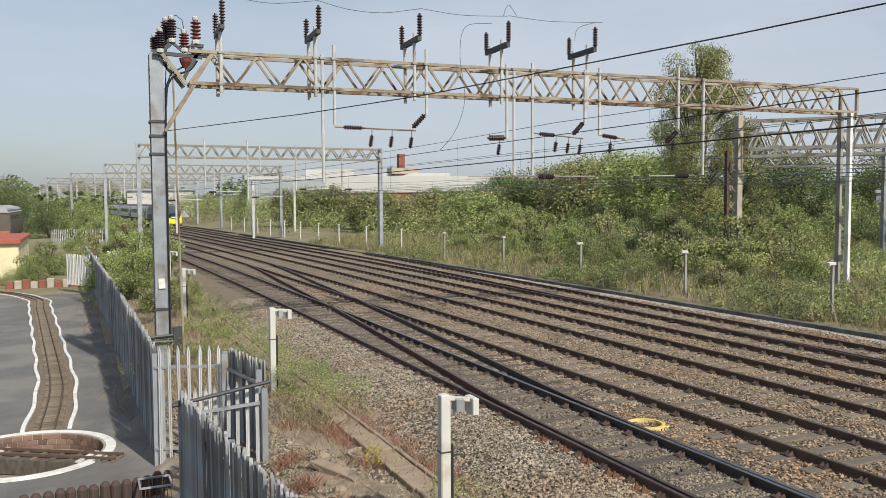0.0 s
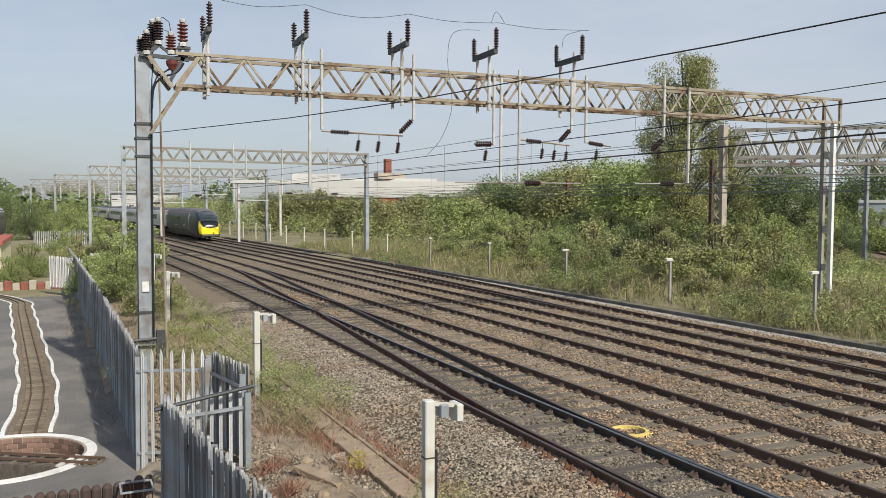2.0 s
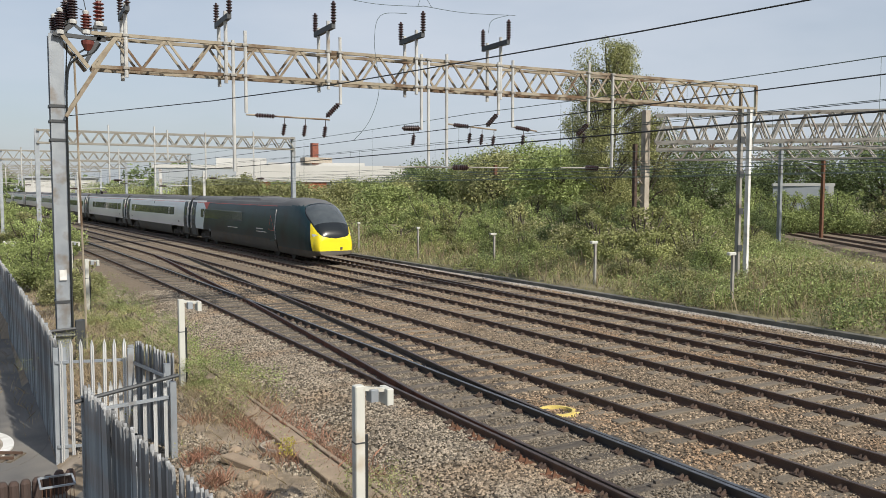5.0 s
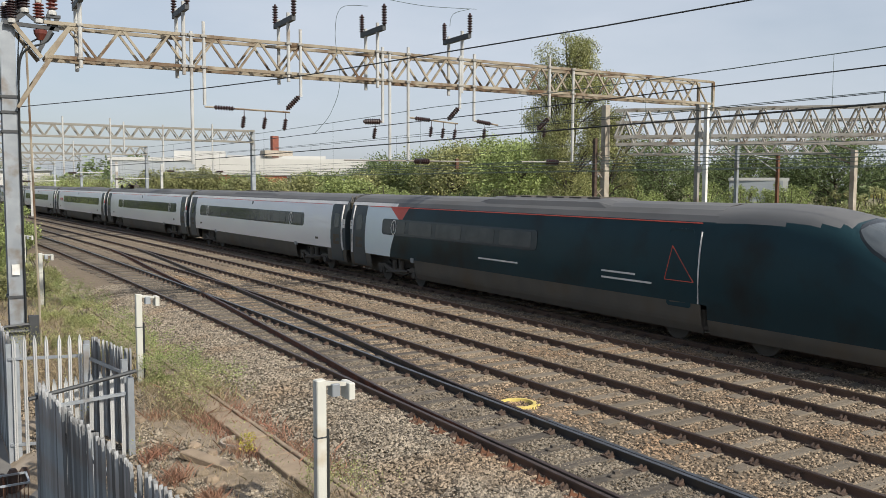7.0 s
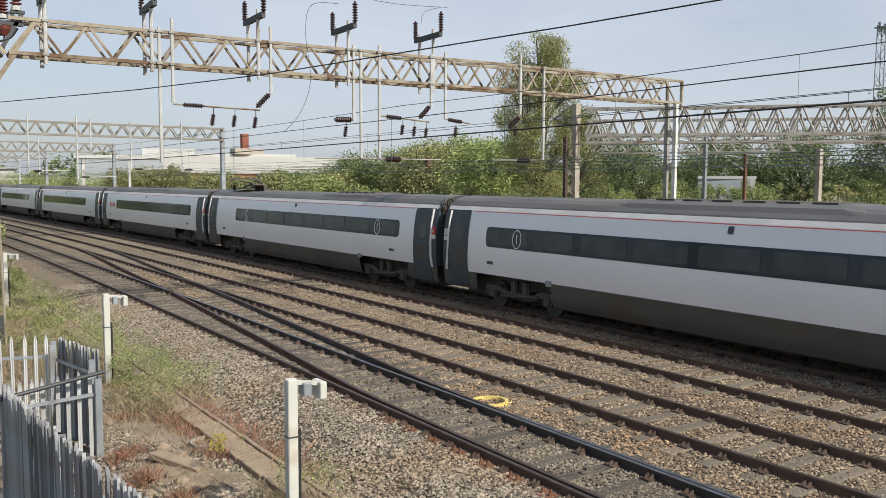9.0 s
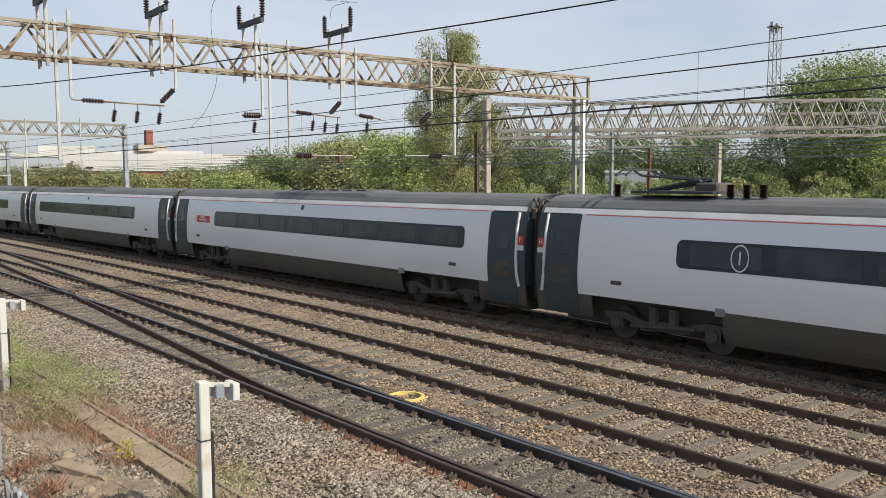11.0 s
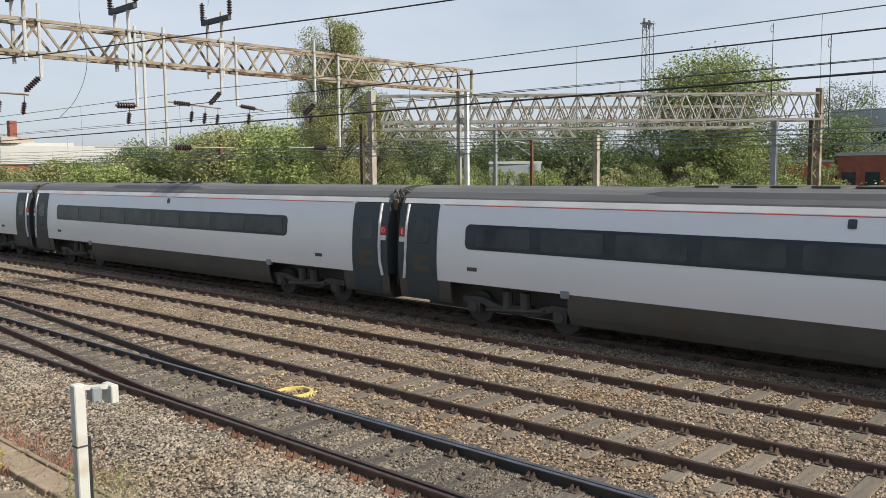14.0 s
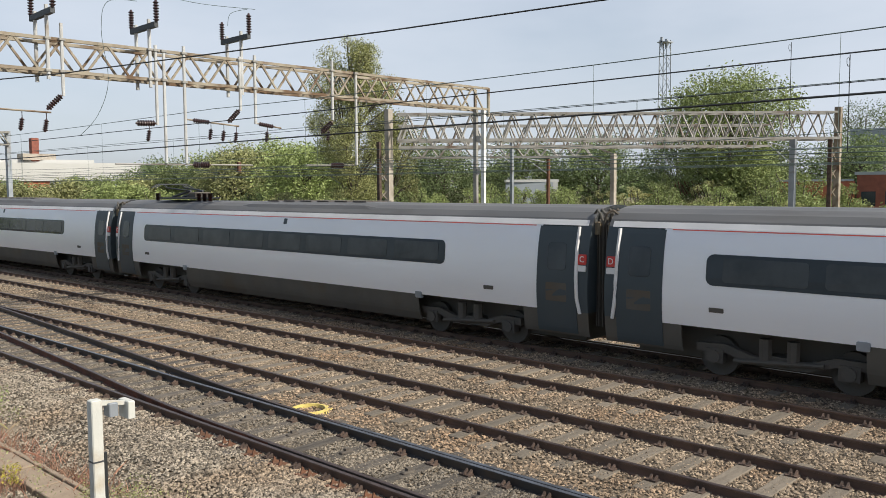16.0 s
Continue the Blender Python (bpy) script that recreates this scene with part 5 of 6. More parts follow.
# ---- posts ----
def marker_post(x, y, h, gz, arm=True, w=0.066):
    p = thing("marker_post", "white square post with a small box head and a black cable", "post", "white lineside posts")
    z0 = gz - 0.25
    part("shaft", Geo().bevel_box(x - w, x + w, y - w, y + w, z0, gz + h, 0.012), M_post, p)
    part("joint_band", Geo().box(x - w - 0.003, x + w + 0.003, y - w - 0.003, y + w + 0.003, gz + h * 0.63, gz + h * 0.64), M_dark_steel, p)
    if arm:
        zt = gz + h
        part("arm", Geo().bar((x + 0.05, y, zt - 0.05), (x + 0.36, y - 0.05, zt - 0.09), 0.05, 0.06), M_post, p)
        part("box_head", Geo().bevel_box(x + 0.13, x + 0.24, y - 0.10, y + 0.06, zt - 0.22, zt - 0.06, 0.01), M_galv, p, "grey box")
        part("box_plate", Geo().bevel_box(x + 0.33, x + 0.42, y - 0.16, y + 0.10, zt - 0.27, zt - 0.06, 0.01), M_post, p, "white end plate")
    part("cable", Geo().path([(x + w + 0.02, y - 0.03, zz) for zz in (gz + h * 0.68, gz + h * 0.5, gz + 0.3, z0)], 0.03, 6), M_wire, p)
    return p


marker_post(4.17, 9.55, 2.0, -0.40)
marker_post(4.02, 19.1, 2.0, -0.40)
marker_post(3.60, 33.0, 1.95, -0.42)
marker_post(4.30, 46.0, 1.9, -0.42)
marker_post(3.90, 56.0, 1.4, -0.42, False)
for i, y in enumerate([20.1, 27.35, 35.0, 42.9, 51.0, 58.5, 66, 73, 79, 85, 91, 97, 103, 110, 118]):
    x = 22.9 + bend(y)
    gz = ground_z(x + 0.4, y)
    h = 1.84 - gz
    p = thing("boundary_post", "weathered thin post with a pale cap in the weeds", "post", "far lineside posts")
    part("shaft", Geo().box(x - 0.045, x + 0.045, y - 0.045, y + 0.045, gz - 0.1, gz + h), M_grey_steel if i < 5 else M_post, p)
    part("cap", Geo().bevel_box(x - 0.24 if i < 3 else x - 0.10, x + 0.10, y - 0.08, y + 0.08, gz + h, gz + h + 0.10, 0.02), M_post, p, "pale cap")

# ---- cable trough, ring, oddments on the verge ----
ctrough = thing("cable_trough", "sandy concrete cable trough with lids, partly overgrown", "cable trough")
rt = random.Random(8)
y = 7.5
while y < 30:
    z = ground_z(4.65, y) + 0.10
    x = 4.72 - 0.012 * (y - 12)
    part("lid", Geo().bevel_box(x - 0.21, x + 0.21, y, y + 0.97, z - 0.12, z + 0.02, 0.012, m=Matrix.Translation((0, 0, rt.uniform(-0.012, 0.012)))), M_trough, ctrough)
    part("side_kerb", Geo().bevel_box(x + 0.23, x + 0.31, y, y + 0.98, z - 0.12, z + 0.035, 0.01), M_trough, ctrough)
    y += 1.0
solid("loose_lid", Geo().bevel_box(-0.13, 0.13, -0.55, 0.55, -0.05, 0.05, 0.015, m=pose(3.72, 12.9, ground_z(3.72, 12.9) + 0.07, 3, 2, 24)), M_trough, "loose concrete trough lid lying on the gravel", "lid")
solid("drain_ring", Geo().loft([[(4.45 + r * math.cos(a), 13.65 + r * math.sin(a), z) for a in (2 * math.pi * i / 24 for i in range(24))] for r, z in ((0.30, -0.55), (0.30, -0.31), (0.27, -0.31), (0.27, -0.44), (0.0, -0.44))], caps=False), M_concrete, "round concrete ring beside the trough", "ring", smooth=False)
rc = [(9.53 + r * math.cos(a), 12.48 + r * math.sin(a), z) for r, z in ((0.36, -0.24), (0.345, -0.095), (0.295, -0.095), (0.28, -0.21), (0.0, -0.205)) for a in (2 * math.pi * i / 24 for i in range(24))]
ringg = thing("catch_pit", "yellow-painted round catch pit between the tracks", "catch pit")
part("rim", Geo().loft([rc[24 * i:24 * i + 24] for i in range(3)], caps=False), M_yellow_paint, ringg)
part("shaft", Geo().loft([rc[24 * i:24 * i + 24] for i in range(2, 5)], caps=False), M_yellow_paint, ringg)
splash = Geo()
ra = random.Random(4)
for _ in range(110):
    a, d = ra.uniform(0, 6.28), 0.32 + abs(ra.gauss(0, 0.05))
    x, y = 9.53 + d * math.cos(a), 12.48 + d * math.sin(a)
    s = ra.uniform(0.012, 0.028)
    splash.add([(x - s, y - s, -0.150), (x + s, y - s * 0.6, -0.145), (x + s * 0.7, y + s, -0.150), (x, y, -0.110)], [(0, 1, 3), (1, 2, 3), (2, 0, 3)])
part("painted_stones", splash, M_yellow_paint, ringg, "overspray on the stones", kind="stuff")
cab = thing("lineside_cabinet", "small white lineside cabinet in the weeds", "cabinet")
part("body", Geo().bevel_box(1.75, 2.35, 61.2, 61.8, -0.8, 0.55, 0.03), M_white, cab)
part("lid", Geo().bevel_box(1.68, 2.42, 61.1, 61.9, 0.55, 0.68, 0.03), M_white, cab)
# ---- the yard with its miniature railway ----
def lerp_table(tab, y):
    for (y0, x0), (y1, x1) in zip(tab, tab[1:]):
        if y0 <= y <= y1:
            u = (y - y0) / (y1 - y0)
            return x0 + (x1 - x0) * u
    return tab[-1][1] if y > tab[-1][0] else tab[0][1]


MINI = [(20.9, -0.82), (23.4, -0.72), (26, -0.70), (30, -0.92), (35.3, -1.25), (41, -1.6), (46.5, -1.95), (49, -2.0), (52, -2.9), (54.5, -4.2), (56, -6.0)]
mini_x = lambda y: sum(lerp_table(MINI, y + d) for d in (-0.8, 0, 0.8)) / 3
mys = [20.95 + 0.35 * i for i in range(101)]
mini = thing("miniature_railway", "miniature railway track on gravel in the yard", "miniature railway")
part("track_bed", Geo().loft([[(mini_x(y) - 0.44, y, -1.195), (mini_x(y) + 0.44, y, -1.195), (mini_x(y) + 0.42, y, -1.18), (mini_x(y) - 0.42, y, -1.18)] for y in mys]), M_ballast, mini)
for s in (-0.16, 0.16):
    part("rail", Geo().loft([[(mini_x(y) + s + px, y, -1.16 + pz) for px, pz in ((-0.022, 0), (0.022, 0), (0.014, 0.06), (-0.014, 0.06))] for y in mys]), M_rail, mini)
for s in (-0.50, 0.50):
    part("white_edge", Geo().loft([[(mini_x(y) + s + px + 0.03 * math.sin(y * 1.7 + s), y, -1.195 + pz) for px, pz in ((-0.05, 0), (0.05, 0), (0.045, 0.045), (-0.045, 0.045))] for y in mys]), M_white, mini, "white-painted edging")
tie = Geo().bevel_box(-0.30, 0.30, -0.045, 0.045, -1.19, -1.15, 0.008).mesh("tie", M_sleeper)
y = 21.1
while y < 54:
    share("tie", tie, mini, pose(mini_x(y), y, 0, 0, 0, math.degrees(math.atan(-(mini_x(y + 0.3) - mini_x(y - 0.3)) / 0.6))))
    y += 0.24
TT = PIT


def disc_ring(r0, r1, z0, z1, n=48):
    prof = ((r1, z0), (r1, z1), (r0, z1), (r0, z0))
    return Geo().loft([[(TT.x + r * math.cos(a), TT.y + r * math.sin(a), z) for r, z in prof] for a in (2 * math.pi * i / n for i in range(n + 1))], caps=False)


turn = thing("turntable", "small sunken turntable with a white rim and brick lining", "turntable")
part("apron", disc_ring(1.79, 2.42, -1.30, -1.193), M_asphalt, turn, "worn tarmac apron")
part("rim", disc_ring(1.60, 1.80, -1.30, -1.165), M_white, turn, "white-painted rim")
lining = part("lining", disc_ring(1.55, 1.598, -1.56, -1.172), M_concrete, turn, "brick-lined pit wall")
pit_brick = Geo().bevel_box(-0.095, 0.095, -0.02, 0.012, -0.055, 0.055, 0.006).mesh("brick", M_pit_brick)
for k in range(48):
    for row in range(3):
        a_ = 2 * math.pi * (k + 0.5 * (row % 2)) / 48
        share("brick", pit_brick, lining, pose(TT.x + 1.545 * math.cos(a_), TT.y + 1.545 * math.sin(a_), -1.245 - 0.12 * row, 0, 0, math.degrees(a_) + 90))
part("pit_floor", Geo().loft([[(TT.x + r * math.cos(a), TT.y + r * math.sin(a), z) for a in (2 * math.pi * i / 32 for i in range(32))] for r, z in ((1.58, -1.53), (1.2, -1.525), (0.0, -1.52))], caps=False), M_verge, turn, "gravelly pit floor")
tb = Matrix.Translation(TT) @ pose(0, 0, 0, 0, 0, -32)
br = part("bridge", Geo().box(-1.52, 1.50, -0.34, 0.34, -1.50, -1.19, m=tb), M_sleeper_dark, turn, "dark timber bridge")
for s in (-0.16, 0.16):
    part("rail", Geo().box(-1.9, 2.15, s - 0.02, s + 0.02, -1.162, -1.11, m=tb), M_rail, br)
for x in (-1.2, -0.8, -0.4, 0.0, 0.4, 0.8, 1.2):
    part("cross_tie", Geo().box(x - 0.04, x + 0.04, -0.30, 0.30, -1.192, -1.163, m=tb), M_sleeper, br)
for x in (-1.45, -0.6, 1.44):
    part("white_beam", Geo().box(x - 0.05, x + 0.05, -0.36, 0.36, -1.188, -1.155, m=tb), M_white, br)
for x in (1.75, 1.95, 2.12):
    part("cross_tie", Geo().box(x - 0.04, x + 0.04, -0.28, 0.28, -1.195, -1.163, m=tb), M_sleeper, turn)
part("hand_post", Geo().tube((-1.75, 20.3, -1.2), (-1.75, 20.3, -0.55), 0.035, n=8), M_galv, turn)
logs = thing("log_border", "brown half-log picket border round the yard edge", "border")
lg = Geo().loft([[(0.085 * math.cos(a), 0.085 * math.sin(a), 0) for a in (2 * math.pi * i / 10 for i in range(10))], [(0.085 * math.cos(a), 0.085 * math.sin(a), 0.34) for a in (2 * math.pi * i / 10 for i in range(10))],
                 [(0.05 * math.cos(a), 0.05 * math.sin(a), 0.40) for a in (2 * math.pi * i / 10 for i in range(10))]]).mesh("log", M_wood)
for i in range(22):
    x = -1.5 + i * 0.178
    if x < 1.5:
        share("log", lg, logs, pose(x + rf.uniform(-0.01, 0.01), 15.35 + 0.19 * x, -1.2 + rf.uniform(-0.05, 0.03)))
crate = thing("wire_crate", "rusty wire crate beside the log border", "crate")
for i in range(9):
    part("wire", Geo().tube((1.0, 14.95 + 0.0 + i * 0.06, -1.19), (1.0, 14.95 + i * 0.06, -0.85), 0.006, n=4), M_rust, crate)
    part("wire", Geo().tube((0.85 + i * 0.06, 14.9, -1.19), (0.85 + i * 0.06, 14.9, -0.85), 0.006, n=4), M_rust, crate)
part("rim", Geo().bar((0.83, 14.9, -0.85), (1.35, 14.9, -0.85), 0.03, 0.03).bar((0.83, 15.45, -0.85), (1.35, 15.45, -0.85), 0.03, 0.03).bar((0.83, 14.9, -0.85), (0.83, 15.45, -0.85), 0.03, 0.03).bar((1.35, 14.9, -0.85), (1.35, 15.45, -0.85), 0.03, 0.03), M_galv, crate)
hut = thing("cream_building", "low cream-rendered building with a red roof edge", "building")
part("wall", Geo().box(-16, -3.75, 62, 74, -1.25, 1.35), M_cream, hut)
part("roof", Geo().bevel_box(-16.3, -3.6, 61.7, 74.3, 1.35, 1.62, 0.04), M_red_roof, hut, "red-brown roof edge")
steps = thing("brick_step", "low broken brick and stone step at the yard end", "step")
for i in range(9):
    x = -4.2 + 0.45 * i
    part("stone", Geo().bevel_box(x, x + 0.43, 56.6 + 0.1 * (i % 2), 57.2, -1.25, -0.80 + 0.08 * (i % 3), 0.04), M_concrete if i % 2 else M_brick_dark, steps)
coach_old = thing("parked_coach", "old dark passenger coach parked beyond the yard", "train coach")
part("body", Geo().loft([[(-8.0 + s * w * 1.05, y, z) for s, w, z in [(-1, w, z) for w, z in PROF] + [(1, w, z) for w, z in reversed(PROF[:-1])]] for y in (98, 120)]), M_skirt, coach_old)
part("roof", Geo().loft([[(-8.0 + x, y, z) for x, z in ((-1.3, 3.0), (-1.0, 3.5), (0, 3.75), (1.0, 3.5), (1.3, 3.0))] for y in (97.9, 120.1)]), M_clad_grey, coach_old)
for i in range(7):
    part("window", Geo().box(-6.68, -6.60, 99.5 + i * 2.9, 101.3 + i * 2.9, 1.9, 2.7), M_glass, coach_old)
part("buffer_beam", Geo().box(-9.3, -6.7, 97.7, 97.95, 0.5, 1.1), M_brick, coach_old)
part("frame", Geo().box(-9.1, -6.9, 98.5, 119.5, -0.75, 0.5), M_under, coach_old)
# ---- distant buildings and structures ----
def slab(p0, p1, depth, z0, z1):
    """A block whose front runs from p0 to p1 in the plan, and that goes back by depth."""
    a, b = Vector((*p0, 0)), Vector((*p1, 0))
    d = (b - a).normalized()
    n = Vector((-d.y, d.x, 0))
    if n.dot(a) < 0:
        n = -n
    base = [a, b, b + n * depth, a + n * depth]
    return Geo().loft([[(p.x, p.y, z) for p in base] for z in (z0, z1)])


def far_windows(parent, p0, p1, z0, z1, count, share_=0.6, mat=None):
    a, b = Vector((*p0, 0)), Vector((*p1, 0))
    n = Vector((-(b - a).y, (b - a).x, 0)).normalized()
    if n.dot(a) < 0:
        n = -n
    for i in range(count):
        u0, u1 = (i + 0.5 - share_ / 2) / count, (i + 0.5 + share_ / 2) / count
        q0, q1 = a.lerp(b, u0) - n * 0.06, a.lerp(b, u1) - n * 0.06
        part("window", slab((q0.x, q0.y), (q1.x, q1.y), 0.2, z0, z1), mat or M_glass, parent)


fac = thing("factory", "white clad factory with an orange brick base", "building", "distant buildings")
part("wall", slab((42.9, 154.1), (72.5, 142.5), 40, 5.6, 8.7), M_clad, fac)
part("brick_base", slab((47.0, 152.7), (58.5, 148.4), 30, 0, 5.7), M_brick, fac, "orange brick base")
part("roof", slab((49.0, 154.0), (66.0, 147.5), 25, 8.6, 9.3), M_clad, fac)
part("lower_wall", slab((58.5, 148.45), (72.4, 142.95), 30, 0, 5.62), M_clad_grey, fac, "grey lower wall")
part("brick_pier", slab((54.3, 150.2), (55.6, 149.7), 2, 0, 8.7), M_brick, fac, "orange brick pier")
part("shutter", slab((51.5, 150.9), (54.0, 150.0), 1, 3.0, 5.8), M_clad_grey, fac)
for u in range(9):
    q = Vector((57.5 + u * 1.6, 148.7 - u * 0.62, 0))
    part("cladding_rib", slab((q.x, q.y), (q.x + 0.12, q.y - 0.05), 0.3, 5.8, 8.6), M_clad_grey, fac)
shed = thing("grey_shed", "long grey industrial shed with a pale roof", "building", "distant buildings")
part("wall", slab((28.8, 157.1), (45.6, 153.6), 30, 0, 8.1), M_clad_grey, shed)
part("roof", slab((28.4, 157.0), (45.8, 153.4), 31, 8.1, 8.7), M_clad, shed)
shed2 = thing("pale_tower_block", "pale block standing above the sheds", "building", "distant buildings")
part("wall", slab((41.5, 163), (50.5, 160), 10, 0, 10.3), M_clad, shed2)
far = thing("white_shed", "low white shed in the distance", "building", "distant buildings")
part("wall", slab((10.0, 200.0), (24.0, 198), 20, 0, 6.6), M_clad, far)
part("roof", slab((9.6, 199.5), (24.4, 197.5), 21, 6.6, 7.0), M_clad_grey, far)
stack = thing("brick_chimney", "square red brick chimney behind the factory", "chimney")
part("shaft", Geo().box(56.6, 57.8, 150.6, 151.8, 9, 13.0), M_brick_dark, stack)
part("plinth", Geo().box(55.0, 60.5, 150.4, 153, 9.2, 10.3), M_concrete, stack)
box = thing("site_hut", "pale grey site hut with a white roof line", "building", "distant buildings")
part("wall", slab((62.5, 50.6), (65.6, 46.8), 4, 0.5, 4.5), M_clad_grey, box)
part("roof", slab((62.4, 50.5), (65.7, 46.7), 4.1, 4.5, 4.75), M_clad, box)
part("end_wall", slab((64.6, 48.1), (65.62, 46.75), 0.1, 0.6, 4.5), M_clad, box)
brick = thing("brick_building", "dark red brick building with a flat roof", "building", "distant buildings")
part("wall", slab((86.0, 26.2), (89.0, 10.0), 12, 0, 5.0), M_brick_dark, brick)
part("roof", slab((85.9, 26.4), (88.9, 9.9), 12.3, 5.0, 5.3), M_clad_grey, brick)
far_windows(brick, (86.0, 26.2), (89.0, 10.0), 2.0, 3.4, 8, 0.6)
lowwall = thing("brick_wall", "low orange brick wall beyond the lines", "wall", "distant buildings")
part("wall", slab((83.8, 33.0), (86.1, 26.4), 1, 0, 4.4), M_brick, lowwall)
part("coping", slab((83.7, 33.1), (86.0, 26.5), 1.2, 4.4, 4.6), M_clad_grey, lowwall)
off_ = thing("office_block", "pale office block with a grey roof behind the brick building", "building", "distant buildings")
part("wall", slab((101, 30.5), (103.5, 12), 15, 0, 8.6), M_clad, off_)
part("roof", slab((100.5, 31.5), (103.0, 11.5), 16, 8.6, 10.3), M_clad_grey, off_)
far_windows(off_, (101, 30.5), (103.5, 12), 6.4, 7.8, 7, 0.7)
far_windows(off_, (101, 30.5), (103.5, 12), 3.4, 4.8, 7, 0.7)
ymach = thing("yellow_trailer", "low yellow trailer in the bushes", "trailer")
part("bed", slab((77.5, 46.2), (79.6, 41.8), 2.0, 2.9, 3.25), M_yellow_paint, ymach)
part("chassis", slab((78.0, 45.3), (79.2, 42.6), 1.5, 0.3, 2.9), M_under, ymach)
scrap = thing("scrap_pile", "rusty pile of steel frames", "scrap")
for i in range(14):
    q0 = Vector((79.8 + 0.11 * i, 41.6 - 0.2 * i, 3.0 + 0.15 * (i % 3)))
    part("bar", Geo().bar(q0, q0 + Vector((0.4 * math.sin(i), 0.5, 1.2 + 0.3 * math.cos(i))), 0.08, 0.08), M_rust, scrap)

# lattice radio mast
def lattice_mast(x, y, z1, w0, w1):
    t = thing("radio_mast", "slim grey lattice radio mast", "mast")
    for sx, sy in ((-1, -1), (1, -1), (1, 1), (-1, 1)):
        part("leg", Geo().tube((x + sx * w0, y + sy * w0, 0), (x + sx * w1, y + sy * w1, z1), 0.09, n=4), M_clad_grey, t)
    br_ = Geo()
    n = 16
    for i in range(n):
        za, zb = z1 * i / n, z1 * (i + 1) / n
        wa, wb = w0 + (w1 - w0) * i / n, w0 + (w1 - w0) * (i + 1) / n
        s = 1 if i % 2 else -1
        for q in (-1, 1):
            br_.tube((x + s * wa, y + q * wa, za), (x - s * wb, y + q * wb, zb), 0.05, n=4)
            br_.tube((x + q * wa, y + s * wa, za), (x + q * wb, y - s * wb, zb), 0.05, n=4)
    part("bracing", br_, M_clad_grey, t, kind="stuff")
    part("head", Geo().box(x - 1.0, x + 1.0, y - 1.0, y + 1.0, z1 - 0.5, z1 - 0.3).box(x - 1.0, x - 0.7, y, y + 0.4, z1 - 1.2, z1 + 0.4).box(x + 0.6, x + 0.9, y, y + 0.4, z1 - 1.2, z1 + 0.3), M_clad_grey, t)


lattice_mast(131.8, 71.6, 29.0, 0.95, 0.65)


# the skewed portal over the diverging lines: a deep double girder on lattice legs
def deep_portal(p0, p1, top, bottom, depth, bays, label, legs=True):
    g3 = thing("overhead_portal", label, "gantry", "overhead line portals")
    a, b = Vector((*p0, 0)), Vector((*p1, 0))
    d = (b - a).normalized()
    side = Vector((-d.y, d.x, 0))
    for s in (-1, 1):
        for z in (top, bottom):
            w = depth / 2 if z == bottom else depth / 3
            part("chord", Geo().bar(a + side * s * w + Vector((0, 0, z)), b + side * s * w + Vector((0, 0, z)), 0.13 if z == bottom else 0.10, 0.12), M_grey_steel, g3)
        for i in range(bays):
            u0, u1, u2 = i / bays, (i + 0.5) / bays, (i + 1) / bays
            for ua, za, ub, zb in ((u0, bottom, u1, top), (u1, top, u2, bottom)):
                wa, wb = (depth / 2 if za == bottom else depth / 3), (depth / 2 if zb == bottom else depth / 3)
                part("web", Geo().bar(a.lerp(b, ua) + side * s * wa + Vector((0, 0, za)), a.lerp(b, ub) + side * s * wb + Vector((0, 0, zb)), 0.085, 0.06), M_grey_steel, g3)
    geo = Geo()
    for i in range(bays + 1):
        c = a.lerp(b, i / bays)
        geo.bar(c - side * depth / 2 + Vector((0, 0, bottom)), c + side * depth / 2 + Vector((0, 0, bottom)), 0.06, 0.06)
        geo.bar(c - side * depth / 3 + Vector((0, 0, top)), c + side * depth / 3 + Vector((0, 0, top)), 0.07, 0.07)
    part("lacing", geo, M_grey_steel, g3, kind="stuff")
    return g3


g3 = deep_portal((31.2, 32.7), (47.6, 15.8), 7.95, 6.55, 1.6, 21, "wide grey lattice portal skewed over the diverging lines")
for (x, y), mt_ in (((30.9, 33.1), M_concrete), ((47.8, 15.6), M_lattice)):
    part("leg", Geo().box(x - 0.16, x + 0.16, y - 0.16, y + 0.16, 0.2, 8.25), mt_, g3)
    part("leg", Geo().box(x - 0.62, x - 0.46, y + 0.1, y + 0.3, 0.2, 6.5), M_chair, g3, "rusty lattice leg")
    geo = Geo()
    for i in range(12):
        z = 0.4 + 0.5 * i
        geo.bar((x - 0.54, y + 0.2, z), (x - 0.16, y, z + 0.5 * (-1) ** i), 0.05, 0.05)
    part("leg_lacing", geo, M_lattice, g3, kind="stuff")
deep_portal((35.2, 36.8), (51.5, 21.0), 7.75, 6.45, 1.5, 22, "second grey lattice portal behind the skewed one")
far_t = deep_portal((40.0, 46.5), (51.3, 33.6), 7.0, 6.2, 0.8, 14, "pale tapered cantilever gantry with a single leg")
part("leg", Geo().box(50.85, 51.2, 31.45, 31.75, 0.2, 6.35), M_concrete, far_t)
part("taper", Geo().bar((51.3, 33.6, 7.0), (51.0, 31.6, 6.3), 0.12, 0.12).bar((51.3, 33.6, 6.2), (51.0, 31.6, 5.4), 0.1, 0.1), M_lattice, far_t)


def plain_mast(x, y, h, mat, w=0.13, label="slim overhead line mast in the scrub"):
    t = thing("line_mast", label, "mast", "line masts")
    part("shaft", Geo().box(x - w, x + w, y - w, y + w, 0, h), mat, t)
    part("arm", Geo().tube((x, y, h - 0.5), (x - 1.6, y + 0.8, h - 0.2), 0.035).tube((x, y, h - 1.4), (x - 1.5, y + 0.8, h - 0.3), 0.03), M_galv, t)


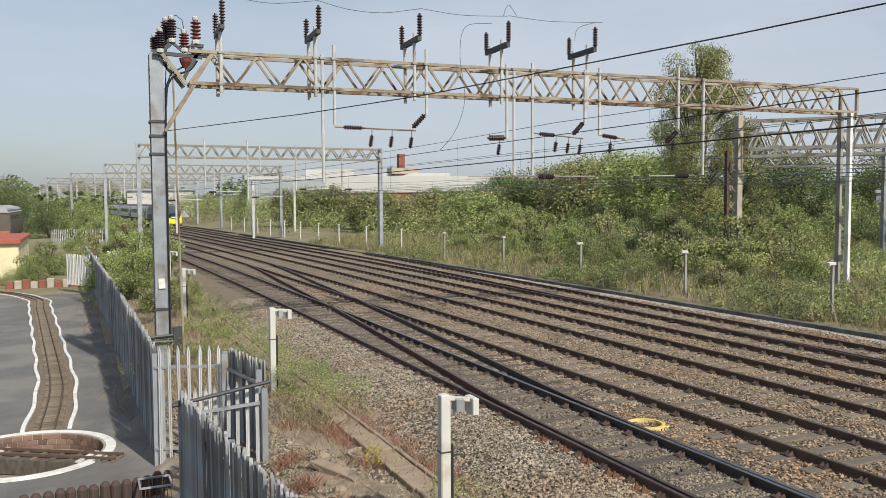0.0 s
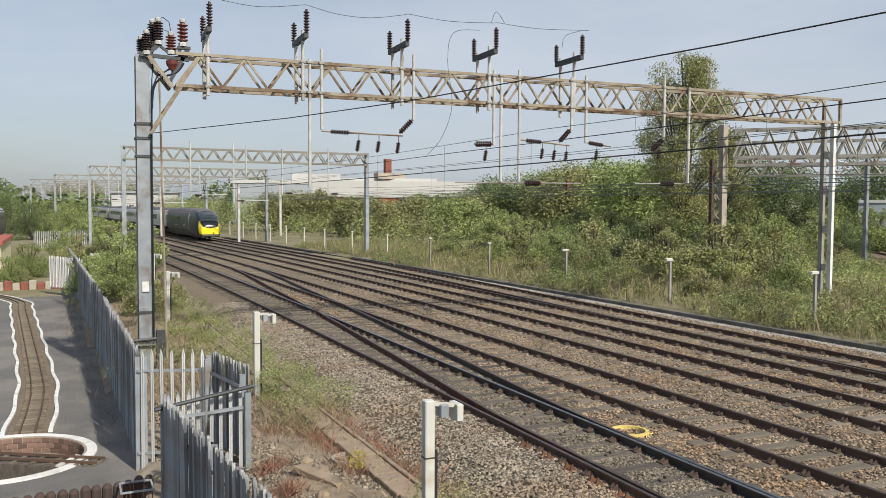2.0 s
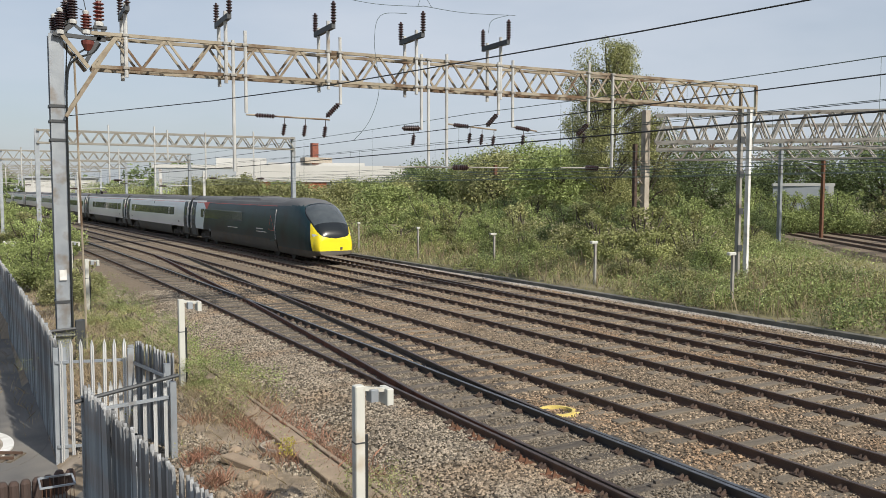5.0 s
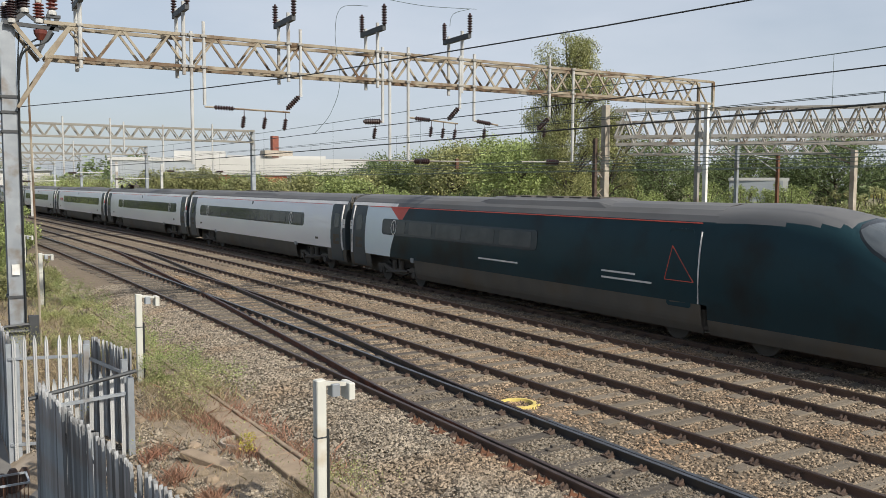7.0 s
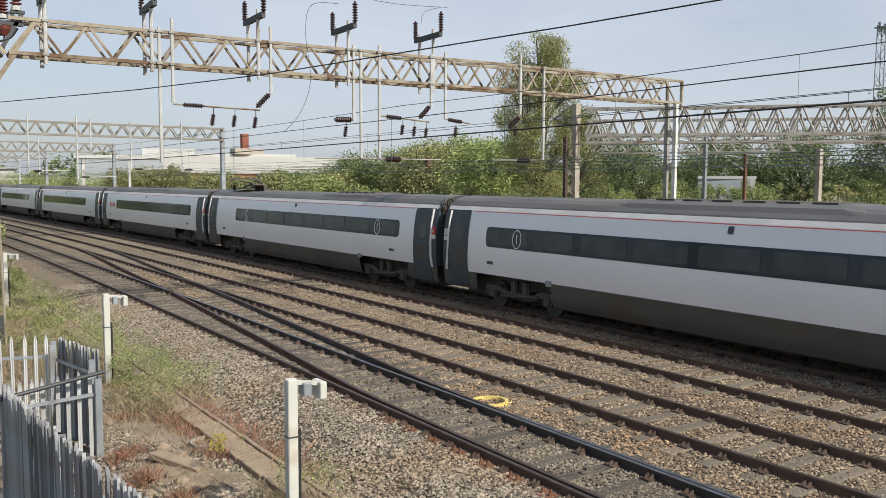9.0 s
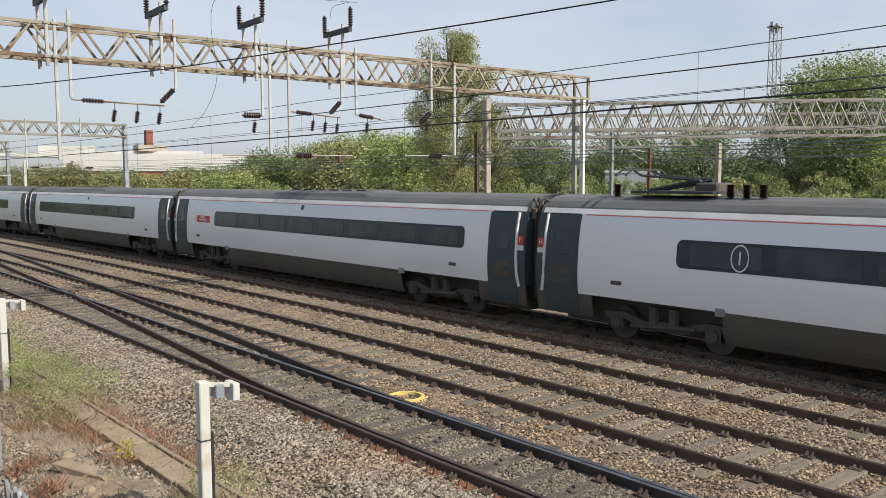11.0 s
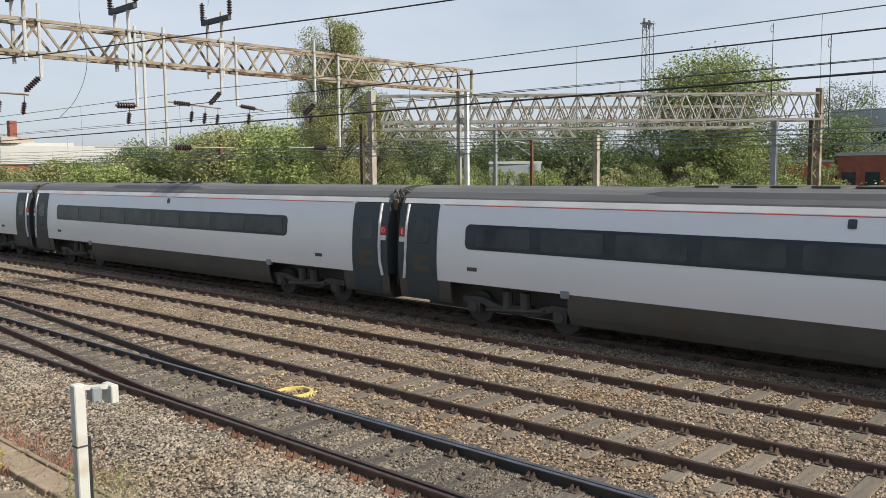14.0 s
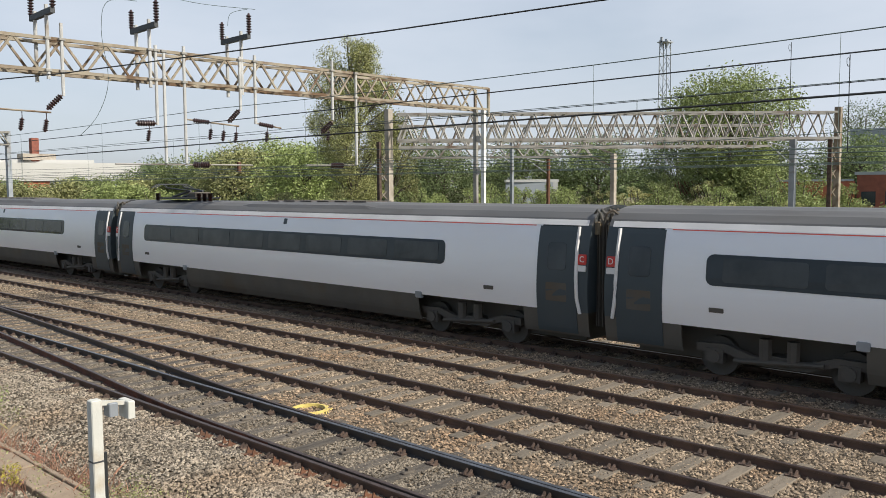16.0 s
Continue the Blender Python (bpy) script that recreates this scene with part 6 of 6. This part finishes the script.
plain_mast(43.0, 34.3, 7.0, M_galv, 0.10)
plain_mast(52.5, 38.3, 6.4, M_rust, 0.10, "rusty overhead line mast in the scrub")
plain_mast(46.8, 17.6, 6.6, M_galv, 0.15)
plain_mast(38.0, 44.0, 5.0, M_white_steel, 0.08)
for x, y in ((17.5, 92), (24.0, 100), (11.5, 112), (13.0, 140)):
    plain_mast(x, y, 6.3, M_white_steel, 0.13)

# the diverging lines on the right
div = tagged(new("railway_track"), "rusty diverging railway tracks in the scrub", "railway track", "", "structure")
for off2 in (-4.4, -2.5, 0.0, 1.9):
    dvx = lambda y, o=off2: 27.0 + 0.74 * y + o
    part("rail", Geo().loft([[(dvx(y) + px, y, 0.74 + pz) for px, pz in ((-0.06, 0), (0.06, 0), (0.035, 0.16), (-0.035, 0.16))] for y in range(6, 106, 4)]), M_rail, div)
dvb = Geo().loft([[(27.0 + 0.74 * y + px, y, pz) for px, pz in ((-6.9, 0.30), (4.4, 0.30), (3.6, 0.76), (-6.1, 0.76))] for y in range(6, 106, 4)])
part("track_bed", dvb, M_ballast, div)
# ---- vegetation ----
def leaf_cloud(geo, r, centres, n, size, flat=0.0, droop=0.0):
    """Many small leaf blades on and inside a set of lumps (x, y, z, radius)."""
    V, F = geo.v, geo.f
    total, cum = 0.0, []
    for c in centres:
        total += c[3] ** 2
        cum.append(total)
    for _ in range(n):
        cx, cy, cz, rad = r.choices(centres, cum_weights=cum)[0]
        u, a = r.uniform(-1, 1), r.uniform(0, 6.2832)
        q = math.sqrt(1 - u * u)
        d = rad * (0.35 + 0.65 * r.random() ** 0.5) * (1 + 0.25 * r.gauss(0, 1) * 0.6)
        x, y, z = cx + d * q * math.cos(a), cy + d * q * math.sin(a), cz + d * u * 0.95
        if z < 0.02:
            z = r.uniform(0.02, 0.3)
        s = r.uniform(*size)
        t = Vector((r.gauss(0, 1), r.gauss(0, 1), r.gauss(0, 0.7) - droop)).normalized()
        b = t.cross(Vector((r.gauss(0, 1), r.gauss(0, 1), r.gauss(0, 1)))).normalized()
        p = Vector((x, y, z))
        k = len(V)
        V.append(tuple(p - t * s))
        V.append(tuple(p + b * s * 0.45 + Vector((0, 0, 0.1 * s))))
        V.append(tuple(p + t * s))
        V.append(tuple(p - b * s * 0.45))
        F.append((k, k + 1, k + 2, k + 3))


def stems(geo, r, centres, base=(0, 0), thick=0.03):
    for cx, cy, cz, rad in centres:
        p0 = Vector((base[0] + r.uniform(-0.2, 0.2), base[1] + r.uniform(-0.2, 0.2), -0.1))
        p1 = Vector((cx, cy, cz))
        mid = p0.lerp(p1, 0.5) + Vector((r.uniform(-0.15, 0.15), r.uniform(-0.15, 0.15), 0.1))
        geo.path([p0, mid, p1], thick, 4)


def bush_proto(seed, w, h, mat, n, label, size=(0.042, 0.088), flowers=0):
    r = random.Random(seed)
    centres = []
    for _ in range(11):
        a, d = r.uniform(0, 6.28), w * r.random() ** 0.6 * 0.8
        top = h * (1 - 0.45 * (d / w) ** 2) * r.uniform(0.55, 1.0)
        rad = r.uniform(0.25, 0.45) * min(w, h)
        centres.append((d * math.cos(a), d * math.sin(a), max(rad * 0.6, top - rad), rad))
    for _ in range(6):
        a, d = r.uniform(0, 6.28), w * r.uniform(0.3, 1.0)
        centres.append((d * math.cos(a), d * math.sin(a), 0.35 * h * r.random() + 0.15, 0.3 * h))
    for _ in range(7):
        a, d = r.uniform(0, 6.28), w * r.random() * 0.8
        centres.append((d * math.cos(a), d * math.sin(a), h * r.uniform(0.8, 1.08), 0.12 * h))
    b = thing("bush", label, "bush", "lineside bushes")
    g1, g2 = Geo(), Geo()
    stems(g1, r, centres)
    leaf_cloud(g2, r, centres, n, size)
    part("branchwork", g1, M_bark, b)
    part("foliage", g2, mat, b)
    if flowers:
        g3_ = Geo()
        leaf_cloud(g3_, r, [(x, y, z + 0.12 * h, rad) for x, y, z, rad in centres[:12]], flowers, (0.03, 0.06))
        part("seed_spray", g3_, M_flower, b, "pale seed heads", kind="stuff")
    return b


PROTOS = [bush_proto(1, 1.7, 2.4, M_leaf, 9500, "dense green scrub bush"), bush_proto(2, 1.6, 2.0, M_leaf_olive, 9000, "olive scrub bush with pale seed heads", flowers=700),
          bush_proto(3, 2.0, 3.2, M_leaf_dark, 10500, "tall dark green scrub bush"), bush_proto(4, 1.5, 1.7, M_leaf_light, 8000, "light yellowish green bush", flowers=350),
          bush_proto(5, 1.8, 2.8, M_leaf, 9500, "green willow scrub bush", (0.044, 0.095)), bush_proto(6, 1.3, 1.2, M_leaf_light, 6000, "low yellow-green weed clump", (0.026, 0.055), 250)]
rv = random.Random(21)
planted = set()


def put_bush(k, x, y, s, sz=1.0):
    base = PROTOS[k]
    m = pose(x, y, ground_z(x, y) - 0.05, 0, 0, rv.uniform(0, 360)) @ Matrix.Diagonal((s, s, s * sz, 1))
    if k not in planted:
        planted.add(k)
        base.matrix_basis = m
        return base
    ob = copy_thing(base, pose(0, 0, 0))
    ob.matrix_basis = m
    return ob


def scrub_height(x, y):
    """The height to which the scrub grows at a place beyond the lines."""
    xb = x - bend(y)
    az, d = math.degrees(math.atan2(x, y)), math.hypot(x, y)
    if xb < 24.5:
        return 0.0
    h = 0.8 + 1.75 * sstep(24.5, 31, xb) + 0.7 * sstep(45, 80, y)
    if az > 45.5:
        h *= 1 - 0.86 * sstep(45.5, 49, az) * (1 - sstep(60, 66, d))
    return h


far_lumps = []
y = 8.0
while y < 130:
    x = 23.0
    while x < 74:
        px, py = x + rv.uniform(-1.0, 1.0), y + rv.uniform(-1.2, 1.2)
        az, d = math.degrees(math.atan2(px, py)), math.hypot(px, py)
        h = scrub_height(px, py)
        ctr = 27.0 + 0.74 * py - 1.3
        on_line = abs(px - ctr) < 6.2 and az > 44
        if h > 0.55 and az < 82 and d < 135 and not on_line and not (px > 62 and py > 100):
            keep_ = rv.random() < (0.95 if d < 75 else 0.6)
            if d > 66:
                far_lumps += [(px + rv.uniform(-1.5, 1.5), py + rv.uniform(-1.5, 1.5), 0.3 + h * rv.uniform(0.25, 0.75), h * 0.33) for _ in range(4)]
            elif keep_ and abs(px - 27.5) + abs(py - 23.7) > 2.0:
                k = rv.choices(range(6), (4, 4, 1.5 if h > 2 else 0.3, 4, 4, 4 if h < 1.6 else 1))[0]
                nat = (2.4, 2.0, 3.2, 1.7, 2.8, 1.2)[k]
                put_bush(k, px, py, min(1.45, max(0.55, h / nat * rv.uniform(0.75, 1.15))), rv.uniform(0.9, 1.1))
        x += 2.3 if d < 60 else 3.6
    y += 2.3 if y < 55 else 3.6
fs = Geo()
for _ in range(150):
    py = rv.uniform(105, 270)
    px = bend(py) + 25 + 26 * rv.random() ** 1.4
    h = 4.9 + (py - 105) * 0.013
    far_lumps += [(px + rv.uniform(-1.5, 1.5), py + rv.uniform(-1.5, 1.5), h * rv.uniform(0.2, 0.8), h * 0.26) for _ in range(4)]
leaf_cloud(fs, rv, far_lumps[::2], 80000, (0.075, 0.17))
solid("far_scrub", fs, M_leaf_olive, "olive green scrub in the distance beyond the lines", "scrub", kind="stuff")
fs = Geo()
leaf_cloud(fs, rv, far_lumps[1::2], 80000, (0.075, 0.17))
solid("far_scrub", fs, M_leaf, "green scrub in the distance beyond the lines", "scrub", kind="stuff")
# scrub on the near verge and beyond the yard fence
for x, y, k, s in ((4.2, 27.5, 1, 0.35), (3.6, 30, 5, 0.4), (4.6, 32.5, 5, 0.35), (3.2, 36, 1, 0.7), (4.2, 40, 1, 0.6), (2.6, 42, 0, 0.8), (1.2, 47, 4, 0.7),
                   (3.3, 24.6, 1, 0.25), (2.9, 26, 5, 0.3), (4.35, 18.7, 0, 0.16), (3.0, 55, 0, 1.0), (4.6, 58, 0, 1.0), (5.0, 64, 4, 1.0), (3.6, 70, 1, 1.2), (1.0, 72, 1, 1.0), (4.0, 80, 0, 1.1), (0.0, 84, 0, 0.9), (2.5, 106, 4, 1.2),
                   (-3.2, 60.5, 0, 0.7), (-2.6, 60.8, 3, 0.5), (-2.2, 67, 0, 0.9), (-2.5, 60.0, 1, 0.5), (-4.5, 59.6, 5, 0.6), (1.5, 112, 4, 1.4), (-1.0, 118, 4, 1.3), (3.0, 122, 0, 1.5), (-4, 135, 2, 1.5), (1, 140, 4, 1.6), (-3, 150, 0, 2.0), (-8, 160, 2, 2.0), (60.6, 48.4, 4, 1.15), (62.0, 46.4, 0, 1.2), (63.4, 44.6, 4, 1.15), (56.5, 44.5, 0, 1.3), (59, 41.5, 4, 1.2), (55.5, 47.5, 4, 1.2), (60.5, 38, 1, 1.4), (57.5, 49, 0, 1.4), (61.5, 45, 0, 1.2), (62.5, 34.5, 4, 1.2), (64, 30, 0, 1.3), (66, 26, 4, 1.3), (65, 38, 1, 1.5), (80, 33.5, 0, 1.7), (81.5, 30, 4, 1.6), (78, 37.5, 1, 1.8), (82.5, 26.5, 0, 1.4), (76, 41, 4, 1.5)):
    put_bush(k, x, y, s)


def tree(x, y, h, crown, mat, seed, n, label, trunk=0.22, size=(0.12, 0.26), low=0.22, droop=0.3, lumps_=34, taper=0.0):
    r = random.Random(seed)
    t = thing("tree", label, "tree", "trees")
    gz = ground_z(x, y) - 0.2
    tr, lv = Geo(), Geo()
    pts = [Vector((x + r.uniform(-0.15, 0.15) * i, y + r.uniform(-0.15, 0.15) * i, gz + h * 0.92 * i / 6)) for i in range(7)]
    for i in range(6):
        tr.tube(pts[i], pts[i + 1], trunk * (1 - i / 7), trunk * (1 - (i + 1) / 7), 7)
    part("trunk", tr, M_bark, t)
    centres = []
    limbs = Geo()
    for i in range(lumps_):
        u = low + (1 - low) * r.random() ** 0.85
        zc = gz + h * u
        spread = crown * (math.sin(math.pi * min(1, (1.03 - u) / (1.03 - low)) ** 0.75) ** 0.7) * r.uniform(0.35, 1.0) * (1 - taper * u)
        a = r.uniform(0, 6.28)
        c = (x + spread * math.cos(a), y + spread * math.sin(a), zc, crown * r.uniform(0.24, 0.42) * (1 - taper * u))
        centres.append(c)
        root = pts[min(5, int(u * 6 * 0.8))]
        limbs.path([root, Vector(c[:3]) * 0.5 + root * 0.5 + Vector((0, 0, 0.3)), Vector(c[:3])], 0.045, 4)
    part("branchwork", limbs, M_bark, t)
    leaf_cloud(lv, r, centres, n, size, droop=droop)
    part("crown", lv, mat, t)
    return t


M_birch = leaves("M_birch", (0.31, 0.315, 0.135), (0.215, 0.23, 0.10))
tree(37.6, 43.8, 13.7, 4.1, M_birch, 3, 64000, "tall slender birch with yellowing drooping foliage", 0.2, (0.042, 0.09), 0.10, 0.9, 80, 0.5)
tree(40.6, 43.2, 8.6, 2.2, M_birch, 4, 24000, "smaller birch beside the tall one", 0.14, (0.04, 0.085), 0.10, 0.8, 50)
for x, y, h, c, mt_, sd in ((27, 113, 4.8, 3.4, M_leaf_olive, 31), (31.5, 111.5, 4.9, 3.6, M_leaf_olive, 32), (36, 90, 4.0, 3.6, M_leaf_olive, 41), (41, 93, 4.2, 3.6, M_leaf, 42), (44.5, 87, 4.3, 3.4, M_leaf_olive, 43), (38, 80, 3.8, 3.2, M_leaf, 44), (33.5, 98, 4.1, 3.3, M_leaf, 45), (30, 88, 3.6, 3.0, M_leaf_olive, 46), (48, 81, 6.2, 4.4, M_leaf, 5), (46, 71, 6.8, 4.6, M_leaf_olive, 6), (51, 70, 7.4, 4.5, M_leaf, 7), (44, 58, 6.6, 3.6, M_leaf, 8), (50, 96, 6.2, 4.6, M_leaf_dark, 9), (57, 90, 7.4, 5.0, M_leaf_dark, 18),
                           (82, 37, 13.6, 6.3, M_leaf, 11), (88, 46, 9.0, 5.5, M_leaf_dark, 12), (92, 38, 9.0, 6, M_leaf_dark, 13), (84, 54, 8.4, 5.5, M_leaf_dark, 14), (80, 62, 8.2, 5.5, M_leaf_dark, 15), (95, 29, 8.0, 5, M_leaf_dark, 16), (74, 70, 8.0, 5, M_leaf_dark, 17),
                           (144, 43, 15.5, 6, M_leaf_dark, 19), (66, 84, 7.6, 5, M_leaf_dark, 20), (-12, 150, 8.4, 5.5, M_leaf_dark, 23), (-22, 150, 8.8, 6, M_leaf_dark, 24)):
    tree(x, y, h, c, mt_, sd, 52000 if sd == 11 else 17000, "broad leafy tree in the wood beyond the lines" if sd != 11 else "large rounded tree above the portal", 0.25, (0.085, 0.19), 0.12, 0.1, 60)
# far woods on the skyline
fw = Geo()
rw = random.Random(9)
lumps = []
for i in range(150):
    az = radians(rw.uniform(-8, 96))
    d = rw.uniform(170, 420)
    if radians(8) < az < radians(28) and d < 210:
        continue
    hh = rw.uniform(5, 9.5) * d / 220
    for _ in range(3):
        lumps.append((d * math.sin(az) + rw.uniform(-7, 7), d * math.cos(az) + rw.uniform(-7, 7), rw.uniform(0.25, 0.8) * hh, 0.32 * hh))
leaf_cloud(fw, rw, lumps, 34000, (0.6, 1.3))
solid("far_woods", fw, M_leaf_dark, "dark green woods along the skyline", "woods", kind="stuff")


def blades(name, count, pick, mat, label, hr, wr=(0.008, 0.02), lean=0.35, seed=2, category="grass"):
    r = random.Random(seed)
    geo = Geo()
    V, F = geo.v, geo.f
    for _ in range(count):
        x, y = pick(r)
        z = ground_z(x, y) - 0.02
        h = r.uniform(*hr)
        w = r.uniform(*wr) * (1 + y / 40)
        a = r.uniform(0, 6.28)
        lx, ly = r.gauss(0, lean) * h, r.gauss(0, lean) * h
        c, s = math.cos(a) * w, math.sin(a) * w
        k = len(V)
        V.append((x - c, y - s, z))
        V.append((x + c, y + s, z))
        V.append((x + lx * 0.45 + c * 0.7, y + ly * 0.45 + s * 0.7, z + h * 0.6))
        V.append((x + lx, y + ly, z + h))
        V.append((x + lx * 0.45 - c * 0.7, y + ly * 0.45 - s * 0.7, z + h * 0.6))
        F.append((k, k + 1, k + 2, k + 3, k + 4))
    return solid(name, geo, mat, label, category, kind="stuff")


def far_bank(r):
    y = 8 + 70 * r.random() ** 1.3
    return bend(y) + 21.75 + 8.5 * r.random() ** 0.9, y


def patch(cx, cy, rx, ry):
    def pick(r):
        return cx + r.gauss(0, rx), cy + r.gauss(0, ry)
    return pick


blades("weeds", 24000, far_bank, M_grass, "tall green and straw-coloured weeds behind the edging wall", (0.15, 0.5), (0.004, 0.009), 0.5, seed=2)
def beside_line(r):
    """Rough ground on both sides of the diverging lines."""
    while True:
        y = r.uniform(14, 60)
        d = r.uniform(-16, 12)
        if not -8 < d < 5.4 and 27.0 + 0.74 * y + d > 28:
            return 27.0 + 0.74 * y + d, y


blades("weeds", 7000, beside_line, M_grass, "dry grass round the diverging lines", (0.15, 0.45), (0.006, 0.014), 0.5, seed=5)
blades("weeds", 5000, far_bank, M_straw, "dry straw stalks behind the edging wall", (0.4, 0.95), (0.006, 0.014), 0.25, seed=4)
rl = random.Random(6)


def weed_clumps(name, mat, label, clumps, count, zone, size, tall=(0.1, 0.5), seed=0.0, where=far_bank):
    """Low leafy weeds behind the edging wall, each kind keeping to its own patches."""
    low_, geo = [], Geo()
    while len(low_) < clumps:
        x, y = where(rl)
        if noise.noise((x * 0.22, y * 0.16, seed)) + 0.35 * noise.noise((x * 0.9, y * 0.7, seed + 3)) > zone:
            h = rl.uniform(*tall)
            low_.append((x, y, ground_z(x, y) + h * 0.55, max(0.10, h * rl.uniform(0.4, 0.7))))
    leaf_cloud(geo, rl, low_, count, size, droop=-0.5)
    return solid(name, geo, mat, label, "weeds", kind="stuff")


weed_clumps("weed_leaves", M_leaf_light, "leafy yellow-green weeds behind the edging wall", 900, 52000, 0.05, (0.026, 0.064), (0.15, 0.6), 1.0)
weed_clumps("weed_leaves", M_leaf, "leafy green weeds behind the edging wall", 1100, 62000, -0.05, (0.026, 0.066), (0.2, 0.7), 5.0)
weed_clumps("weed_leaves", M_leaf_olive, "olive leafy weeds behind the edging wall", 1100, 62000, -0.05, (0.024, 0.06), (0.15, 0.6), 9.0)
weed_clumps("weed_leaves", M_leaf_dark, "dark green nettle patches behind the edging wall", 420, 26000, 0.18, (0.022, 0.055), (0.3, 0.9), 13.0)
weed_clumps("weed_leaves", M_leaf, "leafy green weeds beside the diverging lines", 700, 30000, -0.10, (0.03, 0.07), (0.3, 0.8), 21.0, beside_line)
weed_clumps("weed_leaves", M_leaf_olive, "olive leafy weeds beside the diverging lines", 700, 30000, -0.10, (0.03, 0.07), (0.3, 0.8), 25.0, beside_line)
weed_clumps("weed_leaves", M_flower, "pale faded flower heads among the weeds", 420, 9000, 0.10, (0.010, 0.024), (0.4, 0.9), 17.0)


def spread_patches(spots):
    def pick(r):
        cx, cy, rx, ry, _ = r.choices(spots, [s[4] for s in spots])[0]
        return cx + r.gauss(0, rx), cy + r.gauss(0, ry)
    return pick


red = [(5.0, 15.3, 0.28, 1.5, 3), (4.3, 15.0, 0.15, 0.5, 1.4), (5.2, 12.4, 0.2, 0.9, 1.6), (3.1, 12.6, 0.13, 0.13, 0.7), (3.15, 13.9, 0.16, 0.14, 0.6), (4.35, 13.2, 0.15, 0.25, 0.8), (3.3, 11.4, 0.10, 0.12, 0.8), (3.65, 16.0, 0.12, 0.12, 0.4)]
straw = [(4.6, 17.3, 0.35, 0.9, 3), (4.1, 16.2, 0.3, 0.7, 2), (3.6, 20.6, 0.6, 1.6, 5), (3.4, 23, 0.8, 1.8, 5), (3.2, 27, 1.0, 3, 5), (2.8, 33, 1.0, 4, 4), (2.2, 41, 1.2, 5, 3), (4.7, 9.9, 0.22, 0.3, 1.6), (4.5, 10.6, 0.2, 0.4, 0.8), (2.0, 22, 0.5, 1.2, 1), (3.6, 13.0, 0.6, 1.6, 0.7)]
green = [(4.5, 21.5, 0.35, 1.4, 1.8), (4.9, 19.0, 0.25, 0.8, 1.2), (4.4, 25.5, 0.6, 2.2, 3), (4.7, 31, 0.4, 3, 3), (4.2, 38, 0.5, 4, 3), (5.2, 17.4, 0.25, 0.5, 1), (4.25, 18.7, 0.14, 0.2, 1)]
blades("red_weeds", 4200, spread_patches(red), M_red_weed, "reddish dry weeds on the gravel verge", (0.05, 0.26), (0.003, 0.006), 0.6, 12, "weeds")
blades("dry_grass", 17000, spread_patches(straw), M_straw, "dry straw-coloured grass on the verge", (0.06, 0.28), (0.003, 0.006), 0.6, 13)
blades("green_weeds", 3600, spread_patches(green), M_grass, "green weeds along the ballast shoulder", (0.06, 0.26), (0.004, 0.009), 0.6, 14, "weeds")
vl = Geo()
low = []
for _ in range(300):
    x, y = spread_patches(green)(rl)
    low.append((x, y, ground_z(x, y) + rl.uniform(0.03, 0.28), rl.uniform(0.08, 0.20)))
leaf_cloud(vl, rl, low, 15000, (0.010, 0.030))
solid("verge_leaves", vl, M_leaf, "leafy green weeds on the verge", "weeds", kind="stuff")
dl, low = Geo(), []
for _ in range(420):
    x, y = spread_patches(straw)(rl)
    low.append((x, y, ground_z(x, y) + rl.uniform(0.02, 0.30), rl.uniform(0.08, 0.22)))
leaf_cloud(dl, rl, low, 20000, (0.008, 0.026))
solid("verge_leaves", dl, M_leaf_olive, "olive brown dying weeds on the verge", "weeds", kind="stuff")

yw = Geo()
leaf_cloud(yw, rl, [(4.05, 12.0, ground_z(4.05, 12.0) + 0.12, 0.15), (4.1, 12.05, ground_z(4.05, 12.0) + 0.25, 0.09)], 420, (0.008, 0.022))
solid("yellow_weed", yw, M_yellow_weed, "small yellow flowering weed on the gravel", "weed", kind="stuff")
rub = random.Random(31)
stones("verge_gravel", 46000, lambda r: (r.uniform(1.6, 5.2), 7 + 18 * r.random() ** 1.3), M_stone_grey, "scattered grey gravel and rubble on the verge", lambda x, y: ground_z(x, y) + 0.005, (0.010, 0.042), 41)
for i in range(26):
    x, y = rub.uniform(2.6, 4.3), rub.uniform(9.0, 16.0)
    s = rub.uniform(0.05, 0.13)
    geo = Geo().loft([[(x + s * k * math.cos(a) * rub.uniform(0.8, 1.15), y + s * k * math.sin(a) * rub.uniform(0.8, 1.15), ground_z(x, y) + z * s) for a in (2 * math.pi * j / 7 for j in range(7))] for k, z in ((1.0, -0.3), (0.95, 0.35), (0.5, 0.75))])
    solid("rubble_stone", geo, M_trough if i % 3 else M_verge, "lump of broken stone on the gravel verge", "stone", "rubble stones")


def motions():
    times_ = [0.25 * k for k in range(65)]
    for i, car in enumerate(train):
        rows = []
        for t in times_:
            g0 = along(t)
            yc = g0 - 12.85 if i == 0 else (g0 + 12.05 + PITCH * (i - 1) if i < 8 else g0 + PITCH * 7 + 12.85)
            rows.append((t, pose(TRACK_X["d"] + bend(yc), yc, 0, 0, 0, bend_yaw(yc) + (180 if i == 8 else 0))))
        walk(car, rows)


motions()
